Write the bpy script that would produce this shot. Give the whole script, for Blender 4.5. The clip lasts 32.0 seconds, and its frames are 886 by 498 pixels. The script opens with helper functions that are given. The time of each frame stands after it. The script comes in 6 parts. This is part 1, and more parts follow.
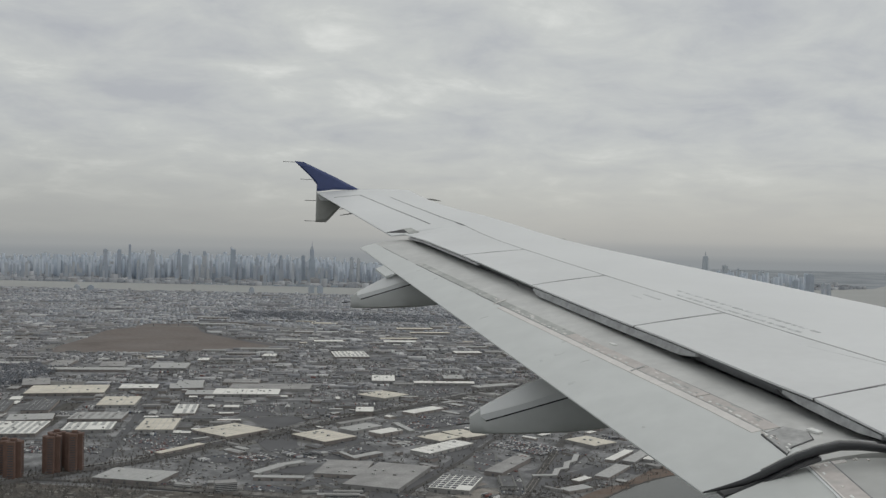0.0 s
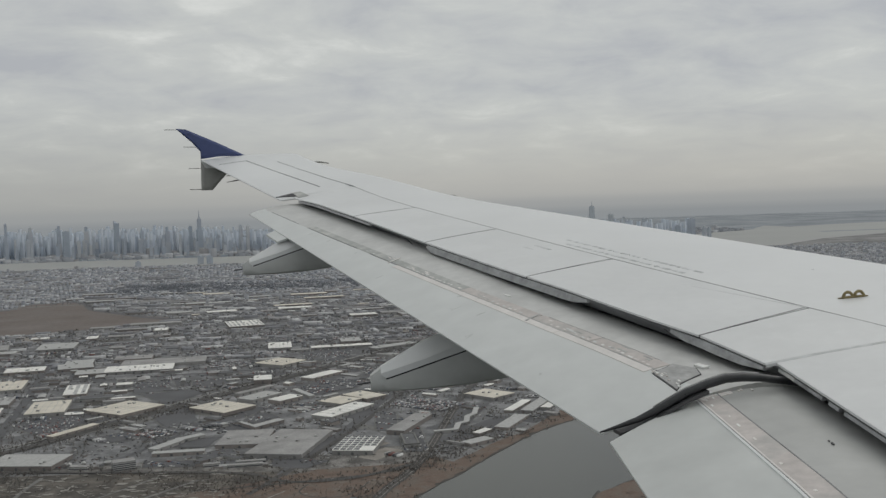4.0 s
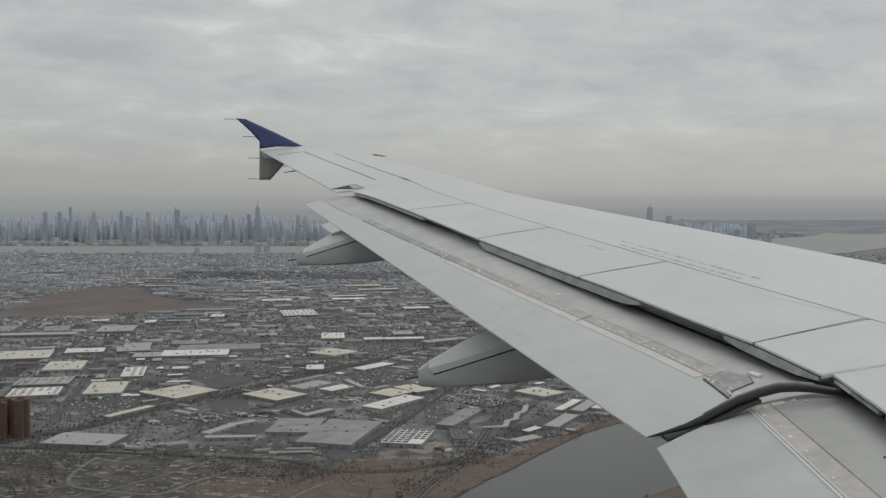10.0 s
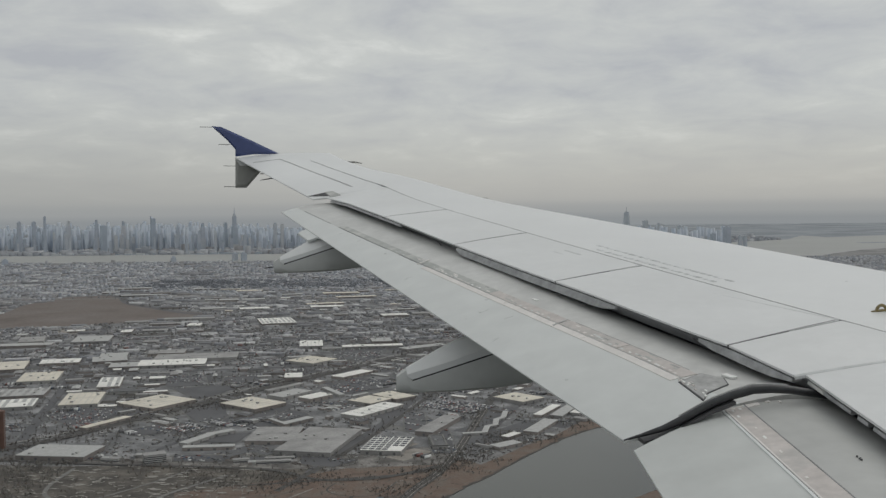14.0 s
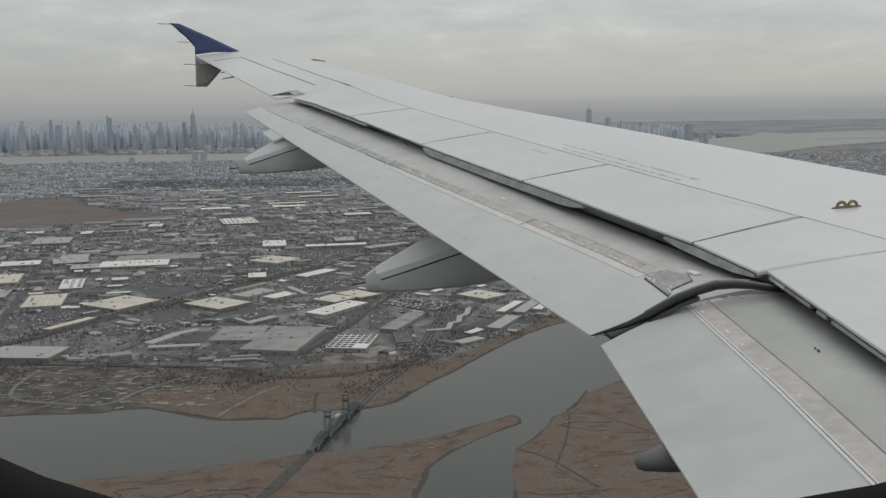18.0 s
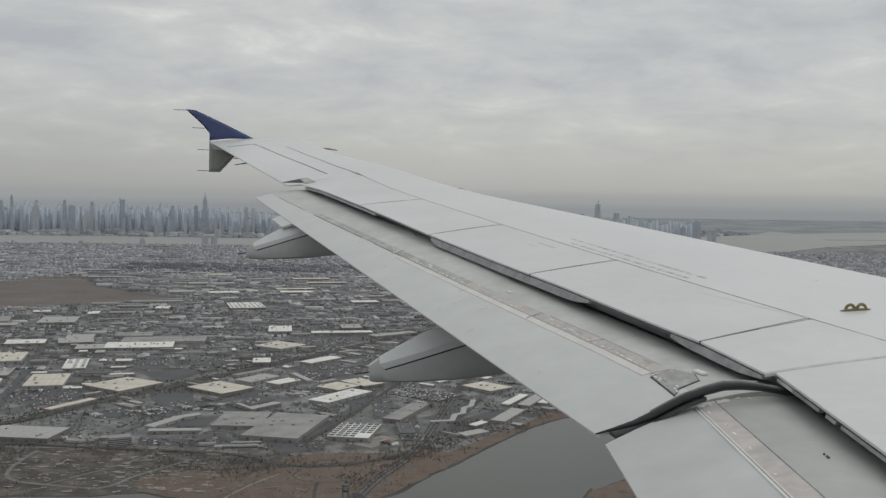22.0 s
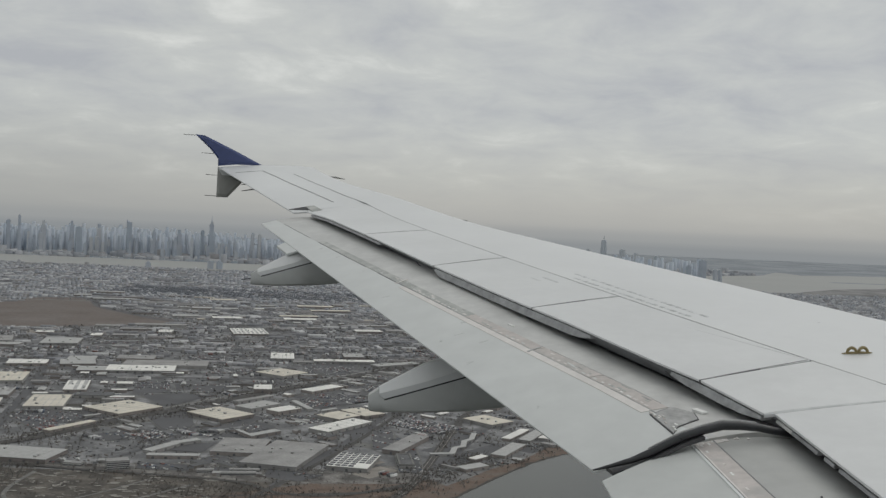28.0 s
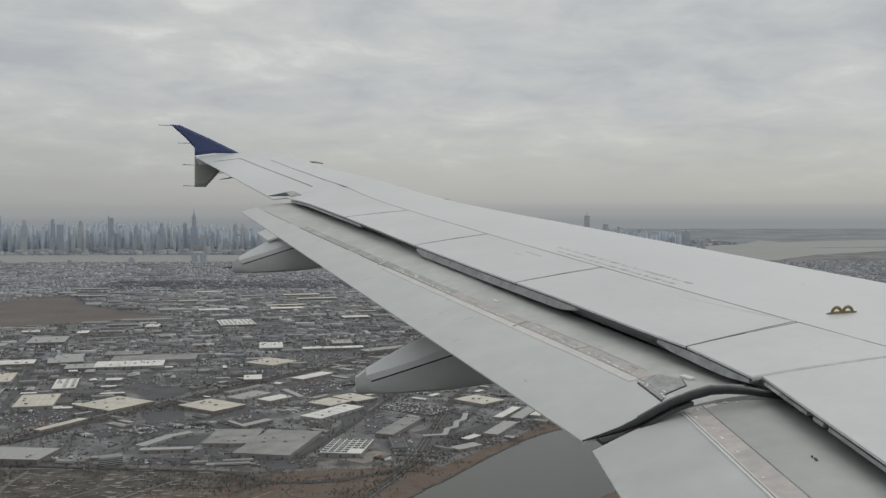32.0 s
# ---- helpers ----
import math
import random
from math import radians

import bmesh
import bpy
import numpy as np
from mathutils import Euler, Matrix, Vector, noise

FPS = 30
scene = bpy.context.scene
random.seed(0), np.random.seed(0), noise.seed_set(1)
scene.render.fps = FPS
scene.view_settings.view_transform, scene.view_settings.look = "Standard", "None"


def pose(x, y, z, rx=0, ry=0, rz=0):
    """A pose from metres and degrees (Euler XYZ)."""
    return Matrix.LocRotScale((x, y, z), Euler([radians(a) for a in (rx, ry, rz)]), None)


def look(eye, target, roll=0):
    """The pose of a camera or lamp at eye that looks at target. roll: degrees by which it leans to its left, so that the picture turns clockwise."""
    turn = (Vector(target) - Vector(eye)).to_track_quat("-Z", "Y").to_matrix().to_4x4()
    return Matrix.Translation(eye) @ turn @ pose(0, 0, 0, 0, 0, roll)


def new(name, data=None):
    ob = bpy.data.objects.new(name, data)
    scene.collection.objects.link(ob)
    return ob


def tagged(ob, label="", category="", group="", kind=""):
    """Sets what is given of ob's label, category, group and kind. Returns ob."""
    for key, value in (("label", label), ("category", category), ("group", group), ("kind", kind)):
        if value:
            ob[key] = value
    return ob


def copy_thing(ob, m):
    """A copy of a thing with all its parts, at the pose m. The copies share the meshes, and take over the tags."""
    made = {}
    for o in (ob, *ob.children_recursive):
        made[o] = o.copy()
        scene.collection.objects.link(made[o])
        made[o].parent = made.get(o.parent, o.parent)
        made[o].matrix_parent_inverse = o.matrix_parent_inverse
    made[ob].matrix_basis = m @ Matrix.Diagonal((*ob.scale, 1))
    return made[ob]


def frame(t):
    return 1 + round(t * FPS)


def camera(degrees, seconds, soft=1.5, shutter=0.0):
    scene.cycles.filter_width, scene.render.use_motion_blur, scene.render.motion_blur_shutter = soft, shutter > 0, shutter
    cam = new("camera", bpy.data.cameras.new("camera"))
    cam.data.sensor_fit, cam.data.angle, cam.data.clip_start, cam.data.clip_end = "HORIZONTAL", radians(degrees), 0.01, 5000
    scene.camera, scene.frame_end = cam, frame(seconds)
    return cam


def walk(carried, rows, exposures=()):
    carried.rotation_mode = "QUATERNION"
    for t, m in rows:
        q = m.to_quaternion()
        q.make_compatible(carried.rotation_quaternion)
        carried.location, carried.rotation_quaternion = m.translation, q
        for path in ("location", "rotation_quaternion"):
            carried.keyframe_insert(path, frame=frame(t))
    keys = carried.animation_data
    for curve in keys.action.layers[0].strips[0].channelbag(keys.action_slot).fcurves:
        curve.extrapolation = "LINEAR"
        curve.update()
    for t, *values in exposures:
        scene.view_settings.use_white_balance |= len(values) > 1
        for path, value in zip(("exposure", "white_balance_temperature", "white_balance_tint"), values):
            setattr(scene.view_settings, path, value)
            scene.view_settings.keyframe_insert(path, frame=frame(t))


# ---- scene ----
cam = camera(48.0, 32.0, soft=1.4)
EYE = 95.0          # height of the seat over the ground


def view(x, y, z, yaw, pitch, roll):
    return pose(x, y, z, 0, 0, yaw) @ pose(0, 0, 0, 90 + pitch, 0, 0) @ pose(0, 0, 0, 0, 0, roll)


PATH = [
    (0, 0.016, 0.005, 95.013, 4.53, -0.21, 1.08),
    (0.5, 0.016, -0.003, 95.014, 2.97, -1.80, -0.31),
    (1, 0.025, -0.003, 95.016, 1.29, -4.09, -1.19),
    (1.5, 0.012, -0.008, 95.019, 1.20, -4.25, 0.13),
    (2, 0.014, -0.018, 95.006, 0.76, -3.54, -0.11),
    (2.5, 0.016, -0.016, 95.009, 1.11, -3.43, -0.12),
    (3, 0.019, -0.012, 95.005, -0.07, -2.88, -0.91),
    (3.5, 0.004, -0.020, 95.003, -1.68, -2.33, -1.99),
    (5.5, 0.029, 0.013, 95.005, -0.61, -3.61, -0.40),
    (6, 0.014, -0.002, 95.012, -0.46, -3.42, 0.27),
    (6.5, 0.030, -0.002, 94.999, -0.45, -2.86, -0.20),
    (7, 0.033, -0.000, 95.003, -0.04, -2.89, 0.63),
    (7.5, 0.028, -0.007, 95.006, 0.06, -2.97, -0.02),
    (8, 0.035, 0.016, 94.999, 0.50, -3.11, 0.05),
    (8.5, 0.031, 0.005, 95.001, 1.06, -2.57, -0.01),
    (9, 0.027, 0.011, 95.001, 1.33, -2.46, -0.73),
    (9.5, 0.025, 0.007, 94.996, 1.44, -2.51, 0.63),
    (10, 0.029, 0.016, 95.004, 1.48, -2.73, -0.03),
    (10.5, 0.021, 0.002, 95.002, 1.18, -2.66, -0.32),
    (11, 0.025, 0.008, 95.001, 1.14, -3.39, 0.76),
    (11.5, 0.037, 0.009, 95.000, 1.24, -3.33, 0.20),
    (12, 0.010, -0.004, 95.003, 1.02, -3.34, 1.14),
    (12.5, 0.014, -0.001, 94.986, 1.11, -2.58, -1.07),
    (13, 0.033, 0.000, 95.010, 0.77, -2.88, -0.44),
    (13.5, 0.032, -0.003, 95.005, 0.39, -2.60, -1.08),
    (14, 0.037, -0.003, 95.003, 0.20, -2.37, -0.51),
    (14.5, 0.036, 0.001, 95.002, 0.31, -3.11, -1.13),
    (15, 0.040, 0.009, 94.984, -0.67, -3.45, -0.62),
    (15.5, 0.028, 0.013, 94.984, -1.00, -5.35, -0.68),
    (17.5, -0.006, -0.038, 95.018, -1.27, -7.64, -0.68),
    (18, -0.002, -0.037, 95.015, -1.88, -8.22, -0.74),
    (18.5, -0.016, -0.037, 95.020, -1.49, -7.78, 0.44),
    (19, -0.035, -0.031, 95.026, -0.20, -6.30, -0.26),
    (19.5, -0.007, -0.042, 95.017, 0.47, -6.62, 0.57),
    (20, -0.012, -0.041, 95.017, 0.06, -5.92, -0.04),
    (20.5, -0.023, -0.030, 95.019, -0.15, -5.54, -2.24),
    (21, 0.031, -0.046, 95.026, -0.61, -5.88, -1.15),
    (21.5, 0.028, -0.002, 95.023, -1.86, -5.18, 2.57),
    (22, 0.008, -0.012, 95.020, -1.45, -3.04, 0.84),
    (22.5, 0.011, -0.009, 95.014, -1.52, -2.35, 0.60),
    (23, 0.027, 0.016, 94.993, -1.26, -2.09, 0.31),
    (23.5, 0.030, 0.012, 94.989, -1.27, -2.60, -0.14),
    (24, 0.003, -0.028, 95.009, -2.04, -2.76, 0.61),
    (24.5, 0.006, -0.044, 95.006, -1.54, -2.37, 2.02),
    (25, -0.005, -0.026, 95.022, -1.57, -2.19, 1.10),
    (25.5, 0.009, -0.005, 95.007, -0.01, 1.00, -1.32),
    (26, 0.029, 0.014, 94.998, -1.59, 0.74, -0.41),
    (26.5, 0.024, 0.003, 94.995, -1.83, -0.59, 0.90),
    (28.5, 0.021, -0.033, 95.023, -1.10, -1.24, 2.61),
    (29, 0.027, -0.034, 95.006, -1.30, -0.85, 3.22),
    (29.5, 0.022, -0.048, 95.022, -0.98, -1.09, 5.31),
    (30, 0.016, -0.028, 95.024, -1.46, -2.00, 4.41),
    (30.5, 0.016, -0.030, 95.021, -1.53, -1.65, 1.84),
    (31, 0.013, -0.031, 95.040, -1.42, -1.62, 0.20),
    (31.5, 0.019, -0.009, 95.007, -1.57, -1.76, -0.86),
    (32, 0.044, 0.024, 94.989, -2.02, -2.25, -0.02),]
walk(cam, [(r[0], view(*r[1:])) for r in PATH], [(0, 0.13), (3, 0.10), (7, 0.05), (11, 0.05), (14, 0.10), (18, 0.13), (23.5, 0.13), (25, 0.03), (26, 0.11), (29, 0.05), (30, -0.02), (31, 0.05), (32, 0.10)])

# ---- sky and sun ----
SUN_EL, SUN_AZ = radians(48), radians(60)
world = bpy.data.worlds.new("overcast")
scene.world = world
world.use_nodes = True
wt = world.node_tree
wt.nodes.clear()


def wnode(kind, **sets):
    n = wt.nodes.new(kind)
    for k, v in sets.items():
        n.inputs[k].default_value = v
    return n


def wmath(op, a, b=None, clamp=False):
    n = wt.nodes.new("ShaderNodeMath")
    n.operation, n.use_clamp = op, clamp
    for i, v in enumerate((a, b)):
        if v is None:
            continue
        if isinstance(v, (int, float)):
            n.inputs[i].default_value = v
        else:
            wt.links.new(v, n.inputs[i])
    return n.outputs[0]


def wmix(fac, a, b):
    n = wt.nodes.new("ShaderNodeMix")
    n.data_type = "RGBA"
    for i, v in ((0, fac), (6, a), (7, b)):
        if isinstance(v, tuple):
            n.inputs[i].default_value = (*v, 1)
        elif isinstance(v, (int, float)):
            n.inputs[i].default_value = v
        else:
            wt.links.new(v, n.inputs[i])
    return n.outputs[2]


def wramp(fac, *stops):
    n = wt.nodes.new("ShaderNodeValToRGB")
    wt.links.new(fac, n.inputs[0])
    while len(n.color_ramp.elements) < len(stops):
        n.color_ramp.elements.new(0.5)
    for e, (p, c) in zip(n.color_ramp.elements, stops):
        e.position, e.color = p, (*(c if isinstance(c, tuple) else (c, c, c)), 1)
    return n.outputs[0]


def wnoise(vec, scale, detail, rough, distort=0.0):
    n = wnode("ShaderNodeTexNoise", Scale=scale, Detail=detail, Roughness=rough, Distortion=distort)
    wt.links.new(vec, n.inputs["Vector"])
    return n.outputs[0]


coord = wt.nodes.new("ShaderNodeTexCoord")
sep = wt.nodes.new("ShaderNodeSeparateXYZ")
wt.links.new(coord.outputs["Generated"], sep.inputs[0])
dx, dy, dz = sep.outputs
lift = wmath("ADD", wmath("MAXIMUM", dz, 0.0), 0.20)
flat = wt.nodes.new("ShaderNodeCombineXYZ")
wt.links.new(wmath("DIVIDE", dx, lift), flat.inputs[0])
wt.links.new(wmath("DIVIDE", dy, lift), flat.inputs[1])
big = wnoise(flat.outputs[0], 0.75, 5.0, 0.55, 0.5)
fine = wnoise(flat.outputs[0], 3.4, 8.0, 0.60, 0.35)
puff = wmath("ADD", wmath("MULTIPLY", big, 0.52), wmath("MULTIPLY", fine, 0.48))
cloud = wramp(puff, (0.38, (0.415, 0.43, 0.455)), (0.46, (0.475, 0.49, 0.495)), (0.55, (0.54, 0.555, 0.54)), (0.66, (0.72, 0.73, 0.70)))
low = wramp(wmath("MULTIPLY", dz, 5.0, True), (0.0, (0.345, 0.352, 0.35)), (0.05, (0.39, 0.391, 0.377)), (0.13, (0.428, 0.425, 0.402)), (0.26, (0.455, 0.455, 0.427)), (0.55, (0.49, 0.50, 0.485)), (1.0, (0.52, 0.53, 0.515)))
high = wramp(wmath("MULTIPLY", dz, 4.5, True), (0.0, 0.0), (0.12, 0.15), (0.5, 0.85), (1.0, 1.0))
side = wramp(wmath("ADD", dx, 0.6, True), (0.15, 0.62), (0.66, 0.0))
low = wmix(side, low, (0.30, 0.312, 0.312))
above = wmix(high, low, cloud)
land = wramp(wmath("MULTIPLY", wmath("ADD", dz, 0.03), 40.0, True), (0.0, (0.235, 0.26, 0.28)), (0.75, (0.25, 0.268, 0.28)), (1.0, (0.30, 0.313, 0.318)))
edge = wramp(wmath("MULTIPLY", wmath("ADD", dz, 0.006), 80.0, True), (0.0, 0.0), (1.0, 1.0))
veil = wmix(edge, land, above)
sky = wt.nodes.new("ShaderNodeTexSky")
sky.sky_type, sky.sun_disc, sky.sun_elevation, sky.sun_rotation = "NISHITA", False, SUN_EL, SUN_AZ
bg = wnode("ShaderNodeBackground", Strength=1.0)
wt.links.new(veil, bg.inputs[0])
clear = wnode("ShaderNodeBackground", Strength=0.06)
wt.links.new(sky.outputs[0], clear.inputs[0])
mixed = wnode("ShaderNodeMixShader", Fac=0.06)
wt.links.new(bg.outputs[0], mixed.inputs[1])
wt.links.new(clear.outputs[0], mixed.inputs[2])
wout = wt.nodes.new("ShaderNodeOutputWorld")
wt.links.new(mixed.outputs[0], wout.inputs[0])

sun = new("sun", bpy.data.lights.new("sun", "SUN"))
sun.data.energy, sun.data.angle, sun.data.color = 0.6, radians(60), (1.0, 0.97, 0.92)
sun.matrix_world = look((math.sin(SUN_AZ) * math.cos(SUN_EL), math.cos(SUN_AZ) * math.cos(SUN_EL), math.sin(SUN_EL)), (0, 0, 0))


# ---- materials ----
def surface(name, base, rough=0.6, metal=0.0, vary=0.12, scale=1.0, grain=12.0, bump=0.0, each=None, island=False, spec=0.5, other=None, span=0.5):
    """A worn surface: base colour with stains (scale) and grain; each: colours among which objects or islands choose."""
    m = bpy.data.materials.new(name)
    m.use_nodes = True
    t = m.node_tree
    b = t.nodes["Principled BSDF"]
    b.inputs["Roughness"].default_value, b.inputs["Metallic"].default_value = rough, metal
    b.inputs["Specular IOR Level"].default_value = spec
    tc = t.nodes.new("ShaderNodeTexCoord")

    def noise_at(s, d=4.0, r=0.55):
        n = t.nodes.new("ShaderNodeTexNoise")
        n.inputs["Scale"].default_value, n.inputs["Detail"].default_value, n.inputs["Roughness"].default_value = s, d, r
        t.links.new(tc.outputs["Object"], n.inputs["Vector"])
        return n.outputs[0]

    def ramp(fac, stops, step=False):
        n = t.nodes.new("ShaderNodeValToRGB")
        n.color_ramp.interpolation = "CONSTANT" if step else "LINEAR"
        t.links.new(fac, n.inputs[0])
        while len(n.color_ramp.elements) < len(stops):
            n.color_ramp.elements.new(0.5)
        for e, (p, c) in zip(n.color_ramp.elements, stops):
            e.position, e.color = p, (*c, 1)
        return n.outputs[0]

    def mix(fac, a, c, blend="MIX"):
        n = t.nodes.new("ShaderNodeMix")
        n.data_type, n.blend_type = "RGBA", blend
        if isinstance(fac, (int, float)):
            n.inputs[0].default_value = fac
        else:
            t.links.new(fac, n.inputs[0])
        for i, v in ((6, a), (7, c)):
            if isinstance(v, tuple):
                n.inputs[i].default_value = (*v, 1)
            else:
                t.links.new(v, n.inputs[i])
        return n.outputs[2]

    colour = base
    if each:
        if island:
            pick = t.nodes.new("ShaderNodeNewGeometry").outputs["Random Per Island"]
        else:
            pick = t.nodes.new("ShaderNodeObjectInfo").outputs["Random"]
        colour = ramp(pick, [(i / len(each), c) for i, c in enumerate(each)], True)
    big_n, fine_n = noise_at(scale, 5.0), noise_at(grain, 3.0)
    if other:
        colour = mix(ramp(big_n, [(span - 0.08, (0, 0, 0)), (span + 0.08, (1, 1, 1))]), colour, other)
    lo, hi = 1 - vary, 1 + vary
    tone = ramp(big_n, [(0.3, (lo, lo, lo)), (0.7, (hi, hi, hi))])
    tone2 = ramp(fine_n, [(0.3, (1 - vary * 0.6,) * 3), (0.7, (1 + vary * 0.6,) * 3)])
    colour = mix(1.0, mix(1.0, colour, tone, "MULTIPLY"), tone2, "MULTIPLY")
    t.links.new(colour, b.inputs["Base Color"])
    r = t.nodes.new("ShaderNodeMapRange")
    r.inputs["To Min"].default_value, r.inputs["To Max"].default_value = max(0.02, rough - 0.12), min(1, rough + 0.12)
    t.links.new(fine_n, r.inputs["Value"])
    t.links.new(r.outputs[0], b.inputs["Roughness"])
    if bump:
        bn = t.nodes.new("ShaderNodeBump")
        bn.inputs["Strength"].default_value, bn.inputs["Distance"].default_value = 0.4, bump
        t.links.new(fine_n, bn.inputs["Height"])
        t.links.new(bn.outputs[0], b.inputs["Normal"])
    return m


PAINT = surface("wing_paint", (0.71, 0.72, 0.72), 0.34, vary=0.04, scale=0.7, grain=9, bump=0.0002)
SPOILER = surface("spoiler_paint", (0.685, 0.695, 0.695), 0.40, vary=0.05, scale=1.1, grain=11, bump=0.0003)
FLAPPAINT = surface("flap_paint", (0.625, 0.642, 0.632), 0.42, vary=0.05, scale=2.4, grain=8, bump=0.0008)
# inner flap's copies of flap paint and alloy, darkened for its weaker light
INNERPAINT = surface("dimmed_flap_paint", (0.55, 0.566, 0.553), 0.45, vary=0.07, scale=2.0, grain=7, bump=0.0008)
INNERALLOY = surface("dimmed_stained_alloy", (0.455, 0.46, 0.447), 0.5, metal=0.1, vary=0.09, scale=2.2, grain=10)
METAL = surface("bare_alloy", (0.575, 0.575, 0.56), 0.42, metal=0.15, vary=0.12, scale=2.5, grain=14)
SEALANT = surface("worn_sealant", (0.58, 0.537, 0.513), 0.6, vary=0.16, scale=4, grain=22, other=(0.42, 0.405, 0.39), span=0.56)
GREASE = surface("greasy_alloy", (0.40, 0.40, 0.395), 0.5, metal=0.2, vary=0.3, scale=6, grain=25)
RUBBER = surface("black_rubber", (0.022, 0.023, 0.025), 0.55, vary=0.3, scale=4)
DARK = surface("dark_primer", (0.06, 0.06, 0.063), 0.6, vary=0.3, scale=3)
LINE = surface("panel_gap", (0.24, 0.24, 0.245), 0.7, vary=0.2, scale=3)
PALELINE = surface("faint_joint", (0.63, 0.64, 0.64), 0.6, vary=0.15, scale=3)
BLUE = surface("blue_paint", (0.058, 0.080, 0.20), 0.35, vary=0.08, scale=3)
GREYFIN = surface("grey_paint", (0.34, 0.34, 0.32), 0.45, vary=0.08, scale=3)
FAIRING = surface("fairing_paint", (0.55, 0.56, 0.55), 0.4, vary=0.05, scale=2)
# fairing paint darkened to stand for shade below the inner flap
SHADEFAIR = surface("shaded_fairing", (0.15, 0.15, 0.147), 0.5, vary=0.1, scale=3)
YELLOW = surface("yellow_paint", (0.25, 0.20, 0.09), 0.5, vary=0.15, scale=20)
STENCIL = surface("grey_stencil", (0.61, 0.62, 0.625), 0.6, vary=0.25, scale=12)
# primer made lighter to lift the shade deep inside the cove
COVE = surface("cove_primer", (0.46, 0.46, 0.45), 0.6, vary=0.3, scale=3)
SHROUD = surface("lip_strip", (0.33, 0.335, 0.34), 0.5, metal=0.3, vary=0.26, scale=9, grain=30)
GREYBAND = surface("stained_band", (0.42, 0.43, 0.415), 0.6, vary=0.14, scale=5, grain=24, other=(0.50, 0.50, 0.48), span=0.54)
PALEBAND = surface("pale_band", (0.73, 0.70, 0.675), 0.55, vary=0.08, scale=5, grain=24)
COVESHADE = surface("cove_wall", (0.21, 0.215, 0.225), 0.6, vary=0.25, scale=4, grain=20)
WHITE = surface("white_fitting", (0.80, 0.80, 0.78), 0.5, vary=0.08, scale=8)


def part(name, bm, material, parent, label=""):
    me = bpy.data.meshes.new(name)
    if isinstance(bm, tuple):
        me.from_pydata(bm[0], [], bm[1])
    else:
        bm.normal_update()
        bm.to_mesh(me)
        bm.free()
    me.materials.append(material)
    ob = new(name, me)
    ob.parent = parent
    if label:
        ob["label"] = label
    return ob


def smooth(ob, angle=35):
    me = ob.data
    me.polygons.foreach_set("use_smooth", [True] * len(me.polygons))
    me.set_sharp_from_angle(angle=radians(angle))
    return ob


def loft(rings, closed=True, caps=True):
    """A skin over rings of points."""
    n = len(rings[0])
    vs = [tuple(p) for r in rings for p in r]
    fs = []
    for i in range(len(rings) - 1):
        for j in range(n if closed else n - 1):
            k = (j + 1) % n
            fs.append((i * n + j, i * n + k, (i + 1) * n + k, (i + 1) * n + j))
    if caps and closed:
        fs.append(tuple(range(n))[::-1])
        fs.append(tuple((len(rings) - 1) * n + j for j in range(n)))
    return vs, fs


def slab(top, depth):
    """A plate under a polygon of points, as thick as depth."""
    n = len(top)
    vs = [tuple(p) for p in top] + [(p[0], p[1], p[2] - depth) for p in top]
    fs = [tuple(range(n)), tuple(range(2 * n - 1, n - 1, -1))] + [(j, j + n, (j + 1) % n + n, (j + 1) % n) for j in range(n)]
    return vs, fs


def tube(points, radius, sides=8):
    rings = []
    for i, p in enumerate(points):
        a, b = Vector(points[max(i - 1, 0)]), Vector(points[min(i + 1, len(points) - 1)])
        q = (b - a).to_track_quat("Z", "Y").to_matrix()
        r = radius[i] if isinstance(radius, (list, tuple)) else radius
        rings.append([Vector(p) + q @ Vector((r * math.cos(k * math.tau / sides), r * math.sin(k * math.tau / sides), 0)) for k in range(sides)])
    return loft(rings)


import functools


# ---- the wing: x forward, y outboard, z up from the seat ----
wing = tagged(new("aircraft_wing"), "white airliner wing with flaps lowered and a blue tip fence", "aircraft wing")
wing.matrix_world = pose(0, 0, EYE, 0, 0, 7.2)
KINK, FLAP_END, TIP = 4.65, 12.3, 15.2


def edge_c(s):
    return 2.415 - 0.10 * (KINK - s) if s < 4.64 else 2.354 - 0.294 * (s - KINK) if s < FLAP_END else -0.05 - 0.40 * (s - FLAP_END)


def base_z(s):
    return -0.845 + 0.10 * (s - KINK) if s < KINK else -0.845 + 0.129 * (s - KINK) if s < FLAP_END else 0.12 + 0.2276 * (s - FLAP_END)


def edge_up(s):
    """How far the closed spoilers' aft edges stand above the skin's line."""
    at = (4.65, 4.9, 5.12, 5.5, 6.0, 6.5, 7.0, 7.5, 8.6, 9.0, 9.5, 10.3, 11.5, 12.2)
    up = (0.0, 0.016, 0.028, 0.025, 0.027, 0.029, 0.022, 0.018, 0.016, 0.020, 0.026, 0.032, 0.030, 0.0)
    return float(np.interp(s, at, up))


def edge_z(s):
    return base_z(s) + edge_up(s)


def nose_c(s):
    return 0.32 + 0.46 * (TIP - s)


def hinge_c(s):
    return 2.1287 - 0.313 * (s - 8) + 0.0038 * (s - 8) ** 2 - 0.00023 * (s - 8) ** 3


def poly(x, terms):
    return functools.reduce(lambda v, k: v * x + k, terms, 0.0)


def aileron_c(s):
    return poly(s - 12.5, (-0.00714, 0.00003, 0.03100, -0.40079, 0.44602))


def hinge_out(s):
    """The hinge line past the spoilers, bent a little towards the tip."""
    return poly(s - 12.3, (-0.01139, 0.00191, 0.10422, -0.48752, 0.81393))


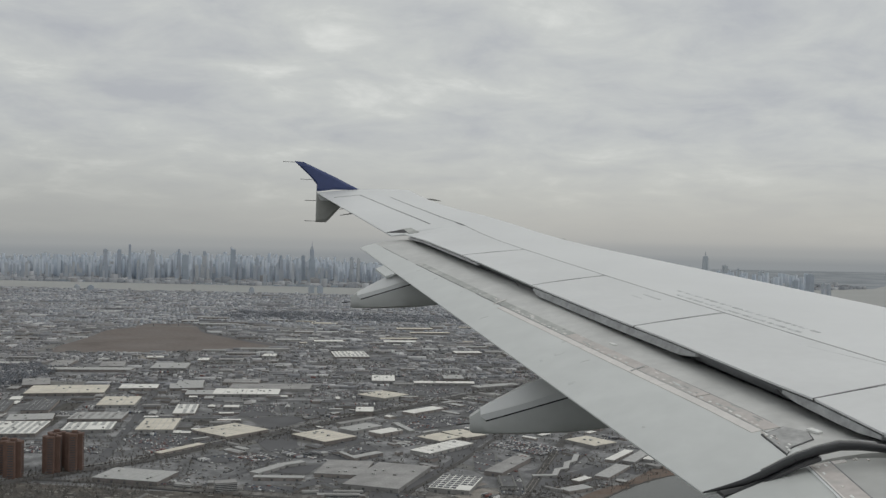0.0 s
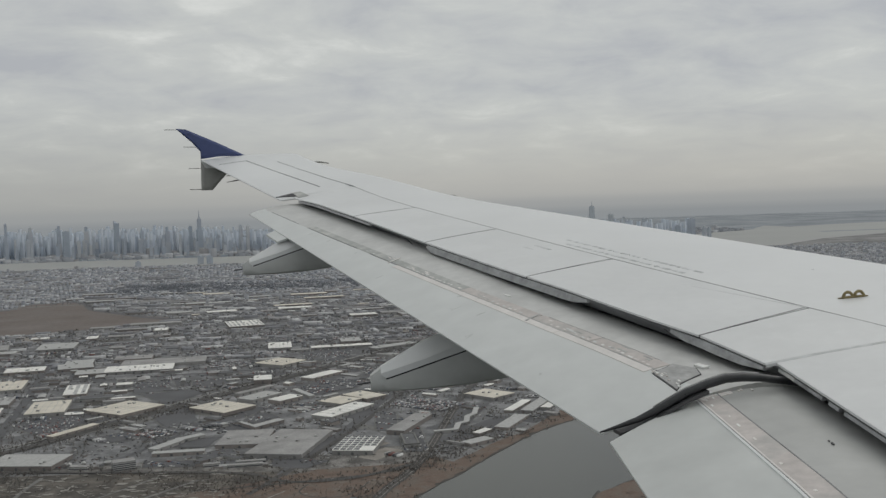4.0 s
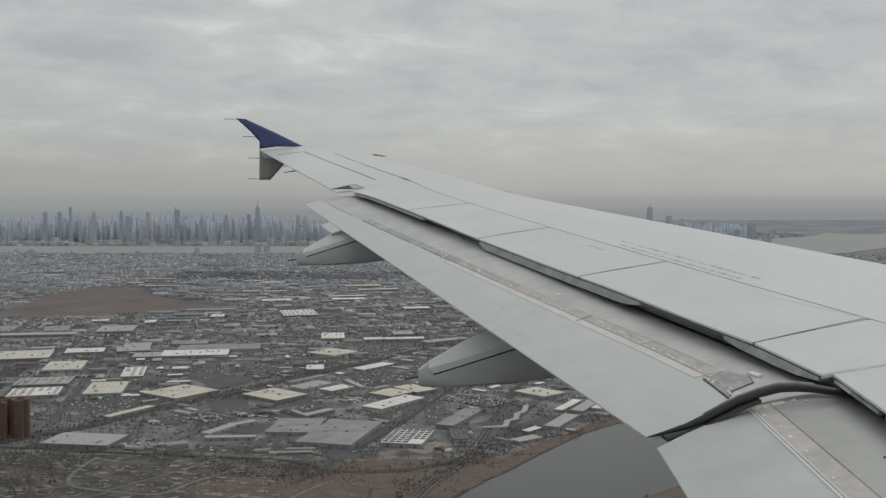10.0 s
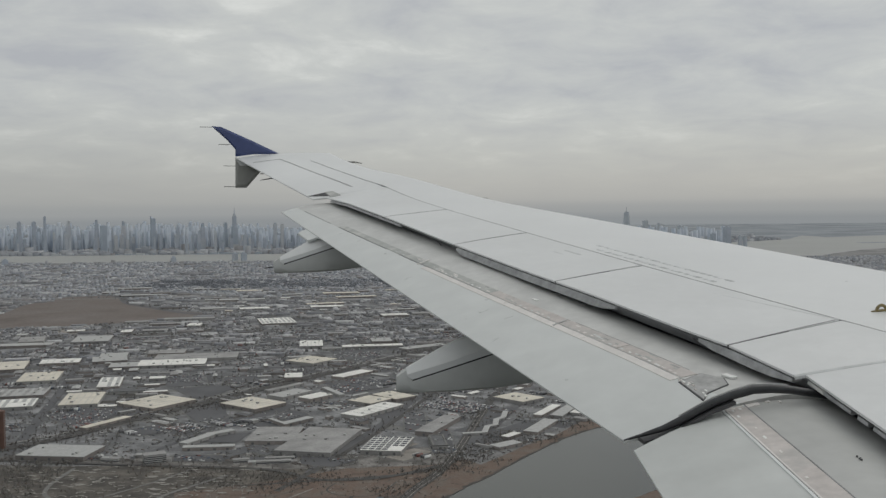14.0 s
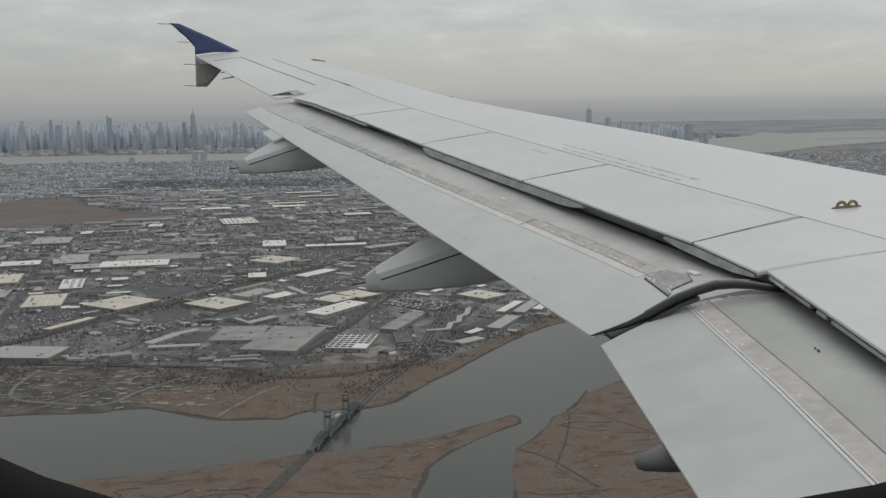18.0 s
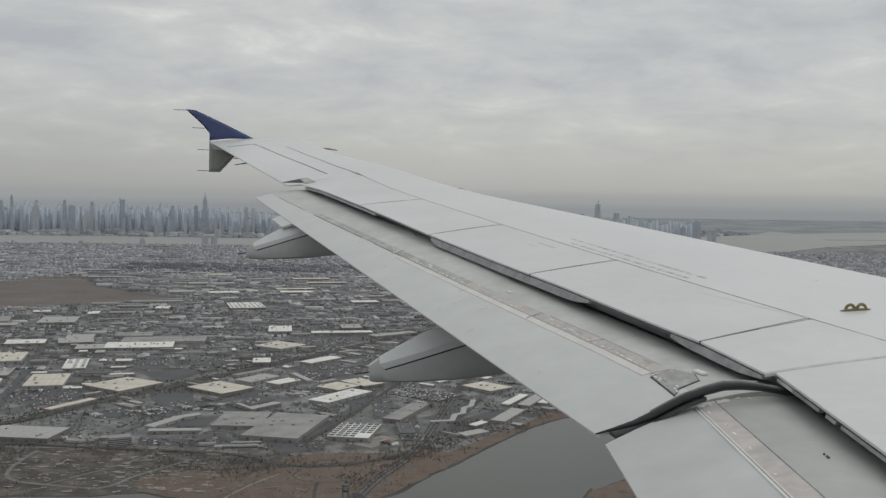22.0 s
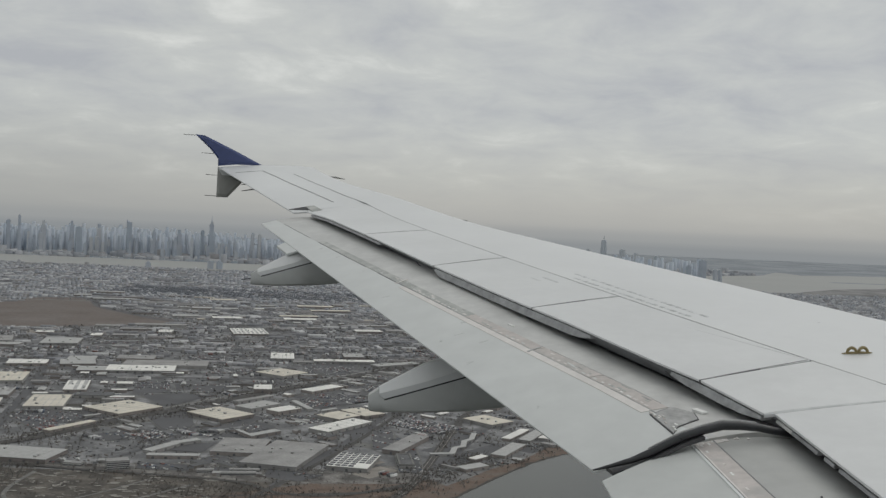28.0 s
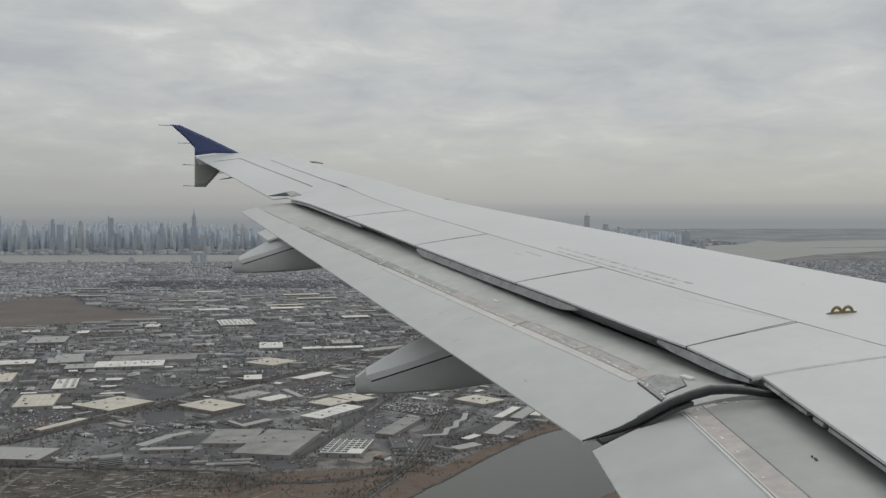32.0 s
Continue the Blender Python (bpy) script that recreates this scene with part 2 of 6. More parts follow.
def section_z(c, s, c0, z0):
    length = nose_c(s) - c0
    t = (c - c0) / length
    return z0 + length * (0.14 * t - 0.10 * t * t - 0.10 * max(0, (t - 0.9) / 0.1) ** 2)


def top_z(c, s):
    if s <= FLAP_END:
        bow = 0.10 * math.exp(-((s - 13.0) / 1.2) ** 2) * max(0.0, min(1.0, (c - edge_c(s)) / 0.9))
        return section_z(c, s, edge_c(s), base_z(s)) + bow
    k = max(0.0, 1 - (s - FLAP_END) / 2.9)
    bow = 0.10 * math.exp(-((s - 13.0) / 1.2) ** 2) * max(0.0, min(1.0, (c - edge_c(s)) / 0.9))
    c_in, z_in, c_at, z_at = 2.354 - 0.294 * (s - KINK), -0.845 + 0.129 * (s - KINK), edge_c(s), base_z(s)
    gap = z_at - k * section_z(c_at, s, c_in, z_in) - (1 - k) * z_at
    return k * section_z(c, s, c_in, z_in) + (1 - k) * section_z(c, s, c_at, z_at) + bow + gap * max(0.0, 1 - (c - c_at) / 0.7)


def span_steps(a, b, step=0.45):
    n = max(2, int(abs(b - a) / step) + 1)
    return [a + (b - a) * i / (n - 1) for i in range(n)]


def wing_ring(s, aft):
    """One rib of the wing from its aft end over the top to the nose and back below."""
    nose = nose_c(s)
    top = []
    for i in range(15):
        t = i / 14
        c = aft + (nose - aft) * (1 - (1 - t) ** 1.6)
        top.append((c, s, top_z(min(c, nose), s)))
    thick = 0.11 * (nose - edge_c(s)) + 0.02
    z0, z1 = top[0][2], top[-1][2]
    under = []
    for i in range(1, 10):
        t = i / 10
        c = nose + (aft - nose) * t
        z = z1 + (z0 - z1) * t - thick * (math.sin(math.pi * min(1, t * 1.05) ** 0.6) * 0.9) - 0.03 * t
        under.append((c, s, z))
    return top + under


def box_aft(s):
    return hinge_c(s) + 0.006 if s <= 11.9 else hinge_out(s) + 0.006 if s >= 12.6 else hinge_c(s) + 0.006 + (hinge_out(s) - hinge_c(s)) * (s - 11.9) / 0.7


box = [wing_ring(s, box_aft(s)) for s in span_steps(-0.1, TIP - 0.02, 0.3)]
smooth(part("wing_box", loft(box), PAINT, wing))
trail = []
for s in span_steps(FLAP_END, TIP - 0.02, 0.2):
    up = [(c, s, top_z(c, s)) for c in [edge_c(s) + (box_aft(s) - edge_c(s)) * i / 8 for i in range(9)]]
    trail.append(up + [(c, y, z - 0.012 - 0.11 * (c - edge_c(s))) for c, y, z in up[::-1]])
smooth(part("outer_trailing_panel", loft(trail), PAINT, wing))


def strip_on_wing(a, b, width, lift, material, name, n=14, label="", aft=False):
    """A thin strip laid on the upper skin between two places (c, s)."""
    a, b = Vector(a), Vector(b)
    d = (b - a).normalized()
    side = Vector((-d.y, d.x)) * width / 2
    vs, fs = [], []
    for i in range(n + 1):
        p = a.lerp(b, i / n)
        raised = edge_up(a.y) * (1 - i / n) ** 1.5 if aft else 0.0
        for q in (p - side, p + side):
            vs.append((q.x, q.y, top_z(q.x, q.y) + lift + raised))
        for q in (p - side, p + side):
            vs.append((q.x, q.y, top_z(q.x, q.y) - 0.01))
    for i in range(n):
        k = 4 * i
        fs += [(k, k + 4, k + 5, k + 1), (k, k + 2, k + 6, k + 4), (k + 1, k + 5, k + 7, k + 3)]
    return part(name, (vs, fs), material, wing, label)


def spoiler(s0, s1):
    """A spoiler panel between two splits, which stand square to the hinge."""
    def skew(s, c):
        return min(FLAP_END, s + (c - edge_c(s)) * 0.29 * max(0.0, min(1.0, (s - 4.66) / 0.45)))
    rows = []
    for k in range(9):
        s = s0 + (s1 - s0) * k / 8
        row = []
        for i in range(7):
            t = i / 6
            c0, c1 = edge_c(s), hinge_c(skew(s, hinge_c(s)))
            c = c0 + (c1 - c0) * t
            sp = skew(s, c)
            row.append((c, sp, top_z(c, sp) + 0.004 + edge_up(s) * (1 - t) ** 1.5))
        rows.append(row)
    vs = [p for r in rows for p in r] + [(p[0], p[1], p[2] - 0.012 - 0.05 * min(1, i / 5)) for r in rows for i, p in enumerate(r)]
    n, fs = 63, []
    for k in range(8):
        for i in range(6):
            a = k * 7 + i
            fs += [(a, a + 7, a + 8, a + 1), (n + a, n + a + 1, n + a + 8, n + a + 7)]
        a = k * 7
        fs += [(a, n + a, n + a + 7, a + 7), (a + 6, a + 13, n + a + 13, n + a + 6)]
    for i in range(6):
        fs += [(i, i + 1, n + i + 1, n + i), (56 + i, n + 56 + i, n + 57 + i, 57 + i)]
    return smooth(part("spoiler", (vs, fs), SPOILER, wing))


for s0, s1 in ((0.4, 2.4), (2.415, 4.638), (4.650, 5.115), (5.13, 6.905), (6.92, 8.585), (8.60, 10.275), (10.29, 12.0), (12.004, FLAP_END)):
    spoiler(s0, s1)
for s0 in (4.644, 5.122, 6.912, 8.592, 10.282):
    sp = s0 + (hinge_c(s0) - edge_c(s0)) * (0.29 if s0 > 5 else 0.0)
    strip_on_wing((edge_c(s0), s0), (hinge_c(sp), sp), 0.008, 0.0052, LINE if s0 > 5 else PALELINE, "panel_joint", 6, aft=True)
for k in range(14):
    s0, s1 = 1.0 + 0.8 * k, 1.0 + 0.8 * (k + 1)
    strip_on_wing((hinge_c(s0), s0), (hinge_c(s1), s1), 0.011, 0.004, LINE, "hinge_line", 5)
for k in range(8):
    s0, s1 = 12.2 + 0.31 * k, 12.2 + 0.31 * (k + 1)
    strip_on_wing((box_aft(s0), s0), (box_aft(s1), s1), 0.012, 0.002, LINE, "hinge_line", 3)
    s0, s1 = 12.53 + 0.29 * k, 12.53 + 0.29 * (k + 1)
    strip_on_wing((aileron_c(s0), s0), (aileron_c(s1), s1), 0.016, 0.003, LINE, "aileron_gap", 3)
strip_on_wing((-0.526, 14.85), (-0.923, 14.738), 0.014, 0.003, LINE, "aileron_gap", 4)
strip_on_wing((2.55, 6.2), (2.98, 5.36), 0.010, 0.006, PALELINE, "panel_joint", 6)


SEALRUB = surface("glossy_rubber", (0.03, 0.031, 0.034), 0.32, vary=0.3, scale=6, grain=30)


# ---- flaps ----
def flap(name, label, s0, s1, tail, front, seam, steps, skew=0.0, paint=FLAPPAINT, alloy=METAL):
    """A lowered flap: a painted aft panel, a bare alloy front and a worn strip between them."""
    def skin(s, p, lift=0.0):
        (c0, z0), (c1, z1) = tail(s), front(s)
        out = min(skew, 1.6 * skew * p) * max(0.0, min(1.0, (s - 3.4) / 1.0))
        dip = (0.022 if s > 4.5 else 0.013) * max(0.0, min(1.0, (7.6 - s) / 1.4)) * max(0.0, (min(p, 1.06) - 0.76) / 0.24) ** 2
        return (c0 + (c1 - c0) * p, s + out, z0 + (z1 - z0) * p + 0.16 * (c1 - c0) * p * (1 - p) + lift - dip)

    def seam_p(s):
        (c0, _), (c1, _) = tail(s), front(s)
        return max(0.12, min(0.93, (seam(s) - c0) / (c1 - c0)))

    def run(name, sa, sb, pa, pb, lift, material, label=""):
        rows = [s for s in span_steps(sa, sb, 0.2)]
        return part(name, loft([[skin(s, seam_p(s) + pa, lift), skin(s, seam_p(s) + pb, lift), skin(s, seam_p(s) + pb, -0.004), skin(s, seam_p(s) + pa, -0.004)] for s in rows]), material, top, label)

    def thick(s, p):
        return 0.008 + 0.16 * (front(s)[0] - tail(s)[0]) * p

    stations = span_steps(s0, s1, (s1 - s0) / steps)
    aft, fore = [], []
    for s in stations:
        ps = seam_p(s)
        up = [skin(s, ps * i / 6) for i in range(7)]
        aft.append(up + [(c, y, z - thick(s, ps * (6 - i) / 6)) for i, (c, y, z) in enumerate(up[::-1])])
        end = 1 + 0.10 / (front(s)[0] - tail(s)[0])
        up = [skin(s, ps + (end - ps) * i / 8) for i in range(9)]
        c, y, z = up[-1]
        th = thick(s, 1)
        nose = [(c + th * 0.55, y, z - th * 0.35), (c + th * 0.6, y, z - th * 0.7), (c + th * 0.2, y, z - th)]
        fore.append(up + nose + [(c2, y2, z2 - thick(s, ps + (1 - ps) * (8 - i) / 8)) for i, (c2, y2, z2) in enumerate(up[::-1])][1:])
    top = smooth(part(name, loft(aft), paint, wing, label))
    smooth(part("front_panel", loft(fore), alloy, top, "bare grey alloy flap nose"))
    return top, skin, seam_p, run


def tail_o(s):
    return 1.48 - 0.25 * (s - 4.6), -1.13 + 0.1434 * (s - 4.6)


def front_o(s):
    return edge_c(s) + 0.03, base_z(s) - 0.062


def tail_i(s):
    return 1.46 - 0.112 * (4.4 - s), -1.13 - 0.083 * (4.4 - s)


def front_i(s):
    return edge_c(s) + 0.02, edge_z(s) - 0.072


flap_out, skin_o, seam_o, run_o = flap("outer_flap", "lowered outer flap of painted and bare metal", 4.60, 12.25, tail_o, front_o, lambda s: tail_o(s)[0] + (0.59 - 0.042 * (max(5.4, s) - 5.6)) * (front_o(s)[0] - tail_o(s)[0]), 34)
flap_in, skin_i, seam_i, run_i = flap("inner_flap", "lowered inner flap of painted and bare metal", 0.35, 4.42, tail_i, front_i, lambda s: 1.957 - 0.115 * (4.38 - s), 20, 0.19, INNERPAINT, INNERALLOY)

# worn bands, seams, rivet rows and cover plates on the flaps
for s0, s1, mt in ((5.03, 5.62, SEALANT), (5.63, 6.24, SEALANT), (6.255, 7.2, SEALANT), (7.2, 8.44, GREYBAND), (8.46, 9.6, GREYBAND), (9.6, 10.6, GREYBAND)):
    run_o("worn_band", s0, s1, 0.008, 0.105, 0.003, mt, "worn pinkish band" if mt is SEALANT else "stained grey band")
for s0, s1 in ((5.03, 5.9), (5.905, 6.9), (6.905, 8.3)):
    run_o("pale_band", s0, s1, -0.062, -0.003, 0.003, PALEBAND, "pale edge band")
run_o("seam_line", 5.0, 7.4, -0.003, 0.004, 0.004, GREASE)
run_o("seam_line", 7.4, 8.9, -0.003, 0.004, 0.003, LINE)
run_o("seam_line", 9.2, 10.6, -0.003, 0.004, 0.003, LINE)
run_o("seam_line", 5.1, 6.2, 0.105, 0.110, 0.003, LINE)
run_o("seam_line", 10.9, 11.9, 0.0, 0.006, 0.003, LINE)
rng = random.Random(4)
for s0, s1 in ((5.1, 6.05), (7.25, 8.2), (6.4, 6.9)):
    s = s0
    while s < s1:
        w, p, d = rng.uniform(0.010, 0.022), seam_o(s) + 0.018 + rng.uniform(-0.006, 0.008), rng.uniform(0.008, 0.018)
        part("cover_plate", slab([skin_o(s + a, p + q, 0.0042) for a, q in ((-w, 0), (w, 0), (w, d), (-w, d))], 0.005), rng.choice((PALEBAND, PALEBAND, WHITE, FLAPPAINT, GREYBAND)), flap_out)
        s += rng.uniform(0.045, 0.085)
for _ in range(40):
    s = rng.uniform(5.1, 9.5)
    w, p, d = rng.uniform(0.01, 0.04), seam_o(s) + rng.uniform(0.02, 0.09), rng.uniform(0.004, 0.016)
    part("cover_plate", slab([skin_o(s + a, p + q, 0.0038) for a, q in ((-w, 0), (w, 0), (w, d), (-w, d))], 0.005), rng.choice((GREASE, GREYBAND, FLAPPAINT, PALEBAND, GREYBAND)), flap_out)
STREAK = surface("faint_streak", (0.585, 0.60, 0.59), 0.5, vary=0.1, scale=6, grain=18)
for _ in range(12):
    s, p = rng.uniform(4.9, 11.0), rng.uniform(0.08, 0.45)
    w, d = rng.uniform(0.004, 0.02), rng.uniform(0.02, 0.10)
    part("scuff", slab([skin_o(s + a, p + q, 0.0012) for a, q in ((-w, 0), (w, 0.01), (w * 0.4, d), (-w * 0.5, d * 0.9))], 0.002), STREAK, flap_out)
part("cover_plate", slab([skin_o(s, p, 0.006) for s, p in ((6.86, 0.72), (6.80, 0.72), (6.79, 0.745), (6.85, 0.745))], 0.006), WHITE, flap_out)
for s, a, q in ((6.24, -0.045, 0.10), (8.44, -0.03, 0.14)):
    part("panel_joint", slab([skin_o(s + x + y * 0.35, seam_o(s) + y, 0.006) for x, y in ((0, a), (0.016, a), (0.016, q), (0, q))], 0.008), GREASE if s < 7 else PALEBAND, flap_out)
# hexagonal end plate of the outer flap beside the kink, with its joints and a white fitting
HEXA = [(4.983, 0.556), (5.03, 0.721), (4.909, 0.776), (4.82, 0.734), (4.773, 0.575), (4.71, 0.504)]
mid_h = (sum(p[0] for p in HEXA) / 6, sum(p[1] for p in HEXA) / 6)
part("end_plate_rim", slab([skin_o(s, p, 0.003) for s, p in HEXA[::-1]], 0.012), DARK, flap_out)
part("end_plate", slab([skin_o(mid_h[0] + (s - mid_h[0]) * 0.93, mid_h[1] + (p - mid_h[1]) * 0.93, 0.006) for s, p in HEXA[::-1]], 0.012), GREASE, flap_out, "greasy six-sided alloy end plate")
for _ in range(14):
    k = rng.random()
    s, p, w = 4.99 - 0.25 * k + rng.uniform(-0.02, 0.02), 0.57 - 0.03 * k + rng.uniform(-0.015, 0.03), rng.uniform(0.004, 0.014)
    part("scuff_plate", slab([skin_o(s + a, p + q, 0.009) for a, q in ((-w, 0), (w, 0.004), (w, 0.014), (-w, 0.010))], 0.006), rng.choice((WHITE, PALEBAND, SEALANT, FLAPPAINT)), flap_out)
part("white_fitting", slab([skin_o(s, p, 0.012) for s, p in ((4.945, 0.785), (4.948, 0.82), (4.885, 0.835), (4.88, 0.80))][::-1], 0.010), WHITE, flap_out, "small white fitting")
run_i("worn_band", 0.4, 4.40, 0.012, 0.118, 0.003, SEALANT, "worn pinkish band")
run_i("seam_line", 0.4, 4.41, -0.012, 0.000, 0.005, PAINT)
run_i("seam_line", 0.4, 4.41, 0.000, 0.006, 0.003, LINE)
run_i("seam_line", 0.4, 4.41, 0.006, 0.014, 0.005, PALEBAND)
run_i("seam_line", 0.4, 4.41, 0.118, 0.124, 0.004, LINE)
part("end_strip", slab([skin_i(s, p, 0.003) for s, p in ((4.42, 0.53), (4.42, 0.72), (4.375, 0.72), (4.375, 0.55))], 0.006), PALEBAND, flap_in, "pale strip along the flap's outer end")
for _ in range(16):
    s = rng.uniform(3.2, 4.3) if rng.random() < 0.6 else rng.uniform(4.37, 4.41)
    w, p = rng.uniform(0.006, 0.018), seam_i(min(s, 4.3)) + (rng.uniform(0.02, 0.05) if s < 4.36 else rng.uniform(0.02, 0.3))
    part("cover_plate", slab([skin_i(s + a, p + q, 0.0042) for a, q in ((-w, 0), (w, 0), (w, 0.012), (-w, 0.012))], 0.005), rng.choice((WHITE, PALEBAND, PALEBAND, FLAPPAINT)), flap_in)

# rubber seal between the flaps
seal = [(1.449, -1.106), (1.539, -1.084), (1.637, -1.058), (1.721, -1.024), (1.806, -0.982), (1.89, -0.942), (1.99, -0.908), (2.09, -0.884), (2.177, -0.882), (2.27, -0.890), (2.47, -0.925)]
smooth(part("rubber_seal", tube([(c, 4.53, z) for c, z in seal], [0.004, 0.009, 0.015, 0.019, 0.020, 0.020, 0.021, 0.022, 0.022, 0.020, 0.018], 14), SEALRUB, wing, "black rubber seal between the flaps"), 60)
# thin grey tube whose colour imitates the gloss on the seal's top
smooth(part("seal_lip", tube([(c + 0.012, 4.57, z + 0.016) for c, z in seal[3:-1]], [0.003, 0.005, 0.006, 0.006, 0.006, 0.005, 0.004], 8), GREASE, wing, "grey tube for the gloss along the rubber seal"), 60)
part("seal_bed", loft([[(c, 4.495, z - 0.024), (c, 4.60, z - 0.020), (c, 4.60, z - 0.04), (c, 4.495, z - 0.04)] for c, z in seal[1:-4]]), DARK, wing)

# lip strips under the spoilers' aft edges
def lip(s0, s1, width, material, out=0.5, taper=0.0):
    rings = []
    rows = span_steps(s0, s1, 0.12)
    for i, s in enumerate(rows):
        c, z = edge_c(s), edge_z(s)
        w = width * min(1.0, 0.35 + i / 2 if taper else 1.0, 0.4 + (len(rows) - 1 - i) / max(taper, 1) if taper else 1.0)
        rings.append([(c + 0.05, s, z - 0.016), (c - 0.001, s, z - 0.016), (c - w * out, s, z - 0.018 - w), (c - w * out + 0.008, s, z - 0.022 - w), (c + 0.05, s, z - 0.030)])
    part("lip_strip", loft(rings), material, wing, "mottled grey lip strip")


lip(9.86, 12.1, 0.018, SHROUD)
lip(6.17, 8.55, 0.044, SHROUD, 0.5, 1)
lip(4.655, 5.36, 0.040, SHROUD, 0.4, 2)
for s0, s1, mt in ((4.42, 4.61, GREYBAND), (4.12, 4.412, SHROUD), (3.95, 4.05, SHROUD), (3.3, 3.90, SHROUD), (2.9, 3.26, SHROUD), (2.3, 2.86, SHROUD)):
    lip(s0, s1, 0.013, mt, 0.4)
# added sheet whose grey imitates the shaded gap below the spoilers
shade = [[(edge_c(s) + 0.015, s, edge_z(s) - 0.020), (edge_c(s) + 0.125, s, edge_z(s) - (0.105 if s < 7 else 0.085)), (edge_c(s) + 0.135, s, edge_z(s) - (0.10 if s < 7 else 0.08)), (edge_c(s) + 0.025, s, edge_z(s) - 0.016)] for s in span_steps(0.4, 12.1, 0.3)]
part("cove_wall", loft(shade), COVESHADE, wing, "grey sheet added for the shade in the flap cove")
for s in (5.42, 9.0):
    part("cove_joint", slab([(edge_c(s + a) + b, s + a, edge_z(s + a) - 0.018 - b * 1.0) for a, b in ((0, 0.013), (0.02, 0.013), (0.02, 0.06), (0, 0.06))], 0.004), DARK, wing)
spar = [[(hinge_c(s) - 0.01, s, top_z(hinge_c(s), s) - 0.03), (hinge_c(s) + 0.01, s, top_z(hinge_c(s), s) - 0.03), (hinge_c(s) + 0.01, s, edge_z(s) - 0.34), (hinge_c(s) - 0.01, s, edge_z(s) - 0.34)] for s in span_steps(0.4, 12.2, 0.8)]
part("rear_spar", loft(spar), COVE, wing, "grey primed rear spar in the flap cove")
# added floor: closes the open slot against bright ground beyond
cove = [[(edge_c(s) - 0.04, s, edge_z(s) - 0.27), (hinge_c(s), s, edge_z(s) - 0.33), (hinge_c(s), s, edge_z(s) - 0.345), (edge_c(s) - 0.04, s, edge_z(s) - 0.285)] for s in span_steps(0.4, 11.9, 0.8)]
part("cove_floor", loft(cove), COVE, wing, "grey floor added to close the flap cove")
for ds, w in ((0.0, 0.020), (0.034, 0.008)):
    part("drain_hook", slab([skin_i(3.66 + ds + x, 0.83 + y, 0.006) for x, y in ((0, 0), (w, 0.002), (w, 0.010), (0, 0.008))], 0.006), DARK, flap_in, "small dark latch")

# outboard end of the flap cove: a small raised plate and a dark opening
part("cove_plate", slab([(c, s, z + 0.007) for c, s, z in ((0.09, 12.47, 0.204), (0.194, 12.452, 0.217), (0.29, 12.205, 0.165), (0.175, 12.207, 0.142))][::-1], 0.02), GREYBAND, wing, "grey end plate of the flap cove")
part("cove_opening", slab([(c, s, z + 0.006) for c, s, z in ((-0.11, 12.46, 0.158), (0.088, 12.457, 0.200), (0.165, 12.28, 0.160))][::-1], 0.016), DARK, wing, "dark opening at the end of the flap cove")
part("flap_tab", slab([(tail_o(a)[0] + b, a, tail_o(a)[1] + c) for a, b, c in ((11.02, 0.02, 0.0), (11.0, -0.092, -0.045), (10.53, -0.092, -0.045), (10.50, 0.02, 0.0))][::-1], 0.02), FLAPPAINT, flap_out, "small pale tab behind the flap's edge")


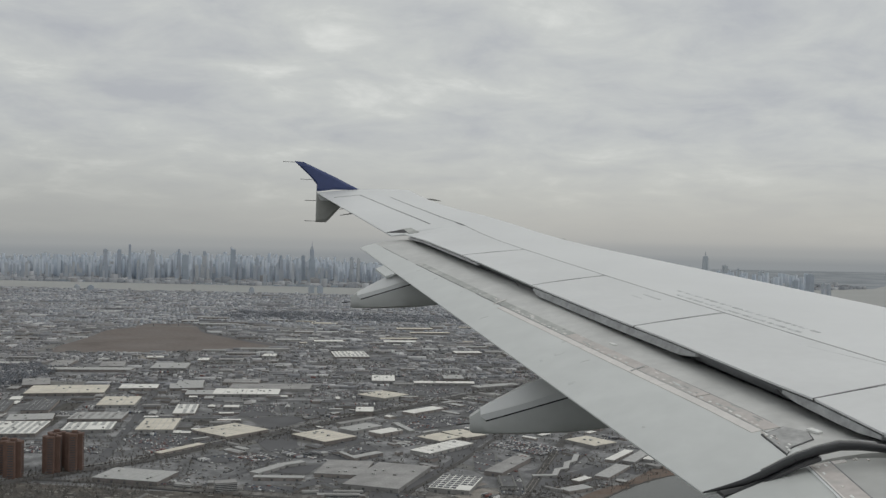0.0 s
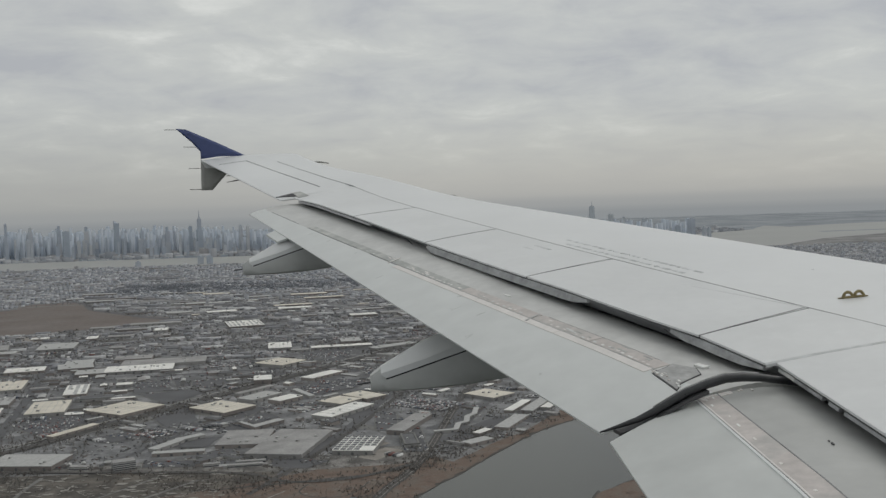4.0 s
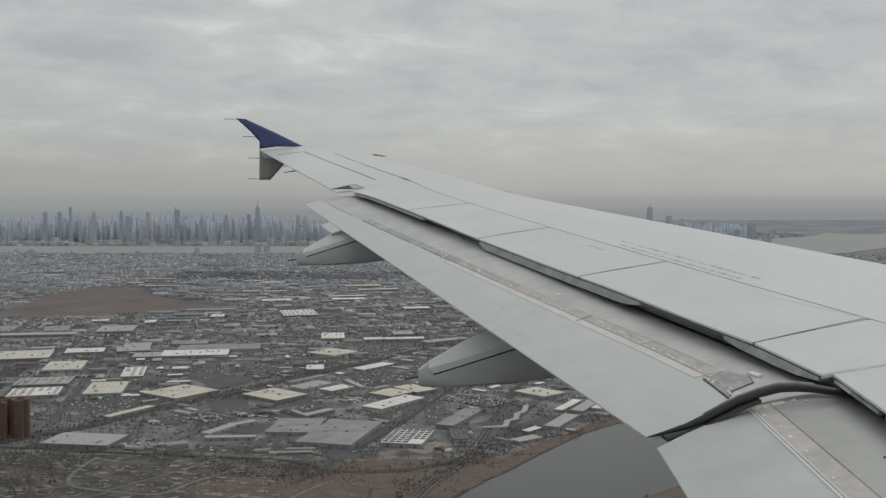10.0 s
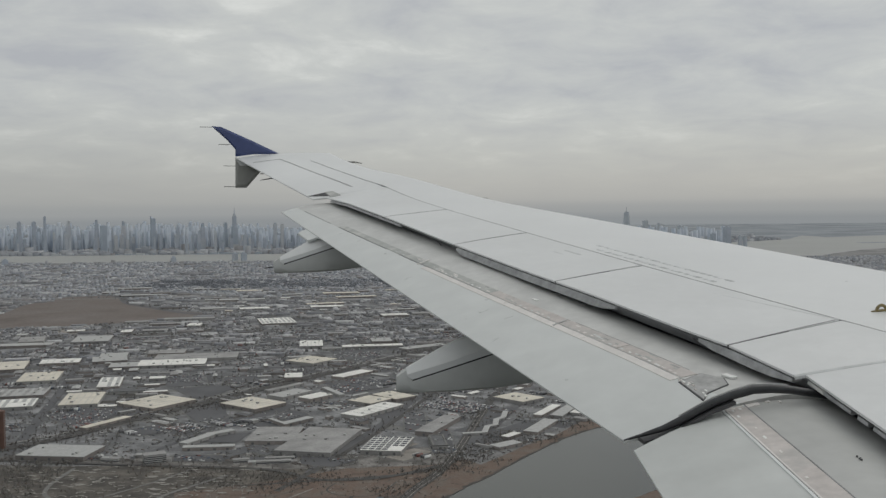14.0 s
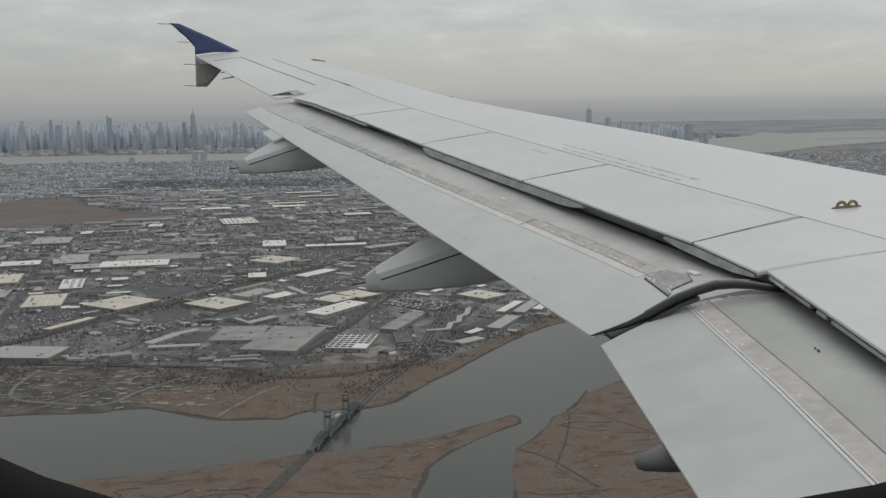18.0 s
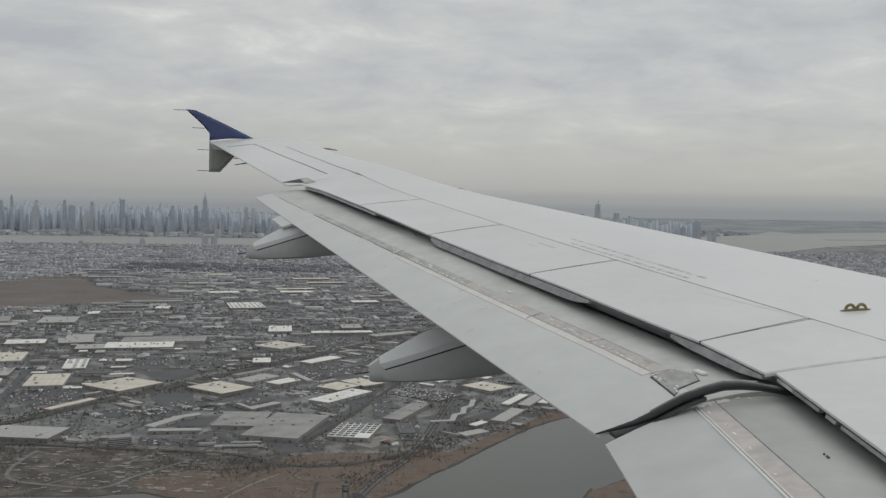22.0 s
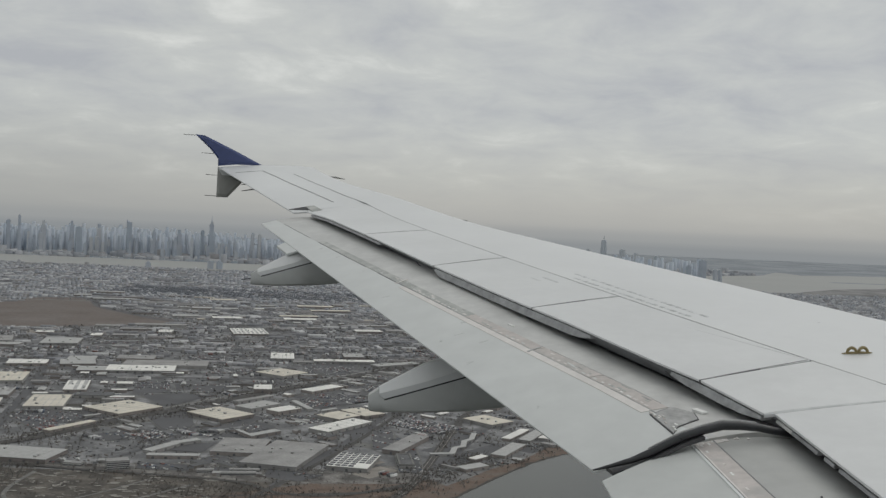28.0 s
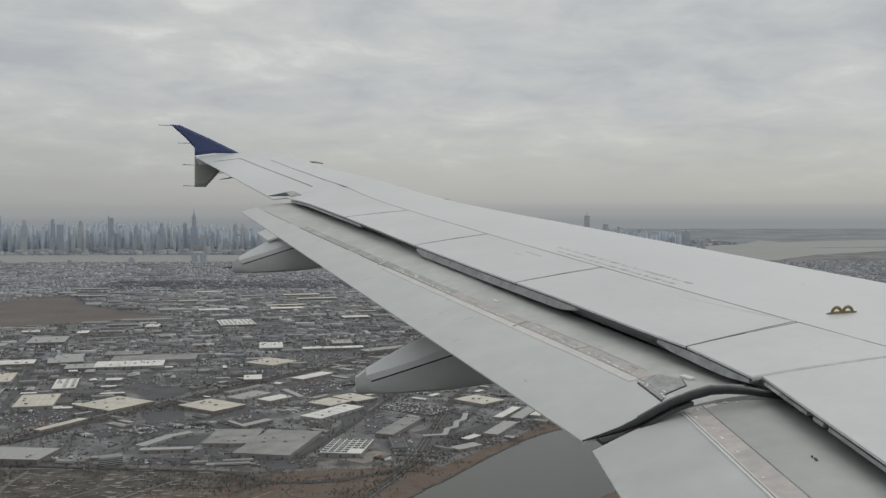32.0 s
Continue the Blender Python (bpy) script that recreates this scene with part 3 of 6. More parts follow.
# ---- flap track fairings ----
def fairing(s, tip_c, tip_z, size):
    """A canoe under the flap: a blunt lower hull and a ridged cap, with a joint between them."""
    def at(x, table):
        return float(np.interp(x, table[0], table[1])) * size

    wide = ((0.0, 0.02, 0.07, 0.25, 0.5, 0.8, 1.2, 1.8, 2.3), (0.045, 0.058, 0.07, 0.10, 0.13, 0.15, 0.15, 0.13, 0.06))
    low = ((0.0, 0.015, 0.05, 0.4, 0.7, 1.05, 1.8, 2.3), (-0.078, -0.088, -0.092, -0.088, -0.072, -0.03, 0.06, 0.18))
    seam = ((0.0, 0.07, 0.11, 0.67, 1.2, 2.3), (0.03, 0.078, 0.0, 0.18, 0.33, 0.40))
    shoulder = ((0.06, 0.39, 0.67, 1.2, 2.3), (0.045, 0.145, 0.25, 0.37, 0.42))
    ridge = ((0.06, 0.39, 0.54, 0.8, 1.2, 2.3), (0.082, 0.262, 0.315, 0.40, 0.44, 0.45))
    hull, cap, gap = [], [], []
    for x in (0.0, 0.015, 0.05, 0.068, 0.11, 0.25, 0.4, 0.55, 0.7, 0.9, 1.2, 1.8, 2.3):
        w, dn, up = at(x, wide), at(x, low), at(x, seam)
        c, mid = tip_c + x * size, (up + dn) / 2
        hull.append([(c, s - w * (1 if x > 0.1 else 0.7), tip_z + up), (c, s - w, tip_z + mid), (c, s - w * 0.82, tip_z + dn * 0.8 + mid * 0.2), (c, s - w * 0.45, tip_z + dn), (c, s + w * 0.45, tip_z + dn), (c, s + w * 0.82, tip_z + dn * 0.8 + mid * 0.2), (c, s + w, tip_z + mid), (c, s + w * (1 if x > 0.1 else 0.7), tip_z + up)])
    for x in (0.072, 0.11, 0.25, 0.4, 0.55, 0.7, 0.9, 1.2, 1.8, 2.3):
        w, lo, sh, up = at(x, wide), at(x, seam) + 0.012, at(x, shoulder), at(x, ridge)
        c = tip_c + x * size
        lo, sh = (sh * 0.8, sh) if x < 0.1 else (lo, max(sh, lo + 0.004))
        cap.append([(c, s - w, tip_z + lo), (c, s - w * 0.98, tip_z + sh), (c, s - w * 0.86, tip_z + sh + 0.2 * (up - sh)), (c, s - w * 0.25, tip_z + up), (c, s + w * 0.25, tip_z + up), (c, s + w * 0.86, tip_z + sh + 0.2 * (up - sh)), (c, s + w * 0.98, tip_z + sh), (c, s + w, tip_z + lo)])
        if x > 0.1:
            gap.append([(c + 0.004, s - w + 0.005, tip_z + lo - 0.03), (c + 0.004, s + w - 0.005, tip_z + lo - 0.03), (c + 0.004, s + w - 0.005, tip_z + lo + 0.004), (c + 0.004, s - w + 0.005, tip_z + lo + 0.004)])
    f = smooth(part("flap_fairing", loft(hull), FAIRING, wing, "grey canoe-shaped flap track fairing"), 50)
    # cap gets the lighter wing paint so its top looks lit
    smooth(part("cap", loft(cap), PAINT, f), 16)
    part("joint", loft(gap), RUBBER, f)
    part("drain_mast", tube([(tip_c + 0.03, s, tip_z - 0.02), (tip_c - 0.10 * size, s, tip_z - 0.035)], 0.006, 5), DARK, f)


fairing(10.6, -0.46, -0.58, 0.95)
fairing(7.2, 0.57, -1.25, 1.0)
# the inner fairing shows only its rounded tail under the flap's edge, its shade put into the colour
tail = []
for x, w, up, dn in ((0.0, 0.010, 0.010, -0.010), (0.008, 0.028, 0.024, -0.022), (0.03, 0.040, 0.036, -0.030), (0.13, 0.075, 0.070, -0.038), (0.25, 0.10, 0.088, -0.042), (0.5, 0.13, 0.13, -0.045), (0.9, 0.14, 0.17, -0.03), (1.3, 0.10, 0.20, 0.05)):
    tail.append([(1.23 + x, 3.3 + w * math.cos(a), -1.29 + (up + dn) / 2 + (up - dn) / 2 * math.sin(a)) for a in (math.pi * k / 8 for k in range(16))])
smooth(part("flap_fairing", loft(tail), SHADEFAIR, wing, "rounded tail of a flap track fairing, coloured dark as in shade"), 60)


# ---- tip fence ----
def fin(name, outline, thick, material, label=""):
    n = len(outline)
    mid = (sum(p[0] for p in outline) / n, sum(p[1] for p in outline) / n)
    vs = [(c, TIP - 0.004, z) for c, z in outline] + [(c, TIP + 0.004, z) for c, z in outline]
    inner_ring = [(mid[0] + (c - mid[0]) * 0.75, z * 0.75 + mid[1] * 0.25) for c, z in outline]
    vs += [(c, TIP - thick, z) for c, z in inner_ring] + [(c, TIP + thick, z) for c, z in inner_ring]
    fs = [(j, (j + 1) % n, n + (j + 1) % n, n + j) for j in range(n)]
    fs += [(j, 2 * n + j, 2 * n + (j + 1) % n, (j + 1) % n) for j in range(n)] + [(n + j, n + (j + 1) % n, 3 * n + (j + 1) % n, 3 * n + j) for j in range(n)]
    fs += [tuple(range(2 * n, 3 * n)), tuple(range(4 * n - 1, 3 * n - 1, -1))]
    return part(name, (vs, fs), material, fence, label)


fence = part("tip_fence", loft([[(c, TIP - 0.03, z) for c, z in ((0.25, 0.70), (-0.5, 0.80), (-1.21, 0.76), (-1.15, 0.66), (-0.5, 0.64), (0.2, 0.64))], [(c, TIP + 0.03, z) for c, z in ((0.25, 0.70), (-0.5, 0.80), (-1.21, 0.76), (-1.15, 0.66), (-0.5, 0.64), (0.2, 0.64))]]), PAINT, wing, "blue and grey wing tip fence")
fin("upper_fin", [(-0.55, 0.83), (-0.95, 0.83), (-1.215, 0.795), (-1.215, 0.905), (-1.33, 1.04), (-1.56, 1.25), (-1.42, 1.24), (-1.0, 1.05)], 0.025, BLUE, "dark blue painted upper fin")
fin("lower_fin", [(-1.215, 0.79), (-1.222, 0.33), (-1.06, 0.33), (-0.84, 0.575), (-0.98, 0.66)], 0.02, GREYFIN, "grey lower fin")
for c, z in ((-1.55, 1.235), (-1.28, 0.975), (-1.21, 0.655), (-1.21, 0.345)):
    part("static_wick", tube([(c, TIP, z), (c - 0.18, TIP, z + 0.004)], 0.004, 4), DARK, fence)
for s, c0, z0, c1, z1 in ((14.75, -0.756, 0.600, -0.917, 0.582), (14.4, -0.597, 0.540, -0.819, 0.505), (14.0, -0.49, 0.456, -0.783, 0.407)):
    part("static_wick", tube([(c0, s, z0), (c0 * 0.4 + c1 * 0.6, s, z0 * 0.4 + z1 * 0.6), (c1, s, z1)], [0.012, 0.008, 0.004], 5), DARK, wing)
part("slat_end", slab([(0.66, 14.75, 0.675), (0.45, 15.02, 0.71), (0.38, 15.06, 0.715), (0.52, 14.6, 0.695)], 0.012), GREYFIN, wing, "dark outer end of the slat")
part("slat_end", slab([(1.98, 11.5, 0.115), (1.92, 11.55, 0.12), (1.86, 11.45, 0.12), (1.95, 11.38, 0.115)], 0.012), GREYFIN, wing)

# yellow rope eyes on the upper skin
for k in (0, 1):
    c0, s0 = 3.30 + 0.072 * k, 5.46
    eye_ring = [(c0 + 0.030 * math.cos(a), s0, top_z(c0, s0) + 0.002 + 0.034 * math.sin(a)) for a in [math.pi * j / 10 for j in range(11)]]
    part("rope_eye", tube(eye_ring, 0.0095, 8), YELLOW, wing, "olive yellow rope eye")
foot = [(3.235 + 0.195 * i / 8, 5.46) for i in range(9)]
part("eye_foot", tube([(c, s, top_z(c, s) + 0.004) for c, s in foot], [0.003, 0.006, 0.009, 0.010, 0.010, 0.010, 0.009, 0.006, 0.003], 6), YELLOW, wing)

# stencilled lines that cannot be read
rng = random.Random(11)
for row in range(2):
    s = 8.0 - row * 0.16
    while s > 6.45:
        w = rng.uniform(0.03, 0.11)
        c = hinge_c(s) + 0.17 - row * 0.10
        pts = [(c + a - b * 0.32, s + b, top_z(c + a - b * 0.32, s + b) + 0.0025) for a, b in ((0, 0), (0, -w), (0.024, -w), (0.024, 0))]
        part("stencil_bar", slab(pts, 0.004), STENCIL, wing, "worn grey stencil bar")
        s -= w + rng.uniform(0.02, 0.05)
for c, s, w in ((2.0, 7.9, 0.22), (1.9, 7.9, 0.14)):
    pts = [(c + a - b * 0.3, s + b, top_z(c + a - b * 0.3, s + b) + 0.008) for a, b in ((0, 0), (0, -w), (0.02, -w), (0.02, 0))]
    part("stencil_bar", slab(pts, 0.004), PALELINE, wing)

# ---- cabin wall and window ----
# lining coloured almost black to stand for the unlit cabin side
CABIN = surface("unlit_lining", (0.045, 0.047, 0.046), 0.75, vary=0.08, scale=6, grain=40)
WALL_S, SILL_C, SILL_Z, HALF_W, HALF_H = 0.1405, 0.0535, 0.183, 0.1862, 0.2480
cab = pose(0, 0, EYE, 0, 0, 7.2)


def oval(half_w, half_h, y, n=72, grow=0.683):
    pts = []
    for k in range(n):
        a = k * math.tau / n
        ca, sa = math.cos(a), math.sin(a)
        pts.append((SILL_C + half_w * math.copysign(abs(ca) ** grow, ca), y, SILL_Z + half_h * math.copysign(abs(sa) ** grow, sa)))
    return pts


rings = [oval(HALF_W + 0.040, HALF_H + 0.042, WALL_S + 0.05), oval(HALF_W + 0.008, HALF_H + 0.009, WALL_S + 0.012), oval(HALF_W, HALF_H, WALL_S), oval(HALF_W + 0.004, HALF_H + 0.004, WALL_S - 0.006), oval(HALF_W + 0.03, HALF_H + 0.03, WALL_S - 0.014), oval(0.78, 0.85, WALL_S - 0.016), oval(0.78, 0.85, WALL_S + 0.02), oval(HALF_W + 0.10, HALF_H + 0.10, WALL_S + 0.05), oval(HALF_W + 0.040, HALF_H + 0.042, WALL_S + 0.05)]
wall = part("wall_cabin", loft(rings, caps=False), CABIN, None)
wall.matrix_world = cab
tagged(smooth(wall, 50), "cabin side wall round an oval window, coloured dark as unlit", "wall", kind="structure")
# the fuselage barrel round the cabin
R, MID_S, MID_Z, HULL_N = 1.98, -1.745, -0.35, 72
hull_v, hull_f, xs = [], [], [-3.5, -2.0, -0.9, -0.4, 0.0, 0.4, 0.9, 2.0, 4.0, 6.0]
for x in xs:
    hull_v += [(x, MID_S + R * math.cos(k * math.tau / HULL_N), MID_Z + R * math.sin(k * math.tau / HULL_N)) for k in range(HULL_N)]
for i in range(len(xs) - 1):
    for k in range(HULL_N):
        z = MID_Z + R * math.sin((k + 0.5) * math.tau / HULL_N)
        if math.cos((k + 0.5) * math.tau / HULL_N) > 0 and -0.55 < z < 0.8 and -0.5 < (xs[i] + xs[i + 1]) / 2 < 0.7:
            continue
        j = (k + 1) % HULL_N
        hull_f.append((i * HULL_N + k, (i + 1) * HULL_N + k, (i + 1) * HULL_N + j, i * HULL_N + j))
hull_f += [tuple(range(HULL_N)), tuple((len(xs) - 1) * HULL_N + k for k in range(HULL_N))[::-1]]
hull = part("wall_fuselage", (hull_v, hull_f), PAINT, None)
hull.matrix_world = cab
solid = hull.modifiers.new("skin", "SOLIDIFY")
solid.thickness = 0.03
tagged(smooth(hull), "white round fuselage skin from which the wing grows", "wall", kind="structure")


from mathutils.geometry import delaunay_2d_cdt

# ---- land: materials ----
DIRT = surface("winter_ground", (0.178, 0.178, 0.179), 0.9, vary=0.35, scale=0.012, grain=0.25, other=(0.211, 0.208, 0.205), span=0.52)
WATER = surface("river_water", (0.058, 0.062, 0.054), 0.2, vary=0.06, scale=0.01, grain=0.8, bump=0.02, spec=0.3)
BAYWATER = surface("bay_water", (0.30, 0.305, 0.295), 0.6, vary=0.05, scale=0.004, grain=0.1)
REED = surface("dry_reeds", (0.168, 0.120, 0.094), 0.95, vary=0.42, scale=0.16, grain=1.5, bump=0.25, other=(0.118, 0.097, 0.081), span=0.52)
MEADOW = surface("brown_meadow", (0.165, 0.137, 0.122), 0.95, vary=0.28, scale=0.02, grain=0.25, other=(0.14, 0.122, 0.112), span=0.5)
ASPHALT = surface("asphalt", (0.100, 0.101, 0.106), 0.85, vary=0.18, scale=0.05, grain=1.2)
PALEROAD = surface("pale_service_road", (0.25, 0.245, 0.235), 0.85, vary=0.15, scale=0.2, grain=1.5)
RAILBED = surface("rail_ballast", (0.078, 0.075, 0.072), 0.95, vary=0.25, scale=0.3, grain=2.0)
CONCRETE = surface("concrete_road", (0.17, 0.168, 0.16), 0.85, vary=0.15, scale=0.08, grain=1.5)
DRYGRASS = surface("dry_grass", (0.27, 0.258, 0.235), 0.95, vary=0.3, scale=0.6, grain=3.0)
GRAVEL = surface("pale_gravel", (0.27, 0.25, 0.225), 0.95, vary=0.25, scale=0.2, grain=2.0)
MARSHSCRUB = surface("reed_tufts", (0.11, 0.085, 0.068), 0.95, vary=0.2, scale=0.3, each=[(0.127, 0.094, 0.075), (0.099, 0.079, 0.066), (0.149, 0.110, 0.088)], island=True)
WETLAND = surface("wetland_ground", (0.084, 0.076, 0.067), 0.95, vary=0.4, scale=0.12, grain=1.2, bump=0.1, other=(0.110, 0.099, 0.085), span=0.54)
MUD = surface("dark_mud", (0.062, 0.058, 0.052), 0.8, vary=0.25, scale=0.08, grain=1.0)
TWIGS = surface("bare_twigs", (0.07, 0.06, 0.05), 0.95, vary=0.2, scale=0.1, each=[(0.185, 0.175, 0.165), (0.207, 0.195, 0.179), (0.168, 0.162, 0.155), (0.224, 0.209, 0.190), (0.179, 0.179, 0.168)], island=True)
DARKTWIGS = surface("dark_twigs", (0.07, 0.064, 0.058), 0.95, vary=0.2, scale=0.1, each=[(0.138, 0.129, 0.120), (0.160, 0.147, 0.136), (0.127, 0.120, 0.113), (0.171, 0.153, 0.138)], island=True)
# goods and houses lifted paler to stand for haze over the plain
GOODS = surface("yard_goods", (0.2, 0.2, 0.2), 0.7, vary=0.1, scale=0.5, each=[(0.115, 0.115, 0.117), (0.16, 0.16, 0.158), (0.20, 0.20, 0.195), (0.10, 0.10, 0.103), (0.25, 0.248, 0.24), (0.38, 0.38, 0.372), (0.149, 0.142, 0.135), (0.17, 0.15, 0.138), (0.115, 0.12, 0.128), (0.14, 0.14, 0.14)], island=True)
HOUSES = surface("houses", (0.2, 0.2, 0.2), 0.8, vary=0.1, scale=0.3, each=[(0.218, 0.220, 0.232), (0.267, 0.269, 0.281), (0.360, 0.360, 0.368), (0.191, 0.193, 0.204), (0.251, 0.240, 0.238), (0.501, 0.501, 0.508), (0.305, 0.303, 0.308), (0.231, 0.237, 0.254)], island=True)
# far houses and twigs: haze is put into these paler, bluer colours
FARHOUSES = surface("hazed_far_houses", (0.2, 0.2, 0.2), 0.8, vary=0.06, scale=0.1, each=[(0.313, 0.329, 0.359), (0.351, 0.365, 0.392), (0.432, 0.441, 0.464), (0.296, 0.314, 0.343), (0.340, 0.349, 0.370), (0.518, 0.525, 0.547), (0.377, 0.390, 0.415), (0.324, 0.322, 0.327)], island=True)
FARTWIGS = surface("hazed_far_twigs", (0.10, 0.10, 0.10), 0.95, vary=0.1, scale=0.05, each=[(0.230, 0.243, 0.269), (0.247, 0.261, 0.282), (0.218, 0.232, 0.259)], island=True)
CARS = surface("car_paint", (0.2, 0.2, 0.2), 0.4, vary=0.02, scale=1, each=[(0.42, 0.42, 0.42), (0.05, 0.05, 0.055), (0.07, 0.075, 0.08), (0.14, 0.14, 0.145), (0.20, 0.20, 0.21), (0.65, 0.65, 0.64), (0.11, 0.11, 0.12), (0.08, 0.10, 0.14), (0.34, 0.34, 0.33), (0.16, 0.06, 0.05)], island=True)
WHITEROOF = surface("white_roof", (0.76, 0.75, 0.71), 0.7, vary=0.10, scale=0.15, grain=1.2)
TANROOF = surface("tan_roof", (0.62, 0.58, 0.50), 0.8, vary=0.12, scale=0.12, grain=1.0)
GREYROOF = surface("grey_roof", (0.302, 0.297, 0.291), 0.85, vary=0.2, scale=0.12, grain=1.0)
DARKROOF = surface("dark_roof", (0.12, 0.122, 0.126), 0.85, vary=0.25, scale=0.12, grain=1.0)
PLANT_WALL = surface("warehouse_wall", (0.36, 0.35, 0.33), 0.8, vary=0.12, scale=0.3, each=[(0.33, 0.325, 0.315), (0.26, 0.255, 0.25), (0.28, 0.255, 0.24), (0.22, 0.20, 0.19)])
UNIT = surface("roof_unit", (0.40, 0.40, 0.39), 0.6, vary=0.15, scale=0.6)
SOLAR = surface("solar_panel", (0.02, 0.022, 0.03), 0.25, vary=0.1, scale=0.5)
BRICK = surface("brown_brick", (0.16, 0.10, 0.08), 0.85, vary=0.15, scale=0.3, grain=2.0)
GLASSY = surface("window_band", (0.06, 0.065, 0.075), 0.3, vary=0.1, scale=0.4)
STEEL = surface("blue_green_steel", (0.062, 0.085, 0.102), 0.6, vary=0.2, scale=0.6)
# skyline facades carry haze in their colour: pale, blue, downtown palest
TOWERS = surface("hazed_tower_facade", (0.225, 0.241, 0.253), 0.75, vary=0.07, scale=0.04, grain=0.5, spec=0.2, each=[(0.421, 0.460, 0.519), (0.452, 0.485, 0.535), (0.412, 0.453, 0.513), (0.484, 0.510, 0.546), (0.441, 0.474, 0.523), (0.400, 0.446, 0.505), (0.513, 0.528, 0.549)])
DOWNTOWN = surface("hazed_downtown_facade", (0.454, 0.481, 0.502), 0.8, vary=0.04, scale=0.03, grain=0.5, spec=0.2, each=[(0.495, 0.525, 0.552), (0.525, 0.549, 0.567), (0.474, 0.509, 0.542)])
PIERROOF = surface("pier_roof", (0.55, 0.55, 0.54), 0.8, vary=0.08, scale=0.1, each=[(0.50, 0.50, 0.495), (0.42, 0.43, 0.435), (0.58, 0.575, 0.56), (0.36, 0.37, 0.38)])


def tree_mesh(name, spots, material, shards, seed, label, category):
    """Leafless trees as many small twig clumps: spots of x, y, height."""
    r = np.random.RandomState(seed)
    spots = np.asarray(spots, float)
    n = len(spots)
    c = np.repeat(spots, shards, 0)
    ang, rad, up = r.rand(len(c)) * math.tau, np.sqrt(r.rand(len(c))), r.rand(len(c))
    h = c[:, 2]
    wide = 0.42 * h * rad * np.sin(np.pi * (0.18 + 0.8 * up)) 
    mid = np.stack([c[:, 0] + wide * np.cos(ang), c[:, 1] + wide * np.sin(ang), h * (0.15 + 0.85 * up)], 1)
    size = (h * 0.14)[:, None]
    tri = mid[:, None] + r.randn(len(c), 3, 3) * size[:, None] * np.array([1, 1, 0.9])
    stem = np.stack([spots + 0, spots + 0, spots + 0], 1)
    stem[:, :, 2] = 0
    stem[:, 0, 0] -= 0.06 * spots[:, 2]
    stem[:, 1, 0] += 0.06 * spots[:, 2]
    stem[:, 2, 2] = spots[:, 2] * 0.8
    vs = np.concatenate([tri.reshape(-1, 3), stem.reshape(-1, 3)])
    return sheet_np(name, vs, np.arange(len(vs)).reshape(-1, 3), material, label, category)


def sheet_np(name, vs, fs, material, label, category, kind="stuff"):
    me = bpy.data.meshes.new(name)
    k = fs.shape[1]
    me.vertices.add(len(vs))
    me.vertices.foreach_set("co", np.ascontiguousarray(vs, dtype=np.float32).ravel())
    me.loops.add(fs.size)
    me.loops.foreach_set("vertex_index", np.ascontiguousarray(fs, dtype=np.int32).ravel())
    me.polygons.add(len(fs))
    me.polygons.foreach_set("loop_start", np.arange(0, fs.size, k, dtype=np.int32))
    me.polygons.foreach_set("loop_total", np.full(len(fs), k, dtype=np.int32))
    me.update()
    me.validate()
    me.materials.append(material)
    return tagged(new(name, me), label, category, kind=kind)


def box_np(x, y, w, d, h, turn, z0=0.0, gable=0.0):
    """Many boxes, with roofs raised to a ridge by gable: vertices and quads."""
    x, y, w, d, h, turn, z0, gable = [np.broadcast_to(np.asarray(v, float), np.shape(x)) for v in (x, y, w, d, h, turn, z0, gable)]
    cs, sn = np.cos(turn), np.sin(turn)
    vs = []
    for a, b, top in ((-1, -1, 0), (1, -1, 0), (1, 1, 0), (-1, 1, 0), (-1, -1, 1), (1, -1, 1), (1, 1, 1), (-1, 1, 1)):
        lx, ly = a * w / 2, b * d / 2
        vs.append(np.stack([x + lx * cs - ly * sn, y + lx * sn + ly * cs, z0 + top * h], 1))
    for a in (-1, 1):
        lx = a * w / 2
        vs.append(np.stack([x + lx * cs, y + lx * sn, z0 + h + gable], 1))
    v = np.stack(vs, 1).reshape(-1, 3)
    q = np.array([(0, 1, 5, 4), (1, 2, 6, 5), (2, 3, 7, 6), (3, 0, 4, 7), (4, 5, 9, 8), (6, 7, 8, 9)])
    f = (q[None] + 10 * np.arange(len(x))[:, None, None]).reshape(-1, 4)
    return v, f


def inside(px, py, poly):
    px, py = np.asarray(px, float), np.asarray(py, float)
    hit = np.zeros(px.shape, bool)
    n = len(poly)
    for i in range(n):
        (x0, y0), (x1, y1) = poly[i], poly[(i + 1) % n]
        if y0 != y1:
            hit ^= ((y0 > py) != (y1 > py)) & (px < (x1 - x0) * (py - y0) / (y1 - y0) + x0)
    return hit


def ragged(poly, step, amount, seed=0):
    """An outline with uneven edges, from a few corners."""
    out = []
    for (x0, y0), (x1, y1) in zip(poly, poly[1:] + poly[:1]):
        n = max(1, int(math.hypot(x1 - x0, y1 - y0) / step))
        for k in range(n):
            t = k / n
            p = Vector((x0 + (x1 - x0) * t, y0 + (y1 - y0) * t, 0))
            e = noise.noise_vector(p * (0.35 / step) + Vector((seed, 0, 0))) * amount + noise.noise_vector(p * (1.1 / step)) * amount * 0.5
            out.append((p.x + e.x, p.y + e.y))
    return out


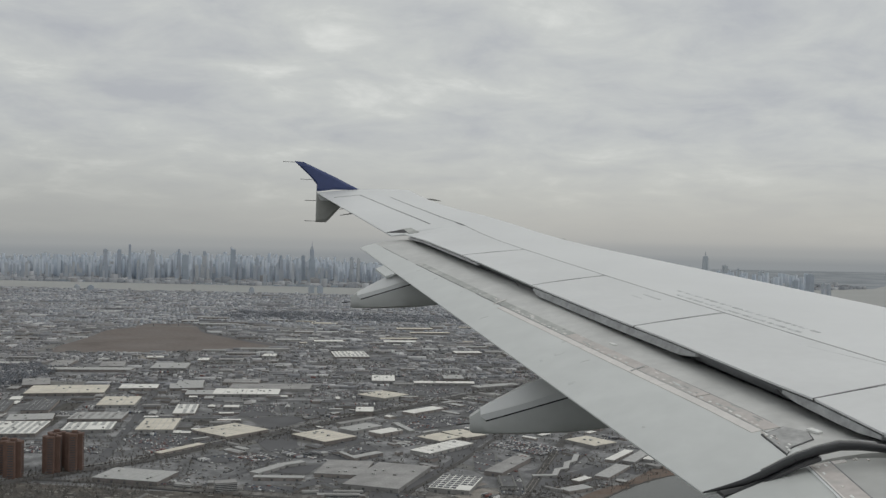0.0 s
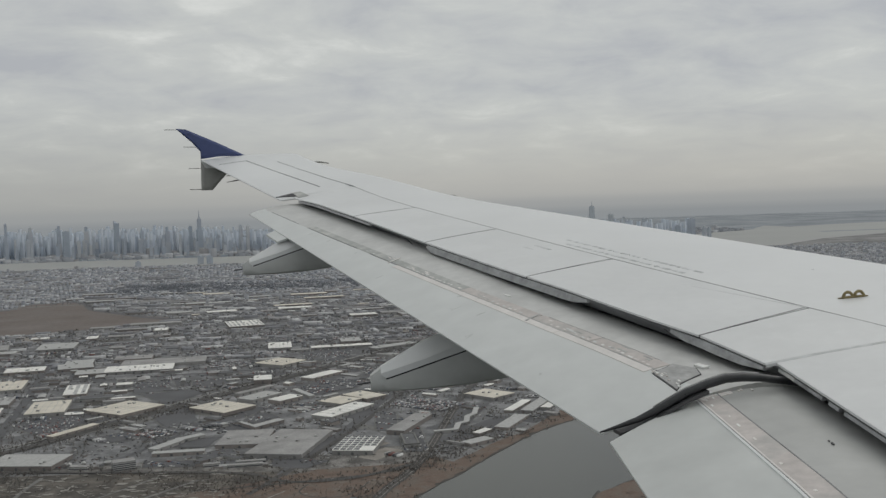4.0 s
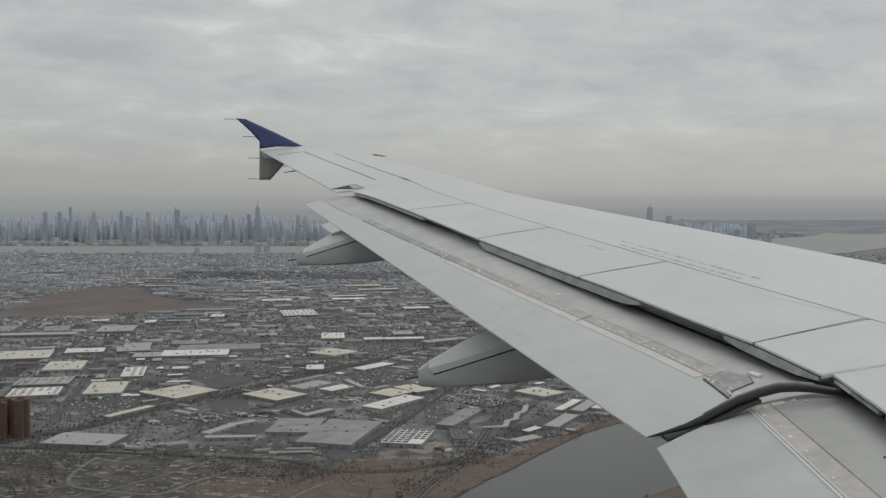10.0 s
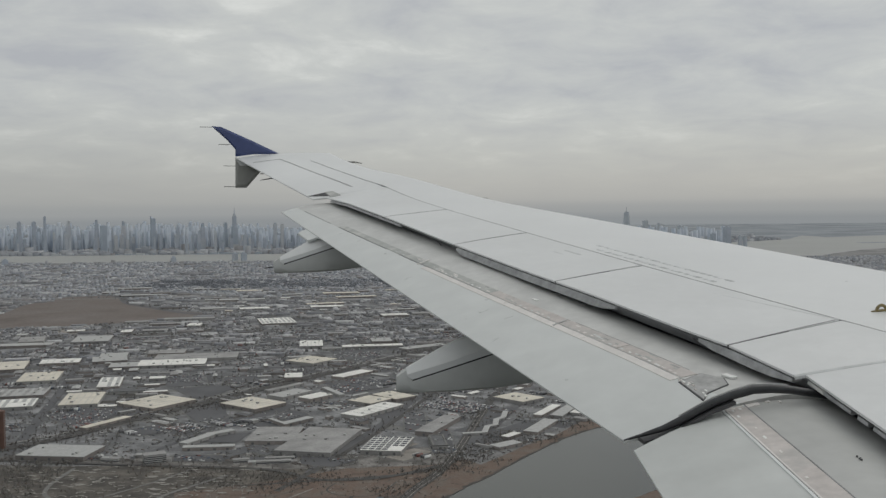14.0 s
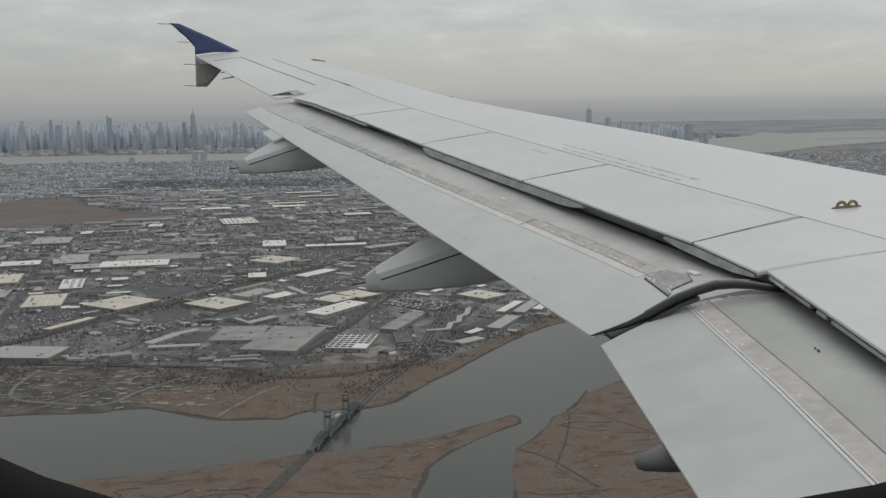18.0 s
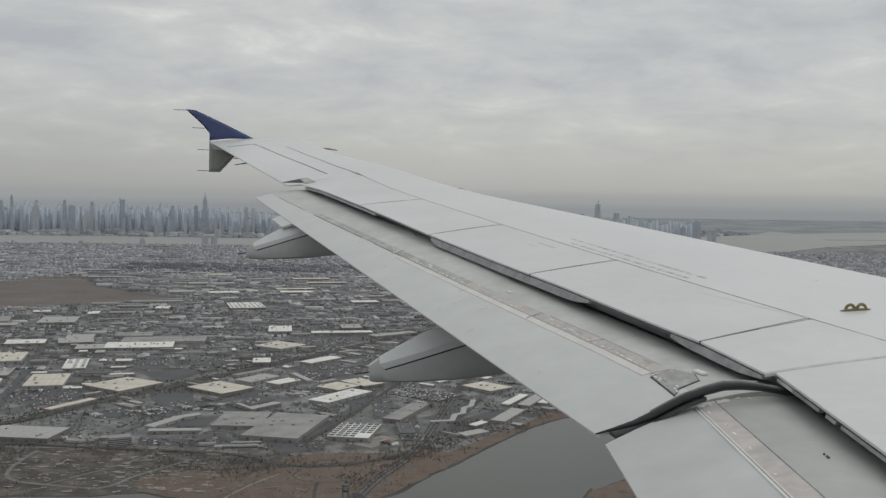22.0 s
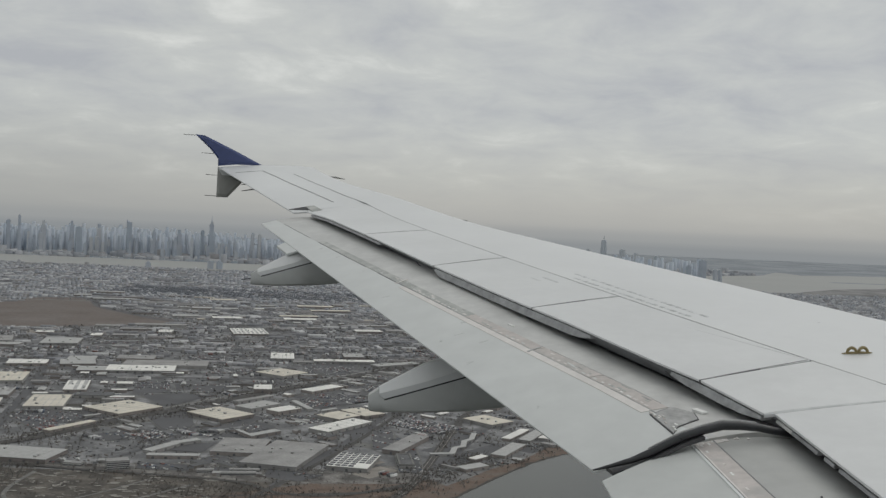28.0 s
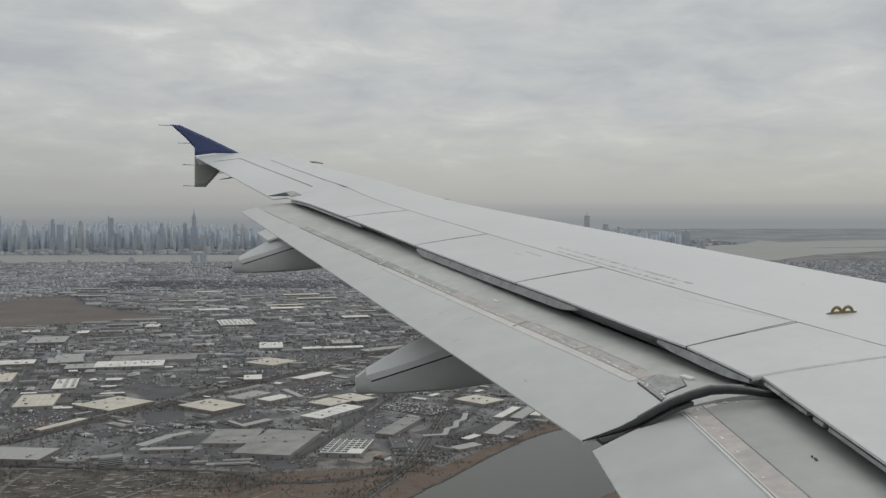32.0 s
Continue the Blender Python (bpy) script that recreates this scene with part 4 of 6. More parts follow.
def ground_patch(name, poly, z, material, label, category):
    me = bpy.data.meshes.new(name)
    n = len(poly)
    flat_v, _, flat_f, _, _, _ = delaunay_2d_cdt([Vector(p) for p in poly], [(k, (k + 1) % n) for k in range(n)], [], 1, 1e-4)
    me.from_pydata([(p.x, p.y, z) for p in flat_v], [], flat_f)
    me.materials.append(material)
    return tagged(new(name, me), label, category, kind="structure")


def ribbon(name, points, width, z, material, label, category="road"):
    """A road or track along a line, smoothed between its corners."""
    pts = [Vector(p) for p in points]
    line = []
    for i in range(len(pts) - 1):
        p0, p1, p2, p3 = pts[max(i - 1, 0)], pts[i], pts[i + 1], pts[min(i + 2, len(pts) - 1)]
        for k in range(8):
            t = k / 8
            line.append(0.5 * ((2 * p1) + (p2 - p0) * t + (2 * p0 - 5 * p1 + 4 * p2 - p3) * t * t + (3 * p1 - p0 - 3 * p2 + p3) * t ** 3))
    line.append(pts[-1])
    vs, fs = [], []
    for i, p in enumerate(line):
        d = (line[min(i + 1, len(line) - 1)] - line[max(i - 1, 0)]).normalized()
        nrm = Vector((-d.y, d.x)) * width / 2
        vs += [(p.x - nrm.x, p.y - nrm.y, z), (p.x + nrm.x, p.y + nrm.y, z)]
        if i:
            fs.append((2 * i - 2, 2 * i - 1, 2 * i + 1, 2 * i)[::-1])
    ob = part(name, (vs, fs), material, None)
    tagged(ob, label, category, kind="structure")
    return line


# ---- land: ground, rivers, marsh ----
ground = part("ground", ([(-6000, -300, 0), (6000, -300, 0), (6000, 6500, 0), (-6000, 6500, 0)], [(0, 1, 2, 3)]), DIRT, None)
tagged(ground, "brown-grey winter ground of the city plain", "ground", kind="structure")
FAR_BANK = [(-420, 300), (-250, 296), (-163, 298), (-127, 307), (-100, 308), (-91, 314), (-80, 309), (-60, 298), (-41, 299), (-33, 305), (-17, 306), (-12, 308), (-5, 314), (3, 331), (13, 346), (20, 359), (32, 380), (46, 403), (59, 419), (80, 441), (131, 487), (201, 525), (420, 600)]
RIVER = ragged(FAR_BANK + [(420, -200), (-420, -200)], 2.5, 2.4)
BANK_LINE = [p for p in RIVER if -88 < p[0] < 72 and p[1] > 280]
REED_STRIP = BANK_LINE + [(66, 450), (51, 422), (42, 405), (35, 399), (27, 387), (21, 377), (12, 364), (6, 372), (-6, 364), (-38, 360), (-60, 345), (-92, 330)]
ground_patch("water", RIVER, 0.05, WATER, "grey-green slow river between marshes", "water")
ISLAND = [(-260, 205), (-73, 252), (-47, 260), (-35, 263), (-29, 266), (-17, 267), (-2, 273), (11, 280), (23, 291), (30, 295), (32, 292), (31, 287), (18, 275), (10, 265), (5, 256), (0, 236), (-4, 150), (-200, 150)]
MARSH = [(24, 225), (27, 256), (29, 266), (37, 278), (42, 292), (48, 298), (56, 315), (65, 325), (75, 333), (92, 348), (130, 350), (140, 260), (100, 200), (40, 160)]
for poly in (ISLAND, MARSH):
    mx, my = sum(p[0] for p in poly) / len(poly), sum(p[1] for p in poly) / len(poly)
    ground_patch("mud_rim", ragged([(mx + (x - mx) * 1.012, my + (y - my) * 1.02) for x, y in poly], 5, 1.6, 3), 0.09, MUD, "dark muddy rim of the marsh", "marsh")
    ground_patch("marsh", ragged(poly, 4, 1.7, 3), 0.12, REED, "red-brown reed marsh with dark creeks", "marsh")
ground_patch("marsh", REED_STRIP, 0.135, REED, "red-brown reed marsh on the river bank", "marsh")
ribbon("mud_rim", BANK_LINE, 0.55, 0.138, MUD, "dark muddy rim of the river bank", "marsh")
ground_patch("wetland", ragged([(-230, 300), (-127, 308), (-100, 309), (-85, 312), (-70, 335), (-50, 350), (-45, 358), (-120, 366), (-230, 372)], 9, 2.0, 6), 0.08, WETLAND, "dark brown wetland with pale dry patches", "wetland")
MEADOW_POLY = [(-389, 800), (-403, 824), (-411, 892), (-430, 1000), (-418, 1090), (-385, 1111), (-359, 1085), (-321, 997), (-280, 955), (-225, 912), (-211, 880), (-245, 857), (-290, 831), (-330, 806), (-360, 804)]
ground_patch("meadow", ragged(MEADOW_POLY, 25, 5, 7), 0.06, MEADOW, "flat brown winter meadow", "meadow")
HUDSON = [(-3500, 1830), (-1200, 1810), (-300, 1800), (200, 1790), (700, 1850), (870, 2080), (1100, 2250), (2200, 2300), (4500, 3300), (4500, 4700), (2400, 4400), (1350, 3650), (950, 2750), (500, 2350), (-300, 2120), (-1200, 2110), (-3500, 2150)]
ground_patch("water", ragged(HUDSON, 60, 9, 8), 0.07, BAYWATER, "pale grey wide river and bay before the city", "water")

YARD = surface("yard_ground", (0.158, 0.160, 0.164), 0.9, vary=0.4, scale=0.09, grain=0.9, other=(0.209, 0.210, 0.212), span=0.55)
ground_patch("yard_ground", ragged([(-620, 380), (-260, 374), (-120, 368), (-46, 358), (-6, 362), (24, 392), (75, 445), (130, 500), (300, 580), (600, 700), (700, 1060), (-700, 1060)], 25, 4, 12), 0.02, YARD, "dark worn ground of the industrial plain", "ground")
VERGE = surface("trodden_ground", (0.135, 0.128, 0.12), 0.95, vary=0.4, scale=0.15, grain=1.2, other=(0.18, 0.172, 0.162), span=0.5)
ground_patch("verge", ragged([(-176, 378), (-156, 374), (-117, 368), (-66, 360), (-46, 346), (-23, 348), (-3, 364), (6, 388), (-10, 392), (-36, 382), (-80, 384), (-130, 378), (-160, 396)], 8, 1.5, 15), 0.045, VERGE, "trodden brown-grey ground along the wetland", "ground")
# far town ground tinted blue-grey to stand for haze over it
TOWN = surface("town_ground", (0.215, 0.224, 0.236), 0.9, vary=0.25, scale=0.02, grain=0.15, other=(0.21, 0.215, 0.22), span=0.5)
ground_patch("town_ground", ragged([(-1700, 1130), (-500, 1110), (-330, 1110), (-100, 1125), (500, 1060), (1500, 1000), (1700, 1780), (200, 1770), (-1700, 1790)], 40, 8, 9), 0.04, TOWN, "grey paved ground of the far town, tinted as by haze", "ground")

# land behind the city: distance haze painted as a pale blue-grey
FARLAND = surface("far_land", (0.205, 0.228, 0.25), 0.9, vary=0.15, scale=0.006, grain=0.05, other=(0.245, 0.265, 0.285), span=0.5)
ground_patch("far_land", [(-5800, 2150), (-1200, 2105), (-300, 2115), (500, 2340), (950, 2740), (1350, 3640), (2400, 4390), (2400, 6400), (-5800, 6400)], 0.03, FARLAND, "far land behind the city, paled as by haze", "ground")

ribbon("river_bank", [(x, y + 0.3) for x, y in FAR_BANK[1:-1]], 2.0, 0.072, MUD, "dark muddy river bank", "bank")

# ---- land: roads and rail ----
ROADS = []
ROADS.append(ribbon("rail_embankment", [(-300, 262), (-238, 318), (-204, 360), (-178, 393), (-160, 415), (-145, 443), (-121, 483), (-96, 525), (-64, 577), (-22, 645), (20, 712), (90, 800), (180, 900)], 6, 0.33, RAILBED, "dark rail embankment through the plain", "railway"))
ROADS.append(ribbon("road", [(-176, 405), (-182, 431), (-190, 462), (-200, 505), (-219, 577), (-242, 658), (-262, 748), (-290, 840)], 4.5, 0.31, ASPHALT, "dark asphalt street through warehouses"))
ROADS.append(ribbon("road", [(-196, 377), (-169, 375), (-156, 373), (-117, 367), (-66, 359), (-46, 345), (-23, 347), (-3, 363)], 2.4, 0.30, RAILBED, "dark road along the wetland"))
ROADS.append(ribbon("road", [(-50, 354), (-44, 379), (-31, 426), (-22, 466), (-11, 513), (0, 548), (30, 640)], 4, 0.2, ASPHALT, "asphalt road beside the warehouses"))
ROADS.append(ribbon("road", [(-402, 801), (-414, 867), (-432, 960), (-485, 1191), (-575, 1489), (-660, 1767)], 7, 0.13, CONCRETE, "pale concrete highway"))
ROADS.append(ribbon("road", [(-650, 1010), (-413, 1066), (-220, 1091), (-117, 1115), (100, 1120), (500, 1050)], 7, 0.15, CONCRETE, "pale concrete highway across the plain"))
ROADS.append(ribbon("road", [(-420, 1130), (-364, 1096), (-327, 1015), (-289, 968), (-241, 914), (-192, 885), (-127, 857), (-75, 831), (-26, 799), (15, 755), (120, 720), (400, 700)], 8, 0.17, ASPHALT, "dark asphalt highway"))
ROADS.append(ribbon("track", [(-138, 363), (-138, 339), (-132, 325), (-116, 319), (-100, 317), (-93, 331), (-79, 352)], 1.6, 0.16, CONCRETE, "pale gravel track looping through the wetland"))
ROADS.append(ribbon("track", [(-120, 319), (-105, 340), (-94, 360)], 1.0, 0.17, CONCRETE, "pale gravel track through the wetland"))
ROADS.append(ribbon("road", [(-330, 432), (-262, 442), (-190, 462)], 3.5, 0.15, ASPHALT, "dark asphalt cross street"))
ROADS.append(ribbon("road", [(-360, 545), (-280, 556), (-205, 572), (-120, 590), (-80, 598)], 3.5, 0.15, ASPHALT, "dark asphalt cross street"))
ROADS.append(ribbon("road", [(-84, 560), (-122, 690), (-155, 830)], 3.5, 0.145, ASPHALT, "dark asphalt street through warehouses"))
ROADS.append(ribbon("road", [(-242, 324), (-208, 366), (-182, 399), (-164, 421), (-149, 449), (-125, 489), (-100, 531), (-68, 583), (-26, 651), (16, 718)], 2.0, 0.35, PALEROAD, "pale service road along the railway"))
ROADS.append(ribbon("road", [(-270, 420), (-286, 500), (-306, 590), (-334, 690)], 3.0, 0.152, ASPHALT, "dark asphalt street through warehouses"))
ROADS.append(ribbon("road", [(-240, 432), (-252, 500), (-262, 560), (-258, 640)], 2.4, 0.156, ASPHALT, "dark asphalt street through warehouses"))
ROADS.append(ribbon("road", [(-340, 655), (-240, 670), (-120, 690), (-30, 706), (60, 720)], 3.0, 0.15, ASPHALT, "dark asphalt cross street"))
ROADS.append(ribbon("road", [(-400, 740), (-262, 752), (-150, 775), (-60, 800)], 3.0, 0.15, CONCRETE, "pale concrete cross street"))
ROADS.append(ribbon("road", [(-120, 380), (-100, 440), (-112, 474)], 2.4, 0.17, ASPHALT, "asphalt street between yards"))
ROADS.append(ribbon("rail_embankment", [(-18, 307), (-12, 330), (-3, 355), (3, 382), (8, 410), (18, 469), (27, 514), (44, 580)], 4.0, 0.21, RAILBED, "dark rail bed behind the bridge", "railway"))
ROADS.append(ribbon("rail_embankment", [(-29, 265), (-36, 240), (-48, 200), (-60, 160)], 3.2, 0.21, RAILBED, "dark rail bed before the bridge", "railway"))
ROADS.append(ribbon("rail_embankment", [(-72, 338), (-45, 344), (-17, 351), (-5, 359), (6, 376)], 1.6, 0.205, RAILBED, "dark rail bed across the reeds", "railway"))
ROADS.append(ribbon("rail_embankment", [(-58, 331), (-50, 354), (-40, 384), (-27, 428), (-17, 468), (-6, 513)], 2.4, 0.215, RAILBED, "dark rail bed beside the warehouses", "railway"))
for off in (-0.9, 0.9):
    ribbon("track", [(-18 + off, 307), (-12 + off, 330), (-3 + off, 355), (3 + off, 382), (8 + off, 410), (18 + off, 469)], 0.22, 0.24, GRAVEL, "pale worn rails on a rail bed", "railway")
ROAD_PTS = np.array([(p.x, p.y) for line in ROADS for p in line])

# ---- land: warehouses ----
TAKEN = []


def warehouse(x, y, w, d, turn, h=2.6, roof=None, solar=False, label="", units=None, style=""):
    """A flat-roofed hall with parapet, roof units and loading doors."""
    roof = roof or GREYROOF
    h += 0.011 * (len(TAKEN) % 23)
    r = random.Random(int(x * 13 + y * 7))
    top = tagged(new("warehouse"), label or "flat-roofed warehouse among parking lots", "building")
    top.matrix_world = pose(x, y, 0, 0, 0, turn)
    W, D = w / 2, d / 2
    part("wall_shell", ([(-W, -D, 0), (W, -D, 0), (W, D, 0), (-W, D, 0), (-W, -D, h), (W, -D, h), (W, D, h), (-W, D, h)], [(0, 1, 5, 4), (1, 2, 6, 5), (2, 3, 7, 6), (3, 0, 4, 7)]), PLANT_WALL, top)
    e = 0.3
    ring = [(-W - e * 0.4, -D - e * 0.4), (W + e * 0.4, -D - e * 0.4), (W + e * 0.4, D + e * 0.4), (-W - e * 0.4, D + e * 0.4)]
    part("roof", slab([(a, b, h + 0.12) for a, b in ring], 0.2), roof, top)
    if solar:
        nx, ny = 6, 7
        for i in range(nx):
            for j in range(ny):
                if not (i > 3 and j < 2):
                    cx, cy = -W + (i + 0.5) * w / nx, -D + (j + 0.5) * d / ny
                    a, b = w / nx * 0.40, d / ny * 0.27
                    part("solar_panel", slab([(cx - a, cy - b, h + 0.22), (cx + a, cy - b, h + 0.22), (cx + a, cy + b, h + 0.30), (cx - a, cy + b, h + 0.30)], 0.06), SOLAR, top)
    if style == "rim":
        for sx, sy in ((0, -1), (0, 1), (-1, 0), (1, 0)):
            cx, cy, a, b = sx * (W - 0.3), sy * (D - 0.3), (0.35 if sx else W), (0.35 if sy else D - 0.66)
            part("roof_rim", slab([(cx - a, cy - b, h + 0.34), (cx + a, cy - b, h + 0.34), (cx + a, cy + b, h + 0.34), (cx - a, cy + b, h + 0.34)], 0.24), CONCRETE, top)
    if style == "ribs":
        n = max(3, int(w / 3.4))
        for k in range(n):
            for half in (-1, 1):
                a, b, c, e2 = -W + (k + 0.28) * w / n, -W + (k + 0.78) * w / n, D * (-0.92 if half < 0 else 0.06), D * (-0.06 if half < 0 else 0.92)
                if r.random() < 0.86:
                    part("roof_rib", slab([(a, c, h + 0.2), (b, c, h + 0.2), (b, e2, h + 0.2), (a, e2, h + 0.2)], 0.07), UNIT if roof is WHITEROOF else GREYROOF, top)
    if label and not solar and not style and w * d > 300 and roof is not GREYROOF:
        for k in range(1, 6):
            a = -W + k * w / 6
            part("roof_seam", slab([(a - 0.09, -D * 0.96, h + 0.17), (a + 0.09, -D * 0.96, h + 0.17), (a + 0.09, D * 0.96, h + 0.17), (a - 0.09, D * 0.96, h + 0.17)], 0.04), UNIT, top)
    for _ in range(units if units is not None else min(5, int(w * d / 140) + 1)):
        a, b, s, t = r.uniform(-W * 0.8, W * 0.8), r.uniform(-D * 0.8, D * 0.8), r.uniform(0.35, 0.8), r.uniform(0.35, 0.7)
        part("roof_unit", slab([(a - s, b - t, h + 0.7), (a + s, b - t, h + 0.7), (a + s, b + t, h + 0.7), (a - s, b + t, h + 0.7)], 0.65), UNIT if r.random() < 0.8 else GREYROOF, top)
    n = int(w / 5)
    for k in range(min(n, 6)):
        a = -W + (k + 0.5) * w / max(n, 1)
        part("loading_door", slab([(a - 0.5, -D - 0.02, h * 0.62), (a + 0.5, -D - 0.02, h * 0.62), (a + 0.5, -D + 0.05, h * 0.62), (a - 0.5, -D + 0.05, h * 0.62)], h * 0.6), DARKROOF, top)
    TAKEN.append((x, y, math.hypot(w, d) / 2 * 0.9))
    return top


warehouse(-182, 492, 18.1, 31.5, 12, 1.7, TANROOF, label="warehouse with a cream roof")
warehouse(-142, 483, 24.9, 26.4, -34, 1.7, TANROOF, label="warehouse with a cream roof")
warehouse(-94, 477, 24.9, 19.8, -38, 1.7, TANROOF, label="warehouse with a cream roof")
warehouse(-184, 539, 11.6, 30.4, 14, 1.7, WHITEROOF, label="warehouse with a white ribbed roof", style="ribs")
warehouse(-169, 608, 40.1, 22.5, 10, 1.7, WHITEROOF, label="very long white-roofed hall with dark roof units", units=9)
warehouse(-196, 599, 16.3, 17.2, 13, 1.7, UNIT, label="hall with a pale grey roof")
warehouse(-241, 616, 23.0, 16.8, 15, 1.7, WHITEROOF, label="warehouse with a white roof")
warehouse(-216, 641, 16.9, 16.0, 13, 1.7, UNIT, label="hall with a pale grey roof")
warehouse(-213, 624, 20.7, 21.1, 19, 1.7, UNIT, label="hall with a pale grey roof")
warehouse(-259, 723, 25.5, 33.0, 12, 1.7, UNIT, label="hall with a pale grey roof")
warehouse(-303, 722, 17.1, 29.7, 19, 1.7, GREYROOF, label="hall with a worn grey roof")
warehouse(-185, 653, 23.4, 16.2, 9, 1.7, GREYROOF, label="hall with a worn grey roof")
warehouse(-160, 632, 51.3, 21.8, 9, 1.7, GREYROOF, label="hall with a worn grey roof")
warehouse(-206, 808, 10.4, 16.4, 7, 1.7, WHITEROOF, label="warehouse with a white roof")
warehouse(-143, 831, 28.2, 41.3, 16, 1.7, WHITEROOF, label="white hall with a ribbed roof", style="ribs")
warehouse(-94, 684, 15.6, 28.6, 8, 2.2, WHITEROOF, label="warehouse with a white roof")
warehouse(-51, 675, 41.0, 9.0, 9, 1.7, WHITEROOF, label="warehouse with a white roof")
warehouse(-47, 704, 14.0, 18.0, 9, 1.7, UNIT, label="hall with a pale grey roof")
warehouse(-16, 668, 34.0, 9.0, 38, 1.7, UNIT, label="hall with a pale grey roof")
warehouse(-84, 612, 22.2, 22.5, 55, 1.7, TANROOF, label="warehouse with a cream roof")
warehouse(-86, 552, 9.6, 14.4, 8, 2.2, WHITEROOF, label="warehouse with a white roof")
warehouse(-80, 501, 21.0, 11.0, 55, 1.7, UNIT, label="hall with a pale grey roof")
warehouse(-66, 493, 15.3, 8.7, 51, 1.7, WHITEROOF, label="warehouse with a white roof")
warehouse(-38, 483, 15.2, 14.6, 52, 1.7, TANROOF, label="warehouse with a cream roof")
warehouse(-35, 460, 32.2, 11.5, 56, 1.7, WHITEROOF, label="warehouse with a white roof")
warehouse(-27, 494, 12.6, 18.5, 44, 1.7, TANROOF, label="warehouse with a cream roof")
warehouse(-59, 509, 3.0, 24.0, 28, 1.3, UNIT, label="narrow shed with a pale roof", units=0)
warehouse(-86, 522, 26.0, 4.0, 56, 1.3, GREYROOF, label="long shed with a grey roof", units=0)
warehouse(-151, 384, 27.5, 17.8, -7, 1.7, UNIT, label="long hall with a pale grey roof by the wetland")
warehouse(-152, 438, 26.0, 4.0, 62, 1.3, TANROOF, label="narrow shed with a tan roof", units=0)
warehouse(-103, 404, 16.9, 4.4, 64, 1.3, UNIT, label="narrow shed with a pale roof", units=0)
warehouse(-96, 416, 12.0, 4.0, 44, 1.3, UNIT, label="narrow shed with a pale roof", units=0)
warehouse(-95, 391, 20.0, 3.7, 5, 1.3, UNIT, label="narrow shed with a pale roof", units=0)
warehouse(-72, 411, 19.6, 25.8, -2, 1.4, GREYROOF, label="large hall with a worn grey roof")
warehouse(-52, 399, 22.9, 41.3, -12, 1.7, GREYROOF, label="large hall with a worn grey roof")
warehouse(-75, 436, 1.6, 14.9, 38, 1.3, UNIT, label="narrow shed with a pale roof", units=0)
warehouse(-67, 438, 16.2, 4.1, 51, 1.3, UNIT, label="narrow shed with a pale roof", units=0)
warehouse(-24, 391, 16.0, 23.3, -10, 1.7, WHITEROOF, label="white-roofed hall covered with dark solar panels", solar=True, units=0)
warehouse(-4, 427, 8.0, 34.0, -21, 1.7, GREYROOF, label="hall with a worn grey roof")
warehouse(-4, 397, 6.0, 18.6, 6, 1.3, DARKROOF, label="office block with a dark roof in a pale rim", style="rim")
ground_patch("parking_lot", [(7.9, 413.4), (17.7, 462.9), (34.3, 470.6), (22.1, 428.4), (15.7, 412.1)], 0.14, ASPHALT, "dark paved yard with a stepped row of sheds", "parking lot")
for x, y, w, turn in ((11.1, 412.2, 10.0, 13), (16.1, 418.6, 12.3, 82), (18.7, 425.6, 6.3, 43), (21.0, 432.6, 11.9, 85), (23.2, 440.2, 7.1, 55), (25.7, 448.7, 13.9, 82)):
    warehouse(x, y, w, 2.2, turn, 0.9, UNIT, label="low shed with a pale roof beside a dark yard", units=0)
warehouse(35, 486, 15.5, 19.2, 44, 1.7, TANROOF, label="warehouse with a cream roof")
warehouse(46, 457, 25.0, 4.0, 64, 1.3, WHITEROOF, label="narrow shed with a white roof", units=0)
warehouse(55, 458, 31.2, 5.6, 66, 1.3, UNIT, label="narrow shed with a pale roof", units=0)
warehouse(40, 424, 26.2, 6.3, 65, 1.3, UNIT, label="narrow shed with a pale roof", units=0)
warehouse(61, 456, 15.0, 4.5, 64, 1.3, WHITEROOF, label="narrow shed with a white roof", units=0)
warehouse(26, 407, 9.0, 3.5, 52, 1.3, WHITEROOF, label="narrow shed with a white roof", units=0)
warehouse(23, 391, 12.3, 5.5, 40, 1.3, UNIT, label="narrow shed with a pale roof", units=0)
warehouse(-343, 568, 17.8, 23.9, 22, 1.7, WHITEROOF, label="warehouse with a white roof")
warehouse(-295, 493, 23.9, 21.3, 14, 1.7, TANROOF, label="warehouse with a cream roof")
warehouse(-291, 458, 18.4, 25.4, 27, 1.7, UNIT, label="hall with a pale grey roof")
warehouse(-253, 499, 22.2, 17.4, 21, 1.7, UNIT, label="hall with a pale grey roof")
warehouse(-245, 470, 23.9, 32.5, 14, 1.7, WHITEROOF, label="warehouse with a white and grey ribbed roof", style="ribs")
warehouse(-221, 509, 27.0, 20.7, 12, 1.7, UNIT, label="hall with a grey roof in a white rim", style="ribs")
warehouse(-213, 480, 23.2, 20.8, 15, 1.7, WHITEROOF, label="warehouse with a white and grey ribbed roof", style="ribs")
warehouse(-278, 595, 45.8, 33.0, 17, 1.7, TANROOF, label="very long hall with a faded tan roof")
warehouse(-230, 558, 20.7, 30.9, 14, 1.7, TANROOF, label="warehouse with a cream roof")
warehouse(-312, 622, 16.6, 30.2, 26, 1.7, GREYROOF, label="hall with a worn grey roof")
warehouse(-292, 558, 6.2, 11.3, 19, 1.3, WHITEROOF, label="narrow shed with a white roof", units=0)
warehouse(-287, 526, 14.3, 37.8, 20, 1.7, DARKROOF, label="hall with a dark tar roof")
